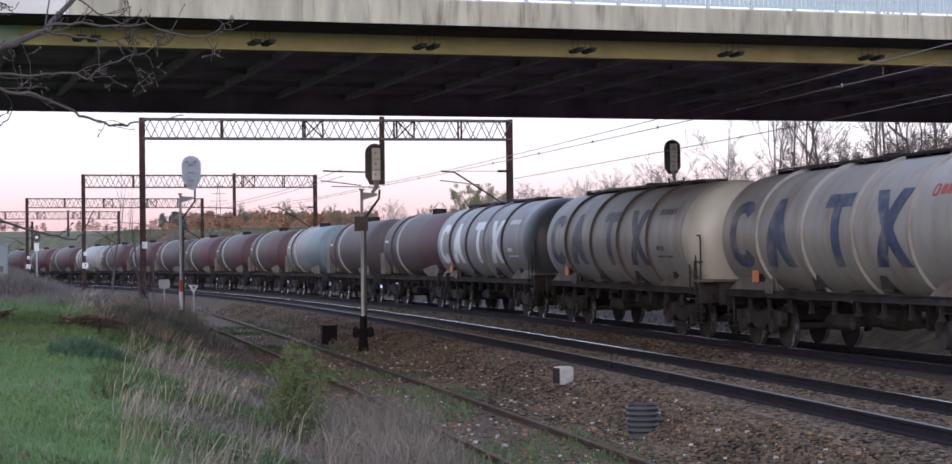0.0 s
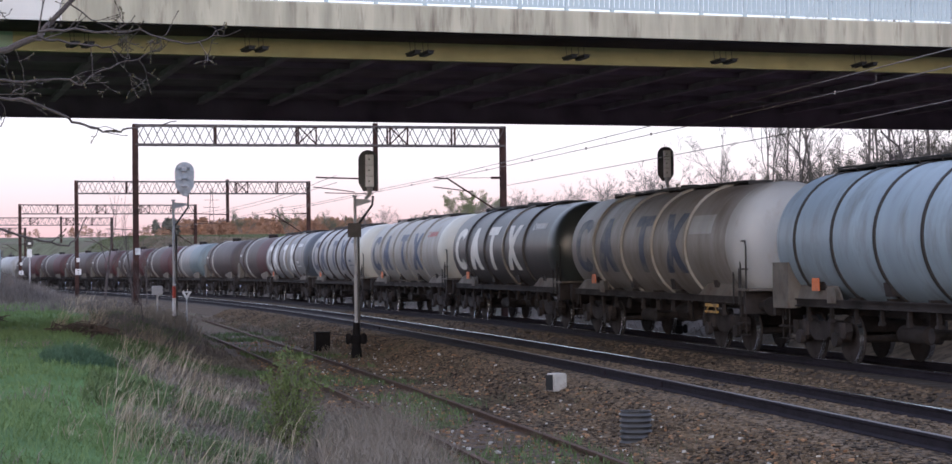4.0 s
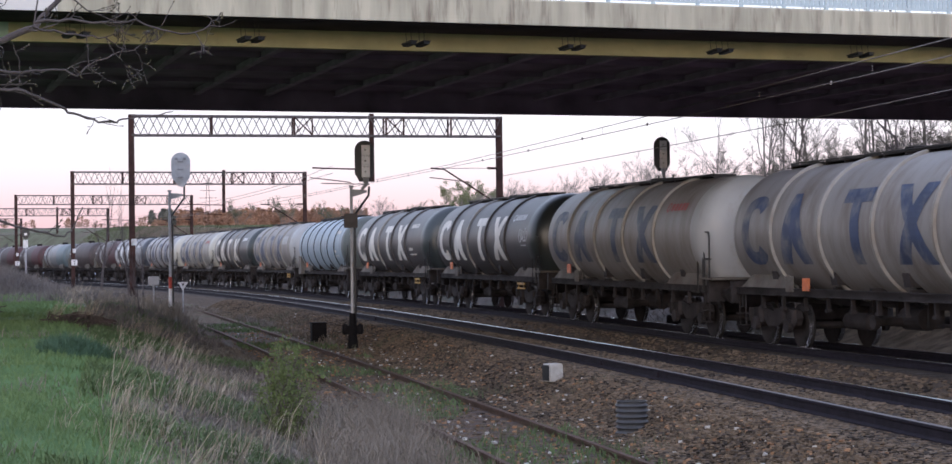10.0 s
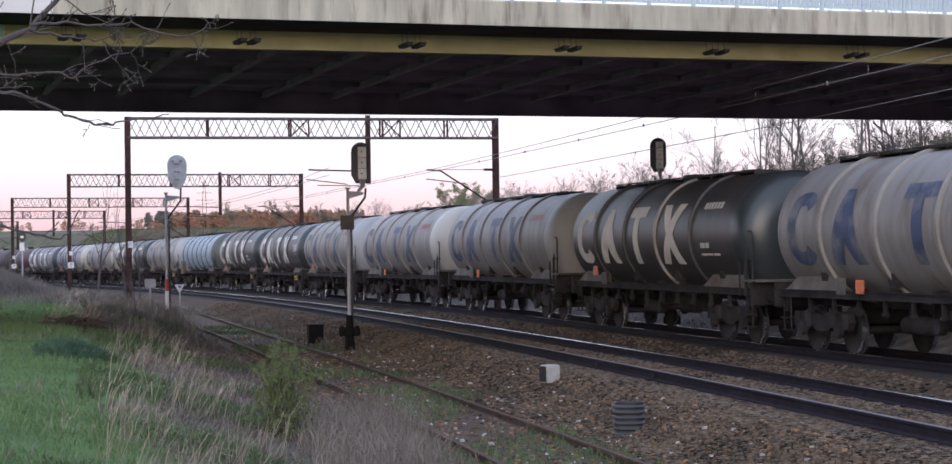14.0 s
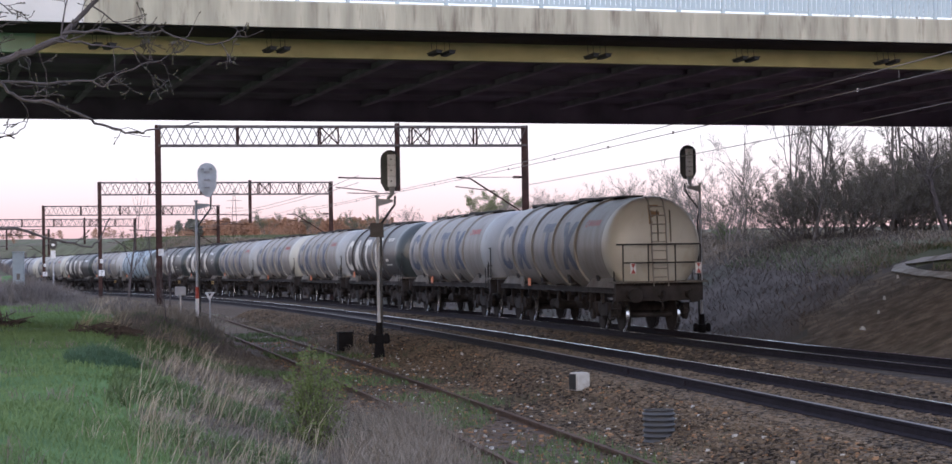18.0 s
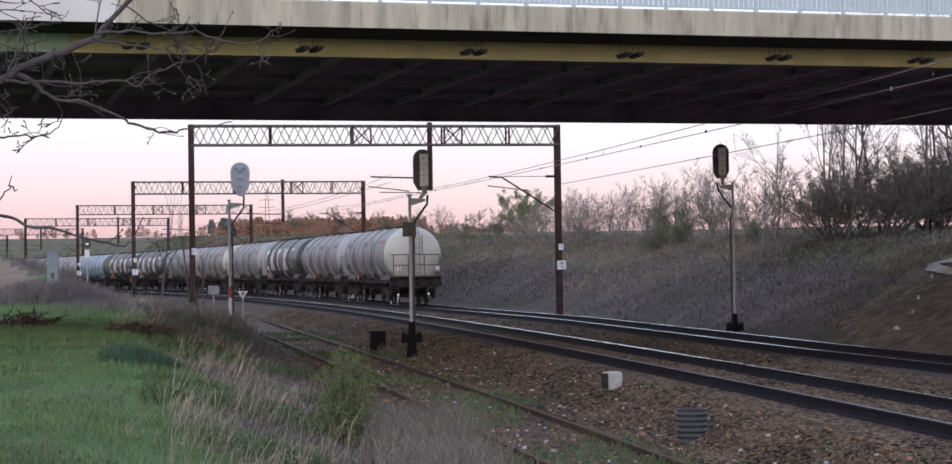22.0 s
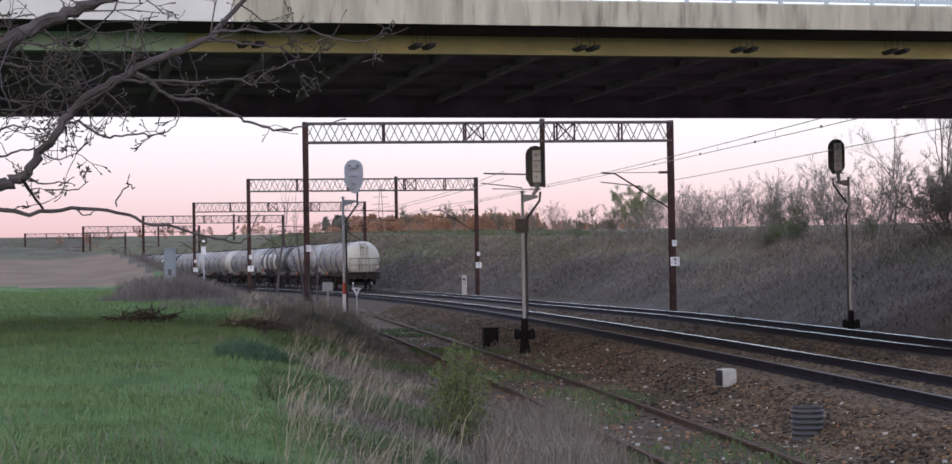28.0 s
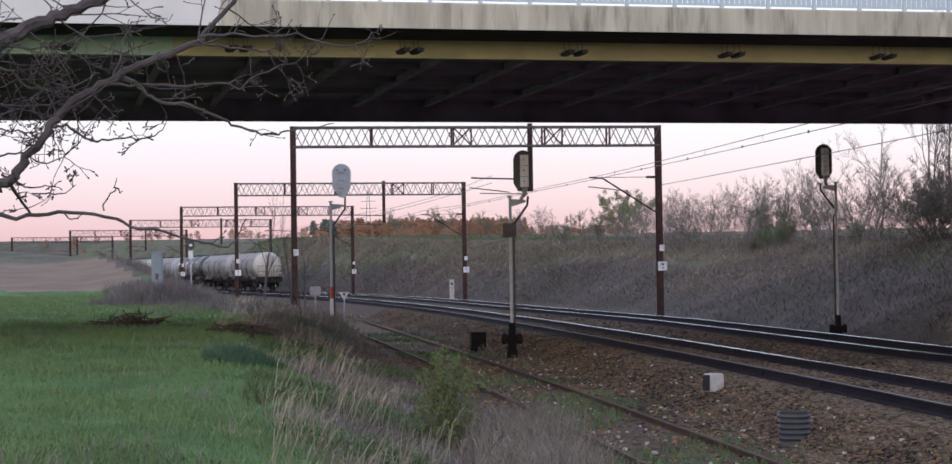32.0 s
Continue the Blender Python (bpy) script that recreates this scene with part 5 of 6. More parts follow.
    k = (lump(x, y, 1.6, 3.0) > 0.15) | ((np.hypot((x - 1.75) / 0.75, (y - 29.5) / 2.6) < 1) & (o > -5.4))
    x, y = x[k], y[k]
    blades("siding_weeds", x, y, rng.uniform(0.05, 0.17, len(x)), 0.010 + 0.0004 * np.hypot(x, y), 0.9, M_WEED, "weeds growing between the siding rails")
    x, y, s, o = scatter_so(12000, 40, 130, -7.0, -2.9, 1.3)
    k = (lump(x, y, 2.2, 2.0) > -0.15) & ((s > 72) | (o > -3.4) | (o < -6.1))
    x, y = x[k], y[k]
    blades("ditch_weeds", x, y, rng.uniform(0.08, 0.32, len(x)), 0.010 + 0.0004 * np.hypot(x, y), 0.9, M_BRUSH, "low dead weeds over the far end of the siding")

    x, y, s, o = scatter_so(9000, 38, 78, -9.6, -6.3, 1.0)
    blades("terrace_edge_weeds", x, y, rng.uniform(0.12, 0.50, len(x)) * (1 + 0.5 * lump(x, y, 1.5, 6.0)), 0.006 + 0.0002 * np.hypot(x, y), 1.0, M_GREYBRUSH, "grey-brown dead weeds round the posts on the terrace edge")
    m = 2600
    a, q = rng.uniform(0, 2 * np.pi, m), rng.uniform(0, 1, m) ** 0.6
    x, y = -4.15 + 0.62 * q * np.cos(a), 33.4 + 1.5 * q * np.sin(a)
    blades("grass_tussock", x, y, rng.uniform(0.16, 0.42, m) * (1.15 - 0.6 * q), 0.014, 1.3, M_TUSSOCK, "rank bluish-green grass tussock at the edge of the terrace", 0.0)
    m = 2200
    at = rng.integers(0, 4, m)
    x = np.array([-4.4, -4.2, -5.1, -5.9])[at] + 0.38 * rng.standard_normal(m)
    y = np.array([59.4, 62.3, 61.3, 71.5])[at] + 0.4 * rng.standard_normal(m)
    blades("post_foot_weeds", x, y, rng.uniform(0.25, 0.85, m), 0.012, 0.8, M_PALEBRUSH, "tall dead weeds round the feet of the posts")
    # the right bank's dead brush, with green growth in patches
    def on_path(x, y):
        s, o = along(x, y)
        return (o > 14.3) & (o < 16.9) & (s < 46.2) & ~((o > 15.2) & (o < 15.9) & (s < 43))
    x, y, s, o = scatter_so(120000, 18, 230, 9.6, 23, 1.25)
    clear = on_path(x, y) | ((o > 15) & (s < 52)) | ((s < 41 + (o - 9.3) * 0.9) & (rng.uniform(0, 1, len(x)) < 0.72))
    clear |= (s > 75) & (o > 14.3 + 1.2 * lump(x, y, 9.0, 2.0) - np.clip((s - 110) / 40, 0, 2.0) + 0.4 * rng.standard_normal(len(x)))
    x, y = x[~clear], y[~clear]
    blades("bank_brush", x, y, rng.uniform(0.06, 0.30, len(x)) * (1.0 + 0.6 * lump(x, y, 5.0, 2.0)), 0.006 + 0.00025 * np.hypot(x, y), 2.6, M_BANKBRUSH, "dead brown brush and weeds covering the cutting bank")
    x, y, s, o = scatter_so(80000, 46, 230, 11.0, 26, 1.05)
    k = (lump(x, y, 4.5, 6.0) + 0.6 * lump(x, y, 1.7, 3.3) > 0.50 - 0.15 * np.clip(o - 12, 0, 6) + np.clip((92 - s) / 20, 0, 2) - np.clip((s - 110) / 60, 0, 0.5)) & (o > 13.6 + 1.2 * lump(x, y, 9.0, 2.0) - np.clip((s - 110) / 40, 0, 2.0)) & ~on_path(x, y)
    x, y = x[k], y[k]
    blades("bank_greenery", x, y, rng.uniform(0.08, 0.30, len(x)), 0.009 + 0.0003 * np.hypot(x, y), 2.0, M_OLIVE, "dull green weeds in patches over the bank")
    x, y, s, o = scatter_so(9000, 24, 60, 14.6, 18.5, 0.8)
    k = ~on_path(x, y) | (o > 16.9)
    x, y = x[k], y[k]
    blades("path_edge_grass", x, y, rng.uniform(0.06, 0.22, len(x)), 0.022, 1.2, M_WEED, "short dull grass round the path on the bank")
    x, y, s, o = scatter_so(70000, 46, 210, 11.2, 18.0, 1.0)
    k = lump(x, y, 6.0, 1.0) + 0.5 * lump(x, y, 2.0, 5.0) + 0.4 * rng.standard_normal(len(x)) > 0.75 - 0.30 * (o - 11.4) + np.clip((62 - s) / 22, 0, 2)
    x, y = x[k], y[k]
    blades("bank_straw", x, y, rng.uniform(0.10, 0.36, len(x)), 0.006 + 0.00028 * np.hypot(x, y), 2.2, M_BANKSTRAW, "greyish bleached grass on the upper bank")
    x, y, s, o = scatter_so(26000, 30, 110, 14.6, 30, 1.0)
    k = ~on_path(x, y)
    x, y = x[k], y[k]
    blades("bank_top_grass", x, y, rng.uniform(0.12, 0.42, len(x)), 0.008 + 0.0003 * np.hypot(x, y), 2.2, M_BANKSTRAW, "pale dry grass along the top of the bank")
    x, y, s, o = scatter_so(34000, 62, 185, -17, -7.6, 1.0)
    k = (lump(x, y, 4.0, 1.5) + 0.5 * lump(x, y, 1.3, 4.5) > -0.35 + 0.25 * np.maximum(-o - 13.5, 0) + 0.25 * np.maximum(-o - 10.5 - (s - 62) * 0.05, 0))
    k &= ~((s > 135) & (o < -11.0))
    x, y, s = x[k], y[k], s[k]
    blades("verge_brush", x, y, rng.uniform(0.3, 0.9, len(x)) * np.interp(s, [62, 90, 120, 185], [0.5, 0.8, 1.25, 1.0]) * (1 + 0.4 * lump(x, y, 3.0, 8.0)), 0.010 + 0.00018 * np.hypot(x, y), 0.8, M_GREYBRUSH, "grey-brown dry weeds beside the far line")


build_grass()
m = 5200
X, Y = -15.2 + 1.5 * rng.standard_normal(m), 91.0 + 1.6 * rng.standard_normal(m)
blades("cabinet_weeds", X, Y, rng.uniform(0.6, 1.55, m) * np.exp(-((X + 15.2) / 3.0) ** 2), 0.026, 0.7, M_GREYBRUSH, "tall grey dead weeds round the relay cabinet")


def grow(seed, height, radius, spread=0.55, levels=4, kids=5, start=0.25, twig=0.006, droop=0.0, leaves=0, leaf_size=0.04, stems=1, wander=0.18):
    """A bare tree: a Geo of wood and one of leaves or buds."""
    r = random.Random(seed)
    wood, crown = Geo(), Geo()

    def leaf(p, size):
        a, b = Vector((r.uniform(-1, 1), r.uniform(-1, 1), r.uniform(-1, 1))).normalized() * size, Vector((r.uniform(-1, 1), r.uniform(-1, 1), r.uniform(-1, 1))).normalized() * size * 0.6
        crown.add([p, p + a * 0.5 + b * 0.5, p + a, p + a * 0.5 - b * 0.5], [(0, 1, 2, 3)])

    def branch(p, d, length, rad, level):
        n = 5 if level < 2 else 3
        pts, rads, dirs = [p], [rad], [d]
        q = p.copy()
        for i in range(n):
            d = (d + Vector((r.gauss(0, wander), r.gauss(0, wander), r.gauss(0, wander) + (0.06 - droop) * (level > 0)))).normalized()
            q = q + d * (length / n)
            pts.append(q.copy())
            dirs.append(d.copy())
            rads.append(max(rad * (1 - 0.75 * (i + 1) / n), twig * 0.55))
        wood.tube(pts, rads, 6 if level == 0 else (4 if level == 1 else 3), caps=False)
        if level >= levels - 1:
            for _ in range(leaves):
                i = r.randint(1, n)
                leaf(pts[i] + Vector((r.gauss(0, 0.05), r.gauss(0, 0.05), r.gauss(0, 0.05))), leaf_size * r.uniform(0.6, 1.4))
            return
        count = kids + (2 if level == 0 else 0)
        for c in range(count):
            f = start + (1 - start) * (c + r.uniform(0.2, 0.9)) / count if level == 0 else r.uniform(0.25, 1.0)
            i = min(int(f * n), n - 1)
            at = pts[i].lerp(pts[i + 1], f * n - i)
            side = Vector((r.gauss(0, 1), r.gauss(0, 1), r.gauss(0, 0.5))).normalized()
            nd = (dirs[i] * (1 - spread) + side * spread + Vector((0, 0, 0.12))).normalized()
            branch(at, nd, length * r.uniform(0.38, 0.62) * (1.15 - 0.4 * f), max(rads[i] * 0.55, twig), level + 1)

    for k in range(stems):
        a = r.uniform(0, 2 * math.pi)
        lean = 0.0 if stems == 1 else r.uniform(0.1, 0.5)
        branch(Vector((0.12 * k * math.cos(a) * (stems > 1), 0.12 * k * math.sin(a) * (stems > 1), -0.15)), Vector((math.cos(a) * lean, math.sin(a) * lean, 1)).normalized(), height * r.uniform(0.8, 1.0), radius, 0)
    return wood, crown


def plant(name, kind, wood_crown, bark, leaf, label, category, group=""):
    t = thing(name, None, label, category, group)
    part("trunk" if category == "tree" else "stem", wood_crown[0], bark, t)
    if wood_crown[1].v:
        part("crown" if category == "tree" else "foliage", wood_crown[1], leaf, t)
    return t


def put(ob, places):
    """ob goes to the first place, copies to the rest. Places: x, y, scale, turn."""
    for i, (x, y, k, a) in enumerate(places):
        m = pose(x, y, gz(x, y), 0, 0, a)
        c = ob if i == 0 else copy_thing(ob, m)
        c.matrix_basis = m @ Matrix.Diagonal((k, k, k * (1 + 0.1 * math.sin(i * 2.1)), 1))


tall_a = plant("bare_tree", 0, grow(11, 8.0, 0.075, 0.45, 5, 4, 0.22, 0.008, leaves=1, leaf_size=0.035), M_DARKTWIG, M_HAZELEAF, "tall bare tree with fine twigs on the bank", "tree", "trees on the bank")
tall_b = plant("bare_tree", 0, grow(23, 9.0, 0.08, 0.38, 5, 4, 0.25, 0.008, leaves=1, leaf_size=0.035), M_DARKTWIG, M_HAZELEAF, "slender bare tree with upright limbs above the thicket", "tree", "trees on the bank")
tall_c = plant("bare_tree", 0, grow(31, 7.0, 0.16, 0.55, 5, 4, 0.2, 0.009, leaves=0, leaf_size=0.05, wander=0.28), M_BARK, M_HAZELEAF, "gnarled dark bare tree on the bank", "tree", "trees on the bank")
shrub_a = plant("bare_shrub", 0, grow(41, 3.0, 0.035, 0.5, 4, 5, 0.1, 0.007, leaves=1, leaf_size=0.045, stems=6), M_TWIG, M_HAZELEAF, "bare grey shrub with a haze of first leaves", "shrub", "shrubs on the bank")
shrub_b = plant("dense_shrub", 0, grow(53, 3.3, 0.04, 0.5, 4, 5, 0.05, 0.009, leaves=9, leaf_size=0.055, stems=7), M_DARKTWIG, M_DARKLEAF, "dense grey thicket shrub on the bank", "shrub", "shrubs on the bank")
shrub_c = plant("green_shrub", 0, grow(67, 2.8, 0.04, 0.45, 4, 5, 0.1, 0.008, leaves=7, leaf_size=0.07, stems=4), M_TWIG, M_HAZELEAF, "rounded shrub in pale spring leaf", "shrub", "shrubs on the bank")
prng = random.Random(5)


def jitter(places):
    return [(x + prng.uniform(-0.5, 0.5), y + prng.uniform(-0.8, 0.8), k * prng.uniform(0.85, 1.15), prng.uniform(0, 360)) for x, y, k in places]


put(tall_a, jitter([(18.6, 71, 0.8), (26.8, 77, 0.95), (19.0, 74, 0.9), (22.0, 78, 1.0), (25.5, 80, 1.0), (28.0, 74, 1.0), (17.6, 80, 0.75), (31, 82, 1.0)]))
put(tall_b, jitter([(19.8, 73, 0.75), (22.6, 72, 0.85), (25.2, 76, 0.9), (20.5, 80, 0.8), (23.8, 75, 0.95), (27, 84, 0.9), (30, 77, 0.9), (21.4, 84, 0.8)]))
put(tall_c, jitter([(24.6, 72, 1.05), (29.5, 70, 1.05), (33, 76, 1.1)]))
dense = [(18.6 + 1.25 * i + 0.4 * (j % 2), 72.5 + 2.6 * j + 0.35 * i, 0.86 + 0.045 * i - 0.0028 * i * i + 0.12 * j) for i in range(13) for j in range(2)]
put(shrub_b, jitter(dense))
put(shrub_a, jitter([(17.4, 79, 1.0), (16.3, 84, 0.9), (15.4, 92, 0.85), (14.6, 97, 0.95), (13.7, 99, 0.9), (12.8, 103, 0.95), (12.0, 107, 0.9), (11.2, 110, 0.85), (10.4, 116, 0.8), (14.0, 90, 0.6), (16.9, 74, 0.7), (6.6, 140, 0.8), (4.6, 150, 0.7), (11.6, 108, 0.75), (12.5, 105, 0.8), (13.4, 101.5, 0.75), (14.5, 98.5, 0.8), (15.3, 96, 0.7), (16.3, 93, 0.8), (17.2, 90, 0.75), (17.8, 86, 0.7), (9.3, 118, 0.6), (8.0, 126, 0.6)]))
put(shrub_c, jitter([(8.4, 123, 0.8), (7.1, 128, 0.75), (15.5, 88, 0.7), (14.4, 93, 0.55), (16.6, 87, 0.6), (2.0, 165, 0.8), (-2.0, 190, 0.9), (-8, 215, 1.0)]))

willow = plant("young_willow", 0, grow(97, 3.1, 0.05, 0.42, 4, 6, 0.1, 0.008, leaves=14, leaf_size=0.075, stems=4), M_TWIG, M_WILLOW, "young willow in light green leaf on the skyline", "tree")
put(willow, [(10.15, 121.0, 1.0, 20)])
green = plant("green_shrub", 0, grow(107, 2.2, 0.04, 0.5, 4, 5, 0.05, 0.007, leaves=12, leaf_size=0.07, stems=6), M_TWIG, M_SHRUBGREEN, "low dense shrub in fresh green leaf on the bank edge", "shrub", "shrubs on the bank")
put(green, [(14.6, 90, 0.44, 0), (15.5, 90.5, 0.40, 90), (13.9, 91, 0.36, 200), (17.4, 82, 0.40, 120)])


# the small leafy bush beside the siding
def build_bush():
    r = random.Random(71)
    t = thing("leafy_bush", pose(-0.28, 24.0, gz(-0.28, 24.0) - 0.12, 0, 0, 0), "small bush with bright yellow-green young leaves", "shrub")
    stems, leaves = Geo(), Geo()
    for i in range(58):
        a, top = r.uniform(0, 2 * math.pi), r.uniform(0.35, 1.0) ** 0.8 * 1.36
        reach = (0.06 + 0.80 * (1 - top / 1.5)) * r.uniform(0.35, 1.0) ** 0.6 * 1.25
        p = [Vector((0.10 * math.cos(a + 1), 0.10 * math.sin(a + 1), -0.05))]
        for k in range(1, 6):
            f = k / 5
            p.append(Vector((reach * f ** 0.75 * math.cos(a) + r.gauss(0, 0.025), reach * f ** 0.75 * math.sin(a) + r.gauss(0, 0.025), top * f + r.gauss(0, 0.015))))
        stems.tube(p, [0.010, 0.009, 0.007, 0.006, 0.004, 0.002], 4, caps=False)
        for q in range(int(6 + 8 * top)):
            f = r.uniform(0.12, 1.0) * 5
            k = min(int(f), 4)
            tuft = p[k].lerp(p[k + 1], f - k) + Vector((r.gauss(0, 0.06), r.gauss(0, 0.06), r.gauss(0, 0.05)))
            for _ in range(11):
                c = tuft + Vector((r.gauss(0, 0.022), r.gauss(0, 0.022), r.gauss(0, 0.022)))
                u = Vector((r.gauss(0, 1), r.gauss(0, 1), r.gauss(0.4, 0.7))).normalized() * r.uniform(0.018, 0.040)
                w = u.orthogonal().normalized() * u.length * 0.38
                leaves.add([c, c + u * 0.5 + w, c + u, c + u * 0.5 - w], [(0, 1, 2, 3)])
    part("stem", stems, M_DARKTWIG, t)
    part("foliage", leaves, M_BUSHLEAF, t)


build_bush()
# saplings on the slope
sap = plant("bare_sapling", 0, grow(83, 4.6, 0.075, 0.30, 3, 4, 0.35, 0.008, leaves=0, wander=0.09), M_BARK, M_HAZELEAF, "thin bare sapling among dry grass", "tree", "saplings on the slope")
put(sap, [(-9.6, 87, 1.0, 10), (-7.3, 77, 0.75, 200), (-6.6, 75.5, 0.62, 80), (-6.0, 66, 0.35, 120), (-5.2, 58, 0.30, 160)])


def clump_woods(name, places, material, label, size, puffs=70, flat=1.0):
    """Far woods as one object: trunks and uneven crowns of many small facets."""
    g = Geo()
    r = random.Random(3)
    for x, y, h in places:
        z = gz(x, y)
        g.tube([(x, y, z - 0.5), (x, y, z + h * 0.7)], h * 0.02, 4, caps=False)
        for _ in range(puffs):
            u = r.random()
            rad = h * 0.30 * math.sin(math.pi * min(1, 0.15 + 0.85 * u)) ** 0.7 * flat
            a = r.uniform(0, 2 * math.pi)
            c = Vector((x + rad * r.random() * math.cos(a), y + rad * r.random() * math.sin(a), z + h * (0.15 + 0.85 * u)))
            for _ in range(3):
                p = [c + Vector((r.gauss(0, 1), r.gauss(0, 1), r.gauss(0, 1))) * size * h * 0.09 for _ in range(3)]
                g.add(p, [(0, 1, 2)])
    return solid(name, g, material, label, "woods", kind="stuff")


fr = random.Random(9)
clump_woods("far_woods", [(-88 + 122 * i / 330 + fr.uniform(-3, 3), 1100 + fr.uniform(0, 120), fr.uniform(6.5, 12.5)) for i in range(330)], M_AUTUMN, "brown woods on the far hill with warm sunlight in their colour", 0.55, 110)
clump_woods("far_hedge", [(30 + 75 * i / 90 + fr.uniform(-3, 3), 1100 + fr.uniform(0, 60), fr.uniform(3, 7)) for i in range(90)], M_AUTUMN, "low brown hedge on the skyline", 0.7)
clump_woods("pine_clump", [(-43 + 4.5 * fr.random() * 2, 505 + fr.uniform(0, 8), fr.uniform(2.4, 4.8)) for i in range(9)], M_PINE, "dark pine clump on the field edge", 1.0)
clump_woods("field_bushes", [(-72 + 90 * fr.random() ** 1.3 - 20, 290 + fr.uniform(0, 60), fr.uniform(0.7, 1.9)) for i in range(80)], M_AUTUMN, "rusty-brown bushes along the far field", 0.6, 90, 1.9)


# the bare tree whose limbs reach into the view
def limb_points(pts, depth):
    """Places at a depth in metres from sideways and upward shares of that depth."""
    return [Vector((a * d, d, EYE + b * d)) for (a, b), d in zip(pts, np.linspace(depth[0], depth[1], len(pts)))]


def build_near_tree():
    t = thing("near_tree", pose(0, 0, 0), "bare budding tree whose limbs hang over the slope", "tree")
    r = random.Random(17)
    wood, buds = Geo(), Geo()
    base = Vector((-3.9, 6.6, gz(-3.9, 6.6) - 0.2))
    fork = Vector((-3.55, 6.9, 2.0))
    wood.tube([base, base.lerp(fork, 0.5) + Vector((0.1, 0, 0)), fork], [0.17, 0.15, 0.12], 12)
    up = Vector((-3.7, 6.8, 3.4))
    wood.tube([fork, fork.lerp(up, 0.6), up, up + Vector((-0.3, 0.2, 1.6))], [0.12, 0.10, 0.09, 0.05], 10)

    def bud(p, d):
        k = r.uniform(0.0032, 0.0058)
        buds.tube([p - d * k, p, p + d * k * 1.6], [k * 0.3, k * 0.75, 0.001], 5, caps=False)

    def twig(p, d, length, rad, level):
        n = 5
        pts, rads = [p], [rad]
        q = p.copy()
        for i in range(n):
            d = (d + Vector((r.gauss(0, 0.22), r.gauss(0, 0.15), r.gauss(0, 0.22) + 0.03))).normalized()
            q = q + d * length / n
            pts.append(q.copy())
            rads.append(max(rad * (1 - 0.6 * (i + 1) / n), 0.0014))
        wood.tube(pts, rads, 5, caps=False)
        bud(pts[-1], d)
        if level < 2:
            for _ in range(r.randint(1, 3)):
                i = r.randint(1, n - 1)
                sd = (d + Vector((r.gauss(0, 0.8), r.gauss(0, 0.4), r.gauss(0, 0.8)))).normalized()
                twig(pts[i], sd, length * r.uniform(0.3, 0.6), max(rads[i] * 0.65, 0.0016), level + 1)
        elif r.random() < 0.6:
            bud(pts[r.randint(1, n - 1)], d)

    def limb(pts, rads, depth, twigs, length, bias=(0.5, 0.0, 0.1)):
        P = limb_points(pts, depth)
        fine, fr_ = [], []
        for i in range(len(P) - 1):
            for k in range(3):
                f = k / 3
                fine.append(P[i].lerp(P[i + 1], f) + Vector((r.gauss(0, 0.004), 0, r.gauss(0, 0.004))))
                fr_.append(np.interp((i + f) / (len(P) - 1), np.linspace(0, 1, len(rads)), rads))
        fine.append(P[-1])
        fr_.append(rads[-1])
        wood.tube(fine, fr_, 8, caps=False)
        for _ in range(twigs):
            i = r.randint(2, len(fine) - 1)
            d = (Vector(bias) + Vector((r.gauss(0, 0.7), r.gauss(0, 0.35), r.gauss(0, 0.7)))).normalized()
            twig(fine[i], d, length * r.uniform(0.4, 1.1), max(min(fr_[i] * 0.4, 0.0038), 0.002), 0)
        return fine

    D = (7.0, 7.2)
    # the rising main limb
    limb([(-0.3012, 0.0424), (-0.2651, 0.0477), (-0.2552, 0.0489), (-0.2487, 0.0505), (-0.2437, 0.0547), (-0.2387, 0.0618), (-0.2321, 0.0709), (-0.2238, 0.0813), (-0.2188, 0.0872), (-0.2105, 0.0953), (-0.2006, 0.1007), (-0.189, 0.1065), (-0.1808, 0.1119), (-0.1692, 0.116), (-0.156, 0.1208), (-0.1445, 0.1262), (-0.1388, 0.1327), (-0.1328, 0.1386), (-0.1245, 0.1467), (-0.1211, 0.1532)],
         [0.03, 0.02, 0.017, 0.017, 0.015, 0.011, 0.007], D, 14, 0.34, (0.2, 0, -0.1))
    # the thick upper limb
    limb([(-0.3532, 0.1023), (-0.2743, 0.1159), (-0.2545, 0.1245), (-0.244, 0.131), (-0.2331, 0.1361), (-0.2215, 0.1405), (-0.2083, 0.1453), (-0.1968, 0.1494), (-0.1836, 0.1551)],
         [0.045, 0.03, 0.024, 0.018], D, 16, 0.42, (0.3, 0, -0.2))
    # branches off the main limb
    limb([(-0.2228, 0.0823), (-0.2156, 0.0815), (-0.209, 0.0771), (-0.1999, 0.0721), (-0.1943, 0.074), (-0.1845, 0.0745), (-0.1736, 0.074), (-0.168, 0.0759), (-0.1631, 0.0798)],
         [0.006, 0.004, 0.002], D, 6, 0.14, (0.2, 0, 0.3))
    limb([(-0.1851, 0.108), (-0.1759, 0.103), (-0.1694, 0.097), (-0.1613, 0.0922), (-0.1498, 0.0921), (-0.14, 0.0876), (-0.1286, 0.0825), (-0.1204, 0.0785), (-0.1106, 0.076), (-0.1024, 0.0749), (-0.0975, 0.0765), (-0.0925, 0.0771), (-0.081, 0.0786), (-0.0711, 0.0807)],
         [0.007, 0.006, 0.004, 0.002], D, 6, 0.16, (0.2, 0, 0.3))
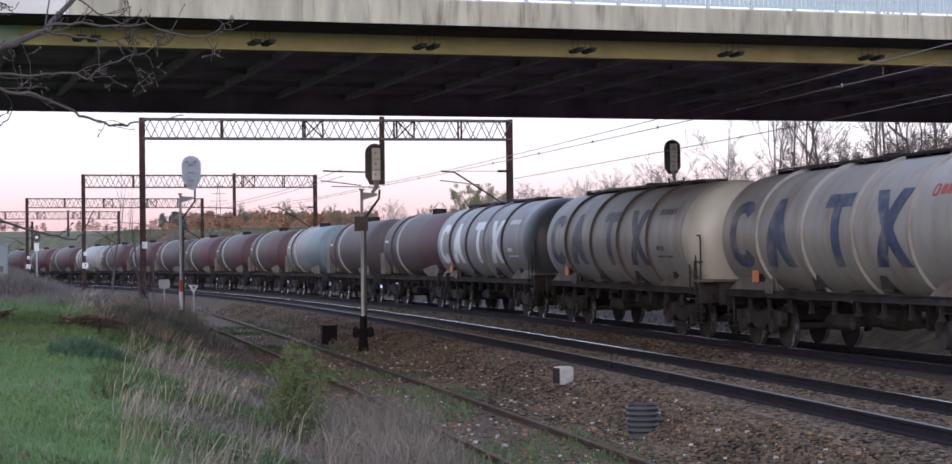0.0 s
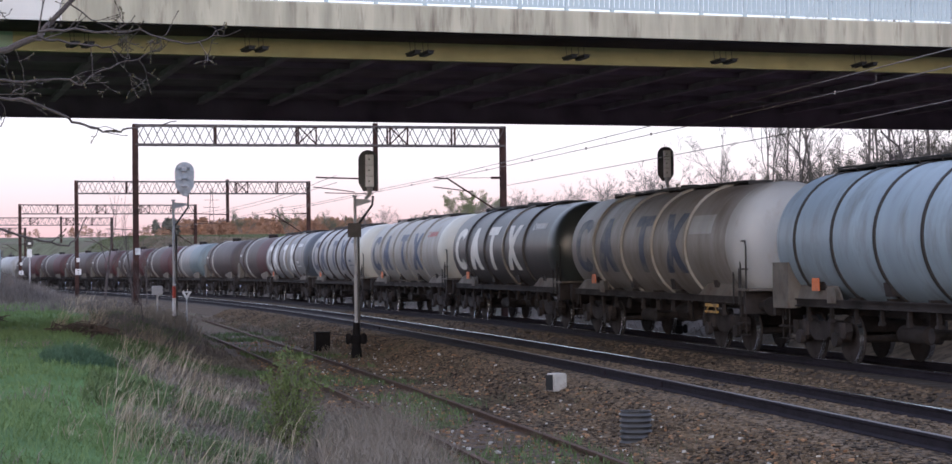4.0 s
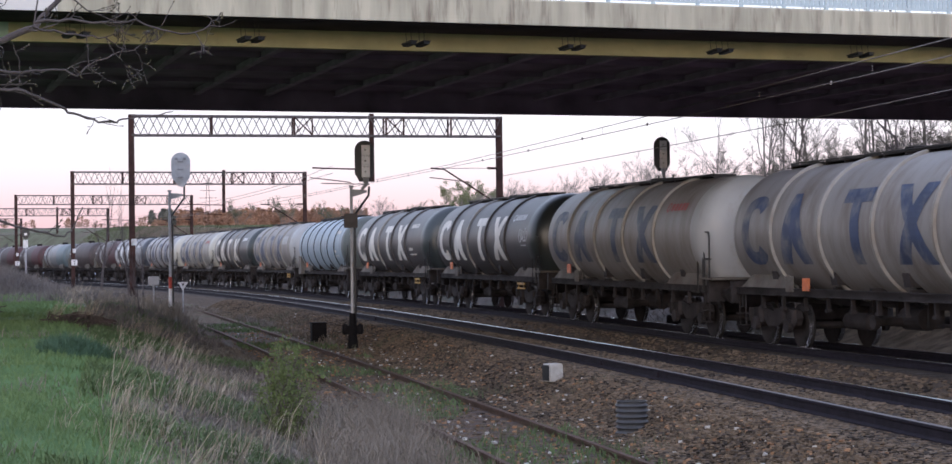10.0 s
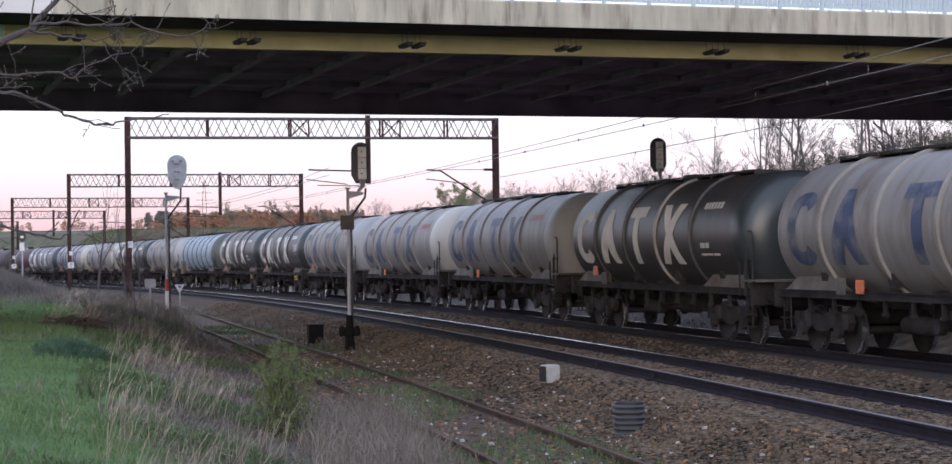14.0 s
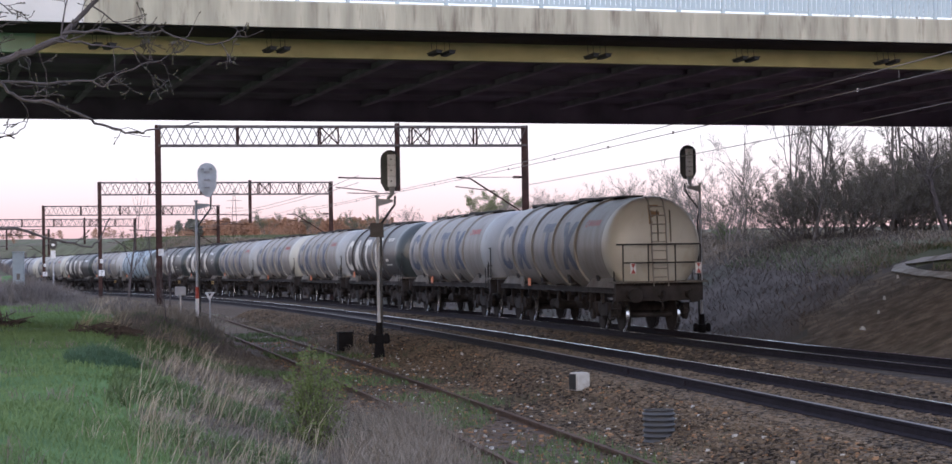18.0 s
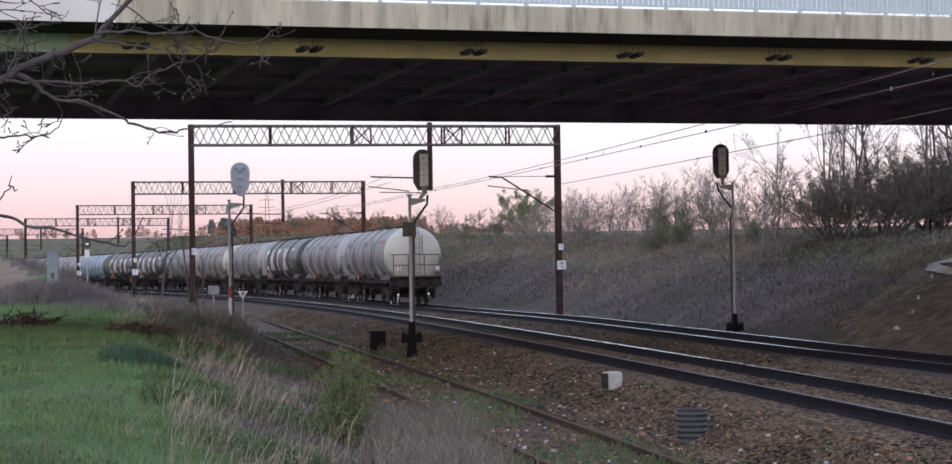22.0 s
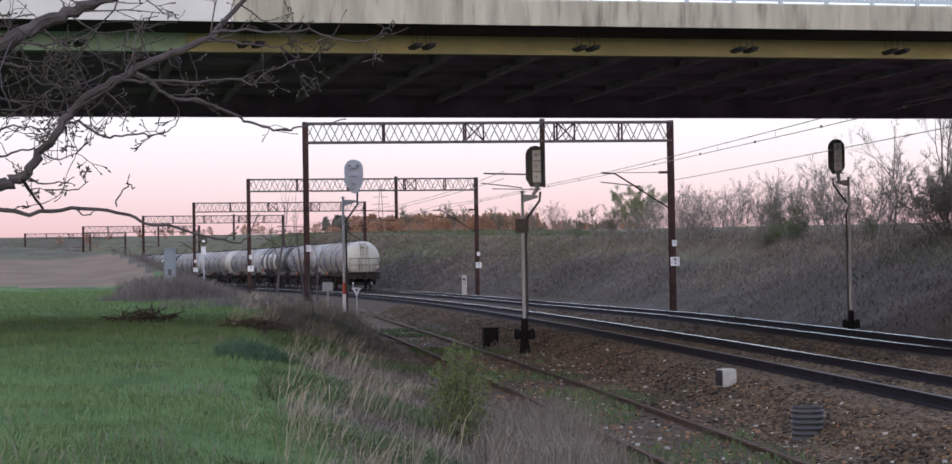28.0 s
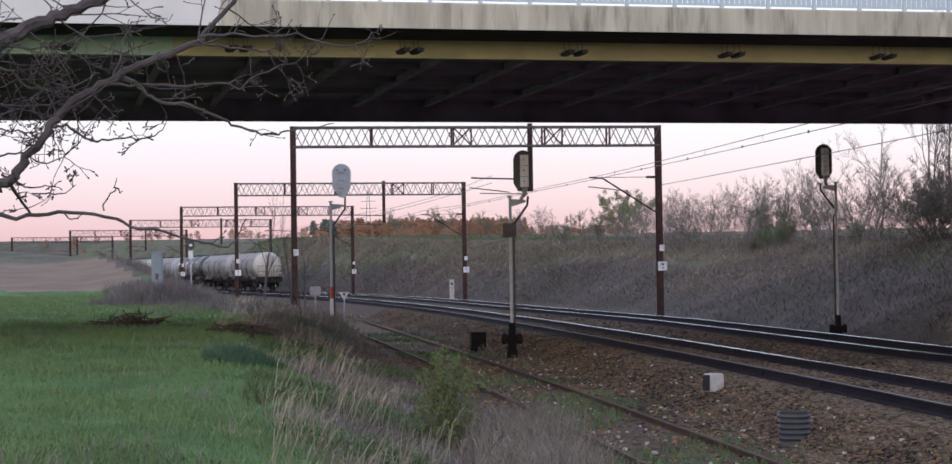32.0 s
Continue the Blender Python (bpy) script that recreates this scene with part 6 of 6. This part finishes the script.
    limb([(-0.1923, 0.1039), (-0.1759, 0.1026), (-0.1562, 0.1024), (-0.1431, 0.1032), (-0.1319, 0.1036), (-0.1215, 0.0999), (-0.1142, 0.106), (-0.1019, 0.1118), (-0.0914, 0.1142), (-0.0788, 0.1197)],
         [0.006, 0.005, 0.0035, 0.002], D, 8, 0.18, (0.3, 0, 0.2))
    limb([(-0.1445, 0.1262), (-0.133, 0.1231), (-0.1166, 0.1212), (-0.1068, 0.1201), (-0.0986, 0.1157), (-0.0954, 0.1133)],
         [0.005, 0.003, 0.002], D, 5, 0.16, (0.3, 0, 0.1))
    limb([(-0.1897, 0.1071), (-0.1863, 0.1189), (-0.1839, 0.1278), (-0.1795, 0.1376), (-0.1723, 0.1382)],
         [0.004, 0.003, 0.0018], D, 2, 0.12, (0.2, 0, 0.2))
    # the tangle of fine twigs nearer the trunk
    limb([(-0.2612, 0.1157), (-0.2546, 0.114), (-0.2448, 0.1112), (-0.235, 0.1022), (-0.2219, 0.1004), (-0.2055, 0.105), (-0.1972, 0.1099)],
         [0.007, 0.005, 0.0025], D, 9, 0.28, (0.2, 0, 0))
    limb([(-0.2614, 0.095), (-0.2548, 0.0943), (-0.2417, 0.0924), (-0.2253, 0.0938), (-0.2121, 0.0969)],
         [0.006, 0.004, 0.0025], D, 8, 0.26, (0.2, 0, 0.1))
    limb([(-0.2614, 0.0888), (-0.2549, 0.0893), (-0.2384, 0.0901), (-0.2221, 0.0872)],
         [0.006, 0.004, 0.0025], D, 8, 0.26, (0.2, 0, 0))
    limb([(-0.2611, 0.1306), (-0.2545, 0.1272), (-0.2414, 0.1243), (-0.2283, 0.1235), (-0.2151, 0.1266), (-0.2052, 0.1324)],
         [0.006, 0.004, 0.002], D, 9, 0.28, (0.2, 0, -0.1))
    limb([(-0.2615, 0.0763), (-0.255, 0.0785), (-0.2418, 0.0803), (-0.232, 0.0775), (-0.2221, 0.079)],
         [0.005, 0.003, 0.002], D, 9, 0.22, (0.2, 0, -0.1))
    limb([(-0.2617, 0.0621), (-0.2551, 0.064), (-0.2469, 0.0678), (-0.237, 0.0661), (-0.2289, 0.0604), (-0.219, 0.0635), (-0.2141, 0.0674)],
         [0.005, 0.003, 0.0018], D, 8, 0.16, (0.2, 0, -0.1))
    limb([(-0.2437, 0.0547), (-0.2405, 0.0497), (-0.2323, 0.0479), (-0.2241, 0.0485), (-0.2185, 0.0517)],
         [0.004, 0.003, 0.0018], D, 5, 0.12, (0.2, 0, 0))
    limb([(-0.246, 0.0504), (-0.2422, 0.0431), (-0.2357, 0.0348)],
         [0.008, 0.006, 0.005], D, 3, 0.12, (0.2, 0, 0))
    limb([(-0.235, 0.0447), (-0.2258, 0.0452), (-0.2166, 0.0444), (-0.211, 0.0493)],
         [0.003, 0.0025, 0.0018], D, 2, 0.08, (0.2, 0, 0.2))
    # the low thin branch and its shoots
    limb([(-0.44, 0.075), (-0.33, 0.042), (-0.268, 0.036), (-0.243, 0.032), (-0.226, 0.0345), (-0.208, 0.0335), (-0.190, 0.031), (-0.176, 0.026), (-0.155, 0.021), (-0.141, 0.0165), (-0.130, 0.0155), (-0.124, 0.019), (-0.119, 0.030)],
         [0.012, 0.008, 0.006, 0.004, 0.002], D, 1, 0.12, (0.2, 0.0, 0.4))
    limb([(-0.143, 0.128), (-0.125, 0.130), (-0.108, 0.128), (-0.090, 0.129), (-0.075, 0.125), (-0.062, 0.122), (-0.052, 0.126), (-0.045, 0.134)], [0.006, 0.004, 0.003, 0.002], D, 6, 0.16, (0.3, 0, 0.2))
    limb([(-0.197, 0.0346), (-0.1937, 0.0424), (-0.189, 0.0476), (-0.1886, 0.0529)], [0.003, 0.0025, 0.0018], D, 0, 0.1)
    limb([(-0.189, 0.0476), (-0.1858, 0.0456)], [0.003, 0.0025, 0.0018], D, 0, 0.1)
    limb([(-0.2193, 0.0356), (-0.2144, 0.0313), (-0.2095, 0.0305), (-0.2072, 0.0334)], [0.003, 0.0025, 0.0018], D, 0, 0.1)
    part("trunk", wood, M_BARK, t, smooth=True)
    part("foliage", buds, M_BUD, t)


build_near_tree()

# ---- small things ----
def at_ground(x, y, turn=0.0, lift=0.0):
    return pose(x, y, gz(x, y) + lift, 0, 0, turn)


def rounded_box(x, y, z, bevel):
    bm = bmesh.new()
    bmesh.ops.create_cube(bm, size=1.0)
    bmesh.ops.scale(bm, vec=(x, y, z), verts=bm.verts)
    bmesh.ops.translate(bm, vec=(0, 0, z / 2), verts=bm.verts)
    bmesh.ops.bevel(bm, geom=bm.edges[:], offset=bevel, segments=2, affect="EDGES")
    g = Geo()
    bm.verts.index_update()
    g.v = [tuple(v.co) for v in bm.verts]
    g.f = [tuple(v.index for v in f.verts) for f in bm.faces]
    g.mi = [0] * len(g.f)
    bm.free()
    return g


M_CONC_BLOCK = mat("pale_concrete", (0.40, 0.385, 0.36), 0.9, vary=0.2, scale=6, dark=(0.2, 0.18, 0.16), dark_at=0.58, dark_scale=4, bump=0.3)
M_RUBBER = mat("grey_corrugated_plastic", (0.046, 0.046, 0.050), 0.6, vary=0.15, scale=5, bump=0.05)
M_PATH = mat("pale_gravel_path", (0.42, 0.385, 0.35), 0.95, vary=0.2, scale=3, dark=(0.2, 0.18, 0.15), dark_scale=1.0, bump=0.5)
M_LITTER = mat("white_plastic", (0.42, 0.41, 0.40), 0.5, vary=0.1, bump=0.0)
M_STICK = mat("brown_sticks", (0.080, 0.062, 0.054), 0.9, vary=0.3, scale=8, bump=0.2)

box = thing("cable_marker", at_ground(4.08, 30.9, 24, 0.20), "small whitish concrete marker block on the ballast", "marker block")
part("block", rounded_box(0.27, 0.25, 0.30, 0.02), M_CONC_BLOCK, box)
part("side_plate", Geo().box(-0.142, -0.11, 0.02, -0.137, 0.11, 0.28), M_BLACK, box, "thin black plate over the left side")
drum = thing("corrugated_pipe", at_ground(4.26, 24.3, 0, 0.0), "short grey corrugated pipe standing in the ballast", "pipe")
g = Geo()
rr, zz = [], []
for i in range(30):
    zz.append(0.42 * i / 29)
    rr.append(0.205 + 0.016 * math.cos(2 * math.pi * i / 5))
outer = [[(q * math.cos(a), q * math.sin(a), z) for a in (2 * math.pi * k / 28 for k in range(28))] for q, z in zip(rr, zz)]
inner = [[(0.185 * math.cos(a), 0.185 * math.sin(a), z) for a in (2 * math.pi * k / 28 for k in range(28))] for z in (0.42, 0.1)]
part("wall", g.sweep(outer + inner), M_RUBBER, drum, smooth=True)
part("soil_fill", Geo().tube([(0, 0, 0.28), (0, 0, 0.30)], 0.186, 20), M_OLDBED, drum)
well = thing("drain_box", at_ground(0.28, 53.4, 8, 0.05), "dark square drain box beside the siding", "drain box")
part("body", rounded_box(0.42, 0.42, 0.50, 0.015), M_CAST, well)
part("lid", rounded_box(0.46, 0.46, 0.05, 0.012), M_CAST, well, m=pose(0, 0, 0.50))
cab = thing("relay_cabinet", at_ground(-15.9, 95.0, 4), "tall narrow grey-blue relay cabinet in dry weeds", "cabinet")
part("body", rounded_box(0.55, 0.45, 2.65, 0.02), M_GREY_BOX, cab)
part("roof", rounded_box(0.62, 0.52, 0.06, 0.015), M_GREY_BOX, cab, m=pose(0, 0, 2.65))
part("door", Geo().box(-0.23, -0.236, 0.25, 0.23, -0.227, 2.45), M_GREY_BOX, cab)
part("notice", Geo().box(-0.08, -0.244, 1.3, 0.09, -0.238, 1.6), M_PLATEGREY, cab)
jb = thing("junction_box", at_ground(-5.1, 62.0, 5, 0.08), "pale grey junction box on a short post", "junction box")
part("post", Geo().box(-0.03, -0.03, -0.1, 0.03, 0.03, 1.0), M_LGREY, jb)
part("body", rounded_box(0.36, 0.22, 0.29, 0.02), M_LGREY, jb, m=pose(0, 0, 0.92))
tri = thing("marker_board", at_ground(-4.2, 63.0, 0), "small white inverted triangle marker on a thin post", "marker board")
part("post", Geo().tube([(0, 0, -0.1), (0, 0, 1.38)], 0.022, 8), M_LGREY, tri)
part("board", Geo().sweep([[(-0.17, y, 1.52), (0.17, y, 1.52), (0.0, y, 1.24)] for y in (-0.04, -0.025)]), M_WHITE, tri)
part("mark", Geo().sweep([[(-0.06, y, 1.48), (0.06, y, 1.48), (0.0, y, 1.38)] for y in (-0.046, -0.041)]), M_BLACK, tri)
hm = thing("distance_post", at_ground(-1.1, 130.0, 10), "pale upright distance slab beside the far track", "distance post")
part("slab", rounded_box(0.34, 0.10, 1.75, 0.02), M_CONC_BLOCK, hm)
part("number_bar", Geo().box(-0.08, -0.056, 1.35, 0.08, -0.051, 1.52), M_BLACK, hm)
fs = thing("signal", at_ground(-24.6, 165.0, -2, 0.0), "small far signal with a black head and white lamp box", "railway signal", "signals")
part("post", Geo().tube([(0, 0, -0.2), (0, 0, 4.4)], 0.07, 8), M_LGREY, fs)
part("backboard", Geo().sweep([[(0.36 * math.cos(a), y, 5.05 + 0.45 * math.sin(a)) for a in (2 * math.pi * k / 14 for k in range(14))] for y in (-0.02, 0.03)]), M_BLACK, fs)
part("lamp_case", Geo().box(-0.20, -0.1, 3.8, 0.20, -0.03, 4.5), M_WHITE, fs)
part("indicator", Geo().box(-0.12, -0.1, 4.9, 0.12, -0.03, 5.1), M_WHITE, fs)


def build_path():
    # a hairpin on the bank: s and o along the line, half width
    mid = [(18, 17.6, 0.5), (30, 17.0, 0.5), (38, 16.6, 0.45), (43, 16.3, 0.35), (45.2, 15.9, 0.28), (45.7, 15.55, 0.26), (45.0, 15.2, 0.25), (43.5, 14.95, 0.2), (41, 14.72, 0.2), (37, 14.5, 0.22), (28, 14.2, 0.3), (18, 14.0, 0.3)]
    pts = [(*spot(s, o), w) for s, o, w in mid]
    rows = []
    for i, (x, y, w) in enumerate(pts):
        a, b = Vector(pts[max(i - 1, 0)][:2]), Vector(pts[min(i + 1, len(pts) - 1)][:2])
        d = (b - a).normalized()
        rows.append([(x + d.y * k * w, y - d.x * k * w) for k in (-1, -0.5, 0, 0.5, 1)])
    fine = []
    for r0, r1 in zip(rows, rows[1:]):
        for k in range(8):
            fine.append([(p[0] + (q[0] - p[0]) * k / 8, p[1] + (q[1] - p[1]) * k / 8) for p, q in zip(r0, r1)])
    fine = [[(x, y, gz(x, y) + 0.07) for x, y in r] for r in fine]
    solid("dirt_path", Geo().sweep(fine, False), M_PATH, "pale gravel path with a hairpin bend on the bank", "path", kind="structure", smooth=True)


build_path()


def build_heap(x, y, size, seed):
    r = random.Random(seed)
    t = thing("brush_heap", at_ground(x, y), "low heap of brown cut sticks on the grass", "brush heap", "brush heaps")
    for k in range(110):
        a, q = r.uniform(0, 2 * math.pi), size * r.random() ** 0.6
        p = Vector((q * math.cos(a), q * math.sin(a) * 0.6, r.uniform(0.02, 0.34) * (1 - q / size * 0.6)))
        d = Vector((r.gauss(0, 1), r.gauss(0, 0.6), r.gauss(0, 0.25))).normalized() * r.uniform(0.2, 0.5) * size
        part("stick", Geo().tube([p - d, p + Vector((0, 0, r.uniform(0, 0.08))), p + d], [0.022, 0.020, 0.010], 4), M_STICK, t)


build_heap(-9.66, 52.7, 0.98, 4)
build_heap(-5.75, 46.9, 0.80, 8)
for i, (x, y, k) in enumerate(((14.9, 51.5, 0.085), (15.7, 52.6, 0.04), (16.3, 54.0, 0.05), (17.5, 56.5, 0.04))):
    r = random.Random(i)
    ring = [[(k * (0.6 + 0.6 * r.random()) * math.cos(a) * c, k * (0.6 + 0.6 * r.random()) * math.sin(a) * c, z + 0.03 * r.random()) for a in (2 * math.pi * q / 7 for q in range(7))] for c, z in ((1.0, 0.0), (0.9, 0.06), (0.4, 0.10))]
    solid("plastic_scrap", Geo().sweep(ring), M_LITTER, "crumpled white plastic scrap on the bank", "litter", "litter on the bank", m=at_ground(x, y, 30 * i, 0.12))


pyl = thing("power_pylon", pose(-95, 1790, gz(-95, 1790)), "faint lattice power pylon far beyond the woods", "pylon")
part("mast", Geo().tube([(-3, 0, 0), (-0.6, 0, 48)], 0.35, 4).tube([(3, 0, 0), (0.6, 0, 48)], 0.35, 4), M_TRUSS, pyl)
for z, w in ((30, 8), (37, 7), (44, 5)):
    part("crossarm", Geo().tube([(-w, 0, z), (w, 0, z)], 0.3, 4), M_TRUSS, pyl)


# ---- ballast stones, sleepers, rail fastenings ----
M_STONE = leaf_mat("ballast_stones", (0.014, 0.011, 0.009), (0.160, 0.119, 0.082), 0.95, single=0.75)
M_DULLWEED = leaf_mat("dull_ballast_weeds", (0.050, 0.052, 0.032), (0.105, 0.105, 0.066))
M_LEAFLITTER = leaf_mat("leaf_litter", (0.11, 0.058, 0.030), (0.30, 0.175, 0.095))


def stones(name, xs, ys, size, lift, label):
    n = len(xs)
    base = np.array([(x, y, z) for x in (-1, 1) for y in (-1, 1) for z in (-0.7, 0.7)], float)
    k = rng.uniform(0.55, 1.25, (n, 8, 3)) * base[None] * (size * rng.uniform(0.5, 1.35, n))[:, None, None] / 2
    a = rng.uniform(0, 2 * np.pi, n)
    c, s = np.cos(a)[:, None], np.sin(a)[:, None]
    X = k[:, :, 0] * c - k[:, :, 1] * s + xs[:, None]
    Y = k[:, :, 0] * s + k[:, :, 1] * c + ys[:, None]
    Z = k[:, :, 2] + lift[:, None]
    g = Geo()
    g.v = np.stack([X, Y, Z], -1).reshape(-1, 3).tolist()
    f = np.array([(0, 1, 3, 2), (4, 6, 7, 5), (0, 4, 5, 1), (2, 3, 7, 6), (0, 2, 6, 4), (1, 5, 7, 3)])
    g.f = (np.arange(n)[:, None, None] * 8 + f[None]).reshape(-1, 4).tolist()
    return solid(name, g, M_STONE, label, "ballast", kind="stuff")


def bed_height(o):
    """Top of the near track's ballast bed over the ground, by offset."""
    return np.interp(o, [-2.6, -1.75, -1.45, 1.45, 1.75, 2.6], [-0.62, -0.24, -0.185, -0.185, -0.24, -0.62])


x, y, s, o = scatter_so(64000, 4, 85, -3.4, -0.8, 1.7)
z = np.maximum(ground_z(x, y), bed_height(o))
stones("ballast_stones", x, y, np.full(len(x), 0.049), z, "loose brown ballast stones beside the near track")
x, y, s, o = scatter_so(16000, 8, 75, 0.9, 4.6, 1.3)
k = o < gap(s) - 1.0
x, y, s, o = x[k], y[k], s[k], o[k]
z = np.maximum(ground_z(x, y), np.maximum(bed_height(o), bed_height(o - gap(s)) + far_z(s)))
stones("middle_stones", x, y, np.full(len(x), 0.06), z, "loose ballast stones between the two tracks")
x, y, s, o = scatter_so(5000, 3, 40, -6.2, -3.6, 1.3)
stones("siding_stones", x, y, np.full(len(x), 0.045), ground_z(x, y), "scattered stones along the siding")

x, y, s, o = scatter_so(15000, 8, 60, -0.66, 0.66, 1.6)
stones("track_stones", x, y, np.full(len(x), 0.045), np.full(len(x), -0.172), "brown ballast stones between the rails")
x, y, s, o = scatter_so(9000, 3, 70, -4.2, -1.3, 1.5)
k = lump(x, y, 0.9, 3.0) + 0.6 * lump(x, y, 2.3, 7.0) > 0.45
x, y, s, o = x[k], y[k], s[k], o[k]
blades("ballast_weeds", x, y, 0.10 + np.maximum(0, bed_height(o) - ground_z(x, y)) + rng.uniform(0, 0.10, len(x)), 0.006 + 0.00025 * np.hypot(x, y), 0.6, M_DULLWEED, "thin dull weeds on the ballast shoulder")
x, y, s, o = scatter_so(2600, 3, 55, -5.6, -1.5, 1.5)
litter = stones("leaf_litter", x, y, rng.uniform(0.02, 0.05, len(x)), np.maximum(ground_z(x, y), bed_height(o)) + 0.015, "fallen orange-brown leaves on the ballast")
litter.data.materials[0] = M_LEAFLITTER
sleeper_me = Geo().sweep([[(-0.12, y, -0.30), (0.12, y, -0.30), (0.10, y, z), (-0.10, y, z)] for y, z in ((-1.28, -0.175), (-0.5, -0.168), (0, -0.185), (0.5, -0.168), (1.28, -0.175))]).mesh("sleeper", M_SLEEPER)
wood_me = Geo().box(-0.12, -1.25, -0.26, 0.12, 1.25, -0.125).mesh("sleeper", M_STICK)
for i in range(130):
    part("sleeper", sleeper_me, None, near_track, m=on_line(6 + 0.62 * i))
for i in range(130):
    sx = 6 + 0.62 * i
    fx, fy = far_spot(sx)
    part("sleeper", sleeper_me, None, far_track, m=pose(fx, fy, float(far_z(sx)), 0, 0, turn_at(sx)))
for i in range(90):
    part("sleeper", wood_me, None, old_siding, m=on_line(2 + 0.66 * i, 0, SIDE_Z + 0.03, SIDING))
joint_me = Geo().box(-0.14, -0.05, -0.13, 0.14, 0.05, -0.04).mesh("fishplate", M_RAILSIDE)
for s in (17.0, 20.5, 47.0):
    part("fishplate", joint_me, None, near_track, m=on_line(s, -0.7525))
x, y, s, o = scatter_so(520, 4, 60, -4.9, -1.6, 1.4)
z = np.maximum(ground_z(x, y), bed_height(o)) + 0.02
pale = stones("pale_stones", x, y, rng.uniform(0.02, 0.05, len(x)), z, "pale stone chips among the ballast")
pale.data.materials[0] = M_CONC_BLOCK

# ---- what moves: the train rolls away along the far track ----
def travelled(t):
    return float(np.polyval([6.98746e-06, -0.000493243, 0.0103144, -0.0624991, 10.2679, 0.0], t))


def motions():
    for ob, s0 in WAGONS:
        rows = []
        for t in np.arange(0, 32.01, 2.0):
            s = s0 + travelled(t)
            a, b = Vector((*far_spot(s + 4.8), float(far_z(s + 4.8)))), Vector((*far_spot(s - 4.8), float(far_z(s - 4.8))))
            d = a - b
            rows.append((float(t), Matrix.Translation((a + b) / 2) @ pose(0, 0, 0, 0, -math.degrees(math.atan2(d.z, math.hypot(d.x, d.y))), math.degrees(math.atan2(d.y, d.x)))))
        walk(ob, rows)
    times = np.arange(0, 32.01, 1 / 15)
    for ob, ax in WHEELS:
        walk(ob, [(float(t), pose(ax, 0, 0.46, 0, math.degrees(travelled(t) / 0.458) % 360, 0)) for t in times])


motions()
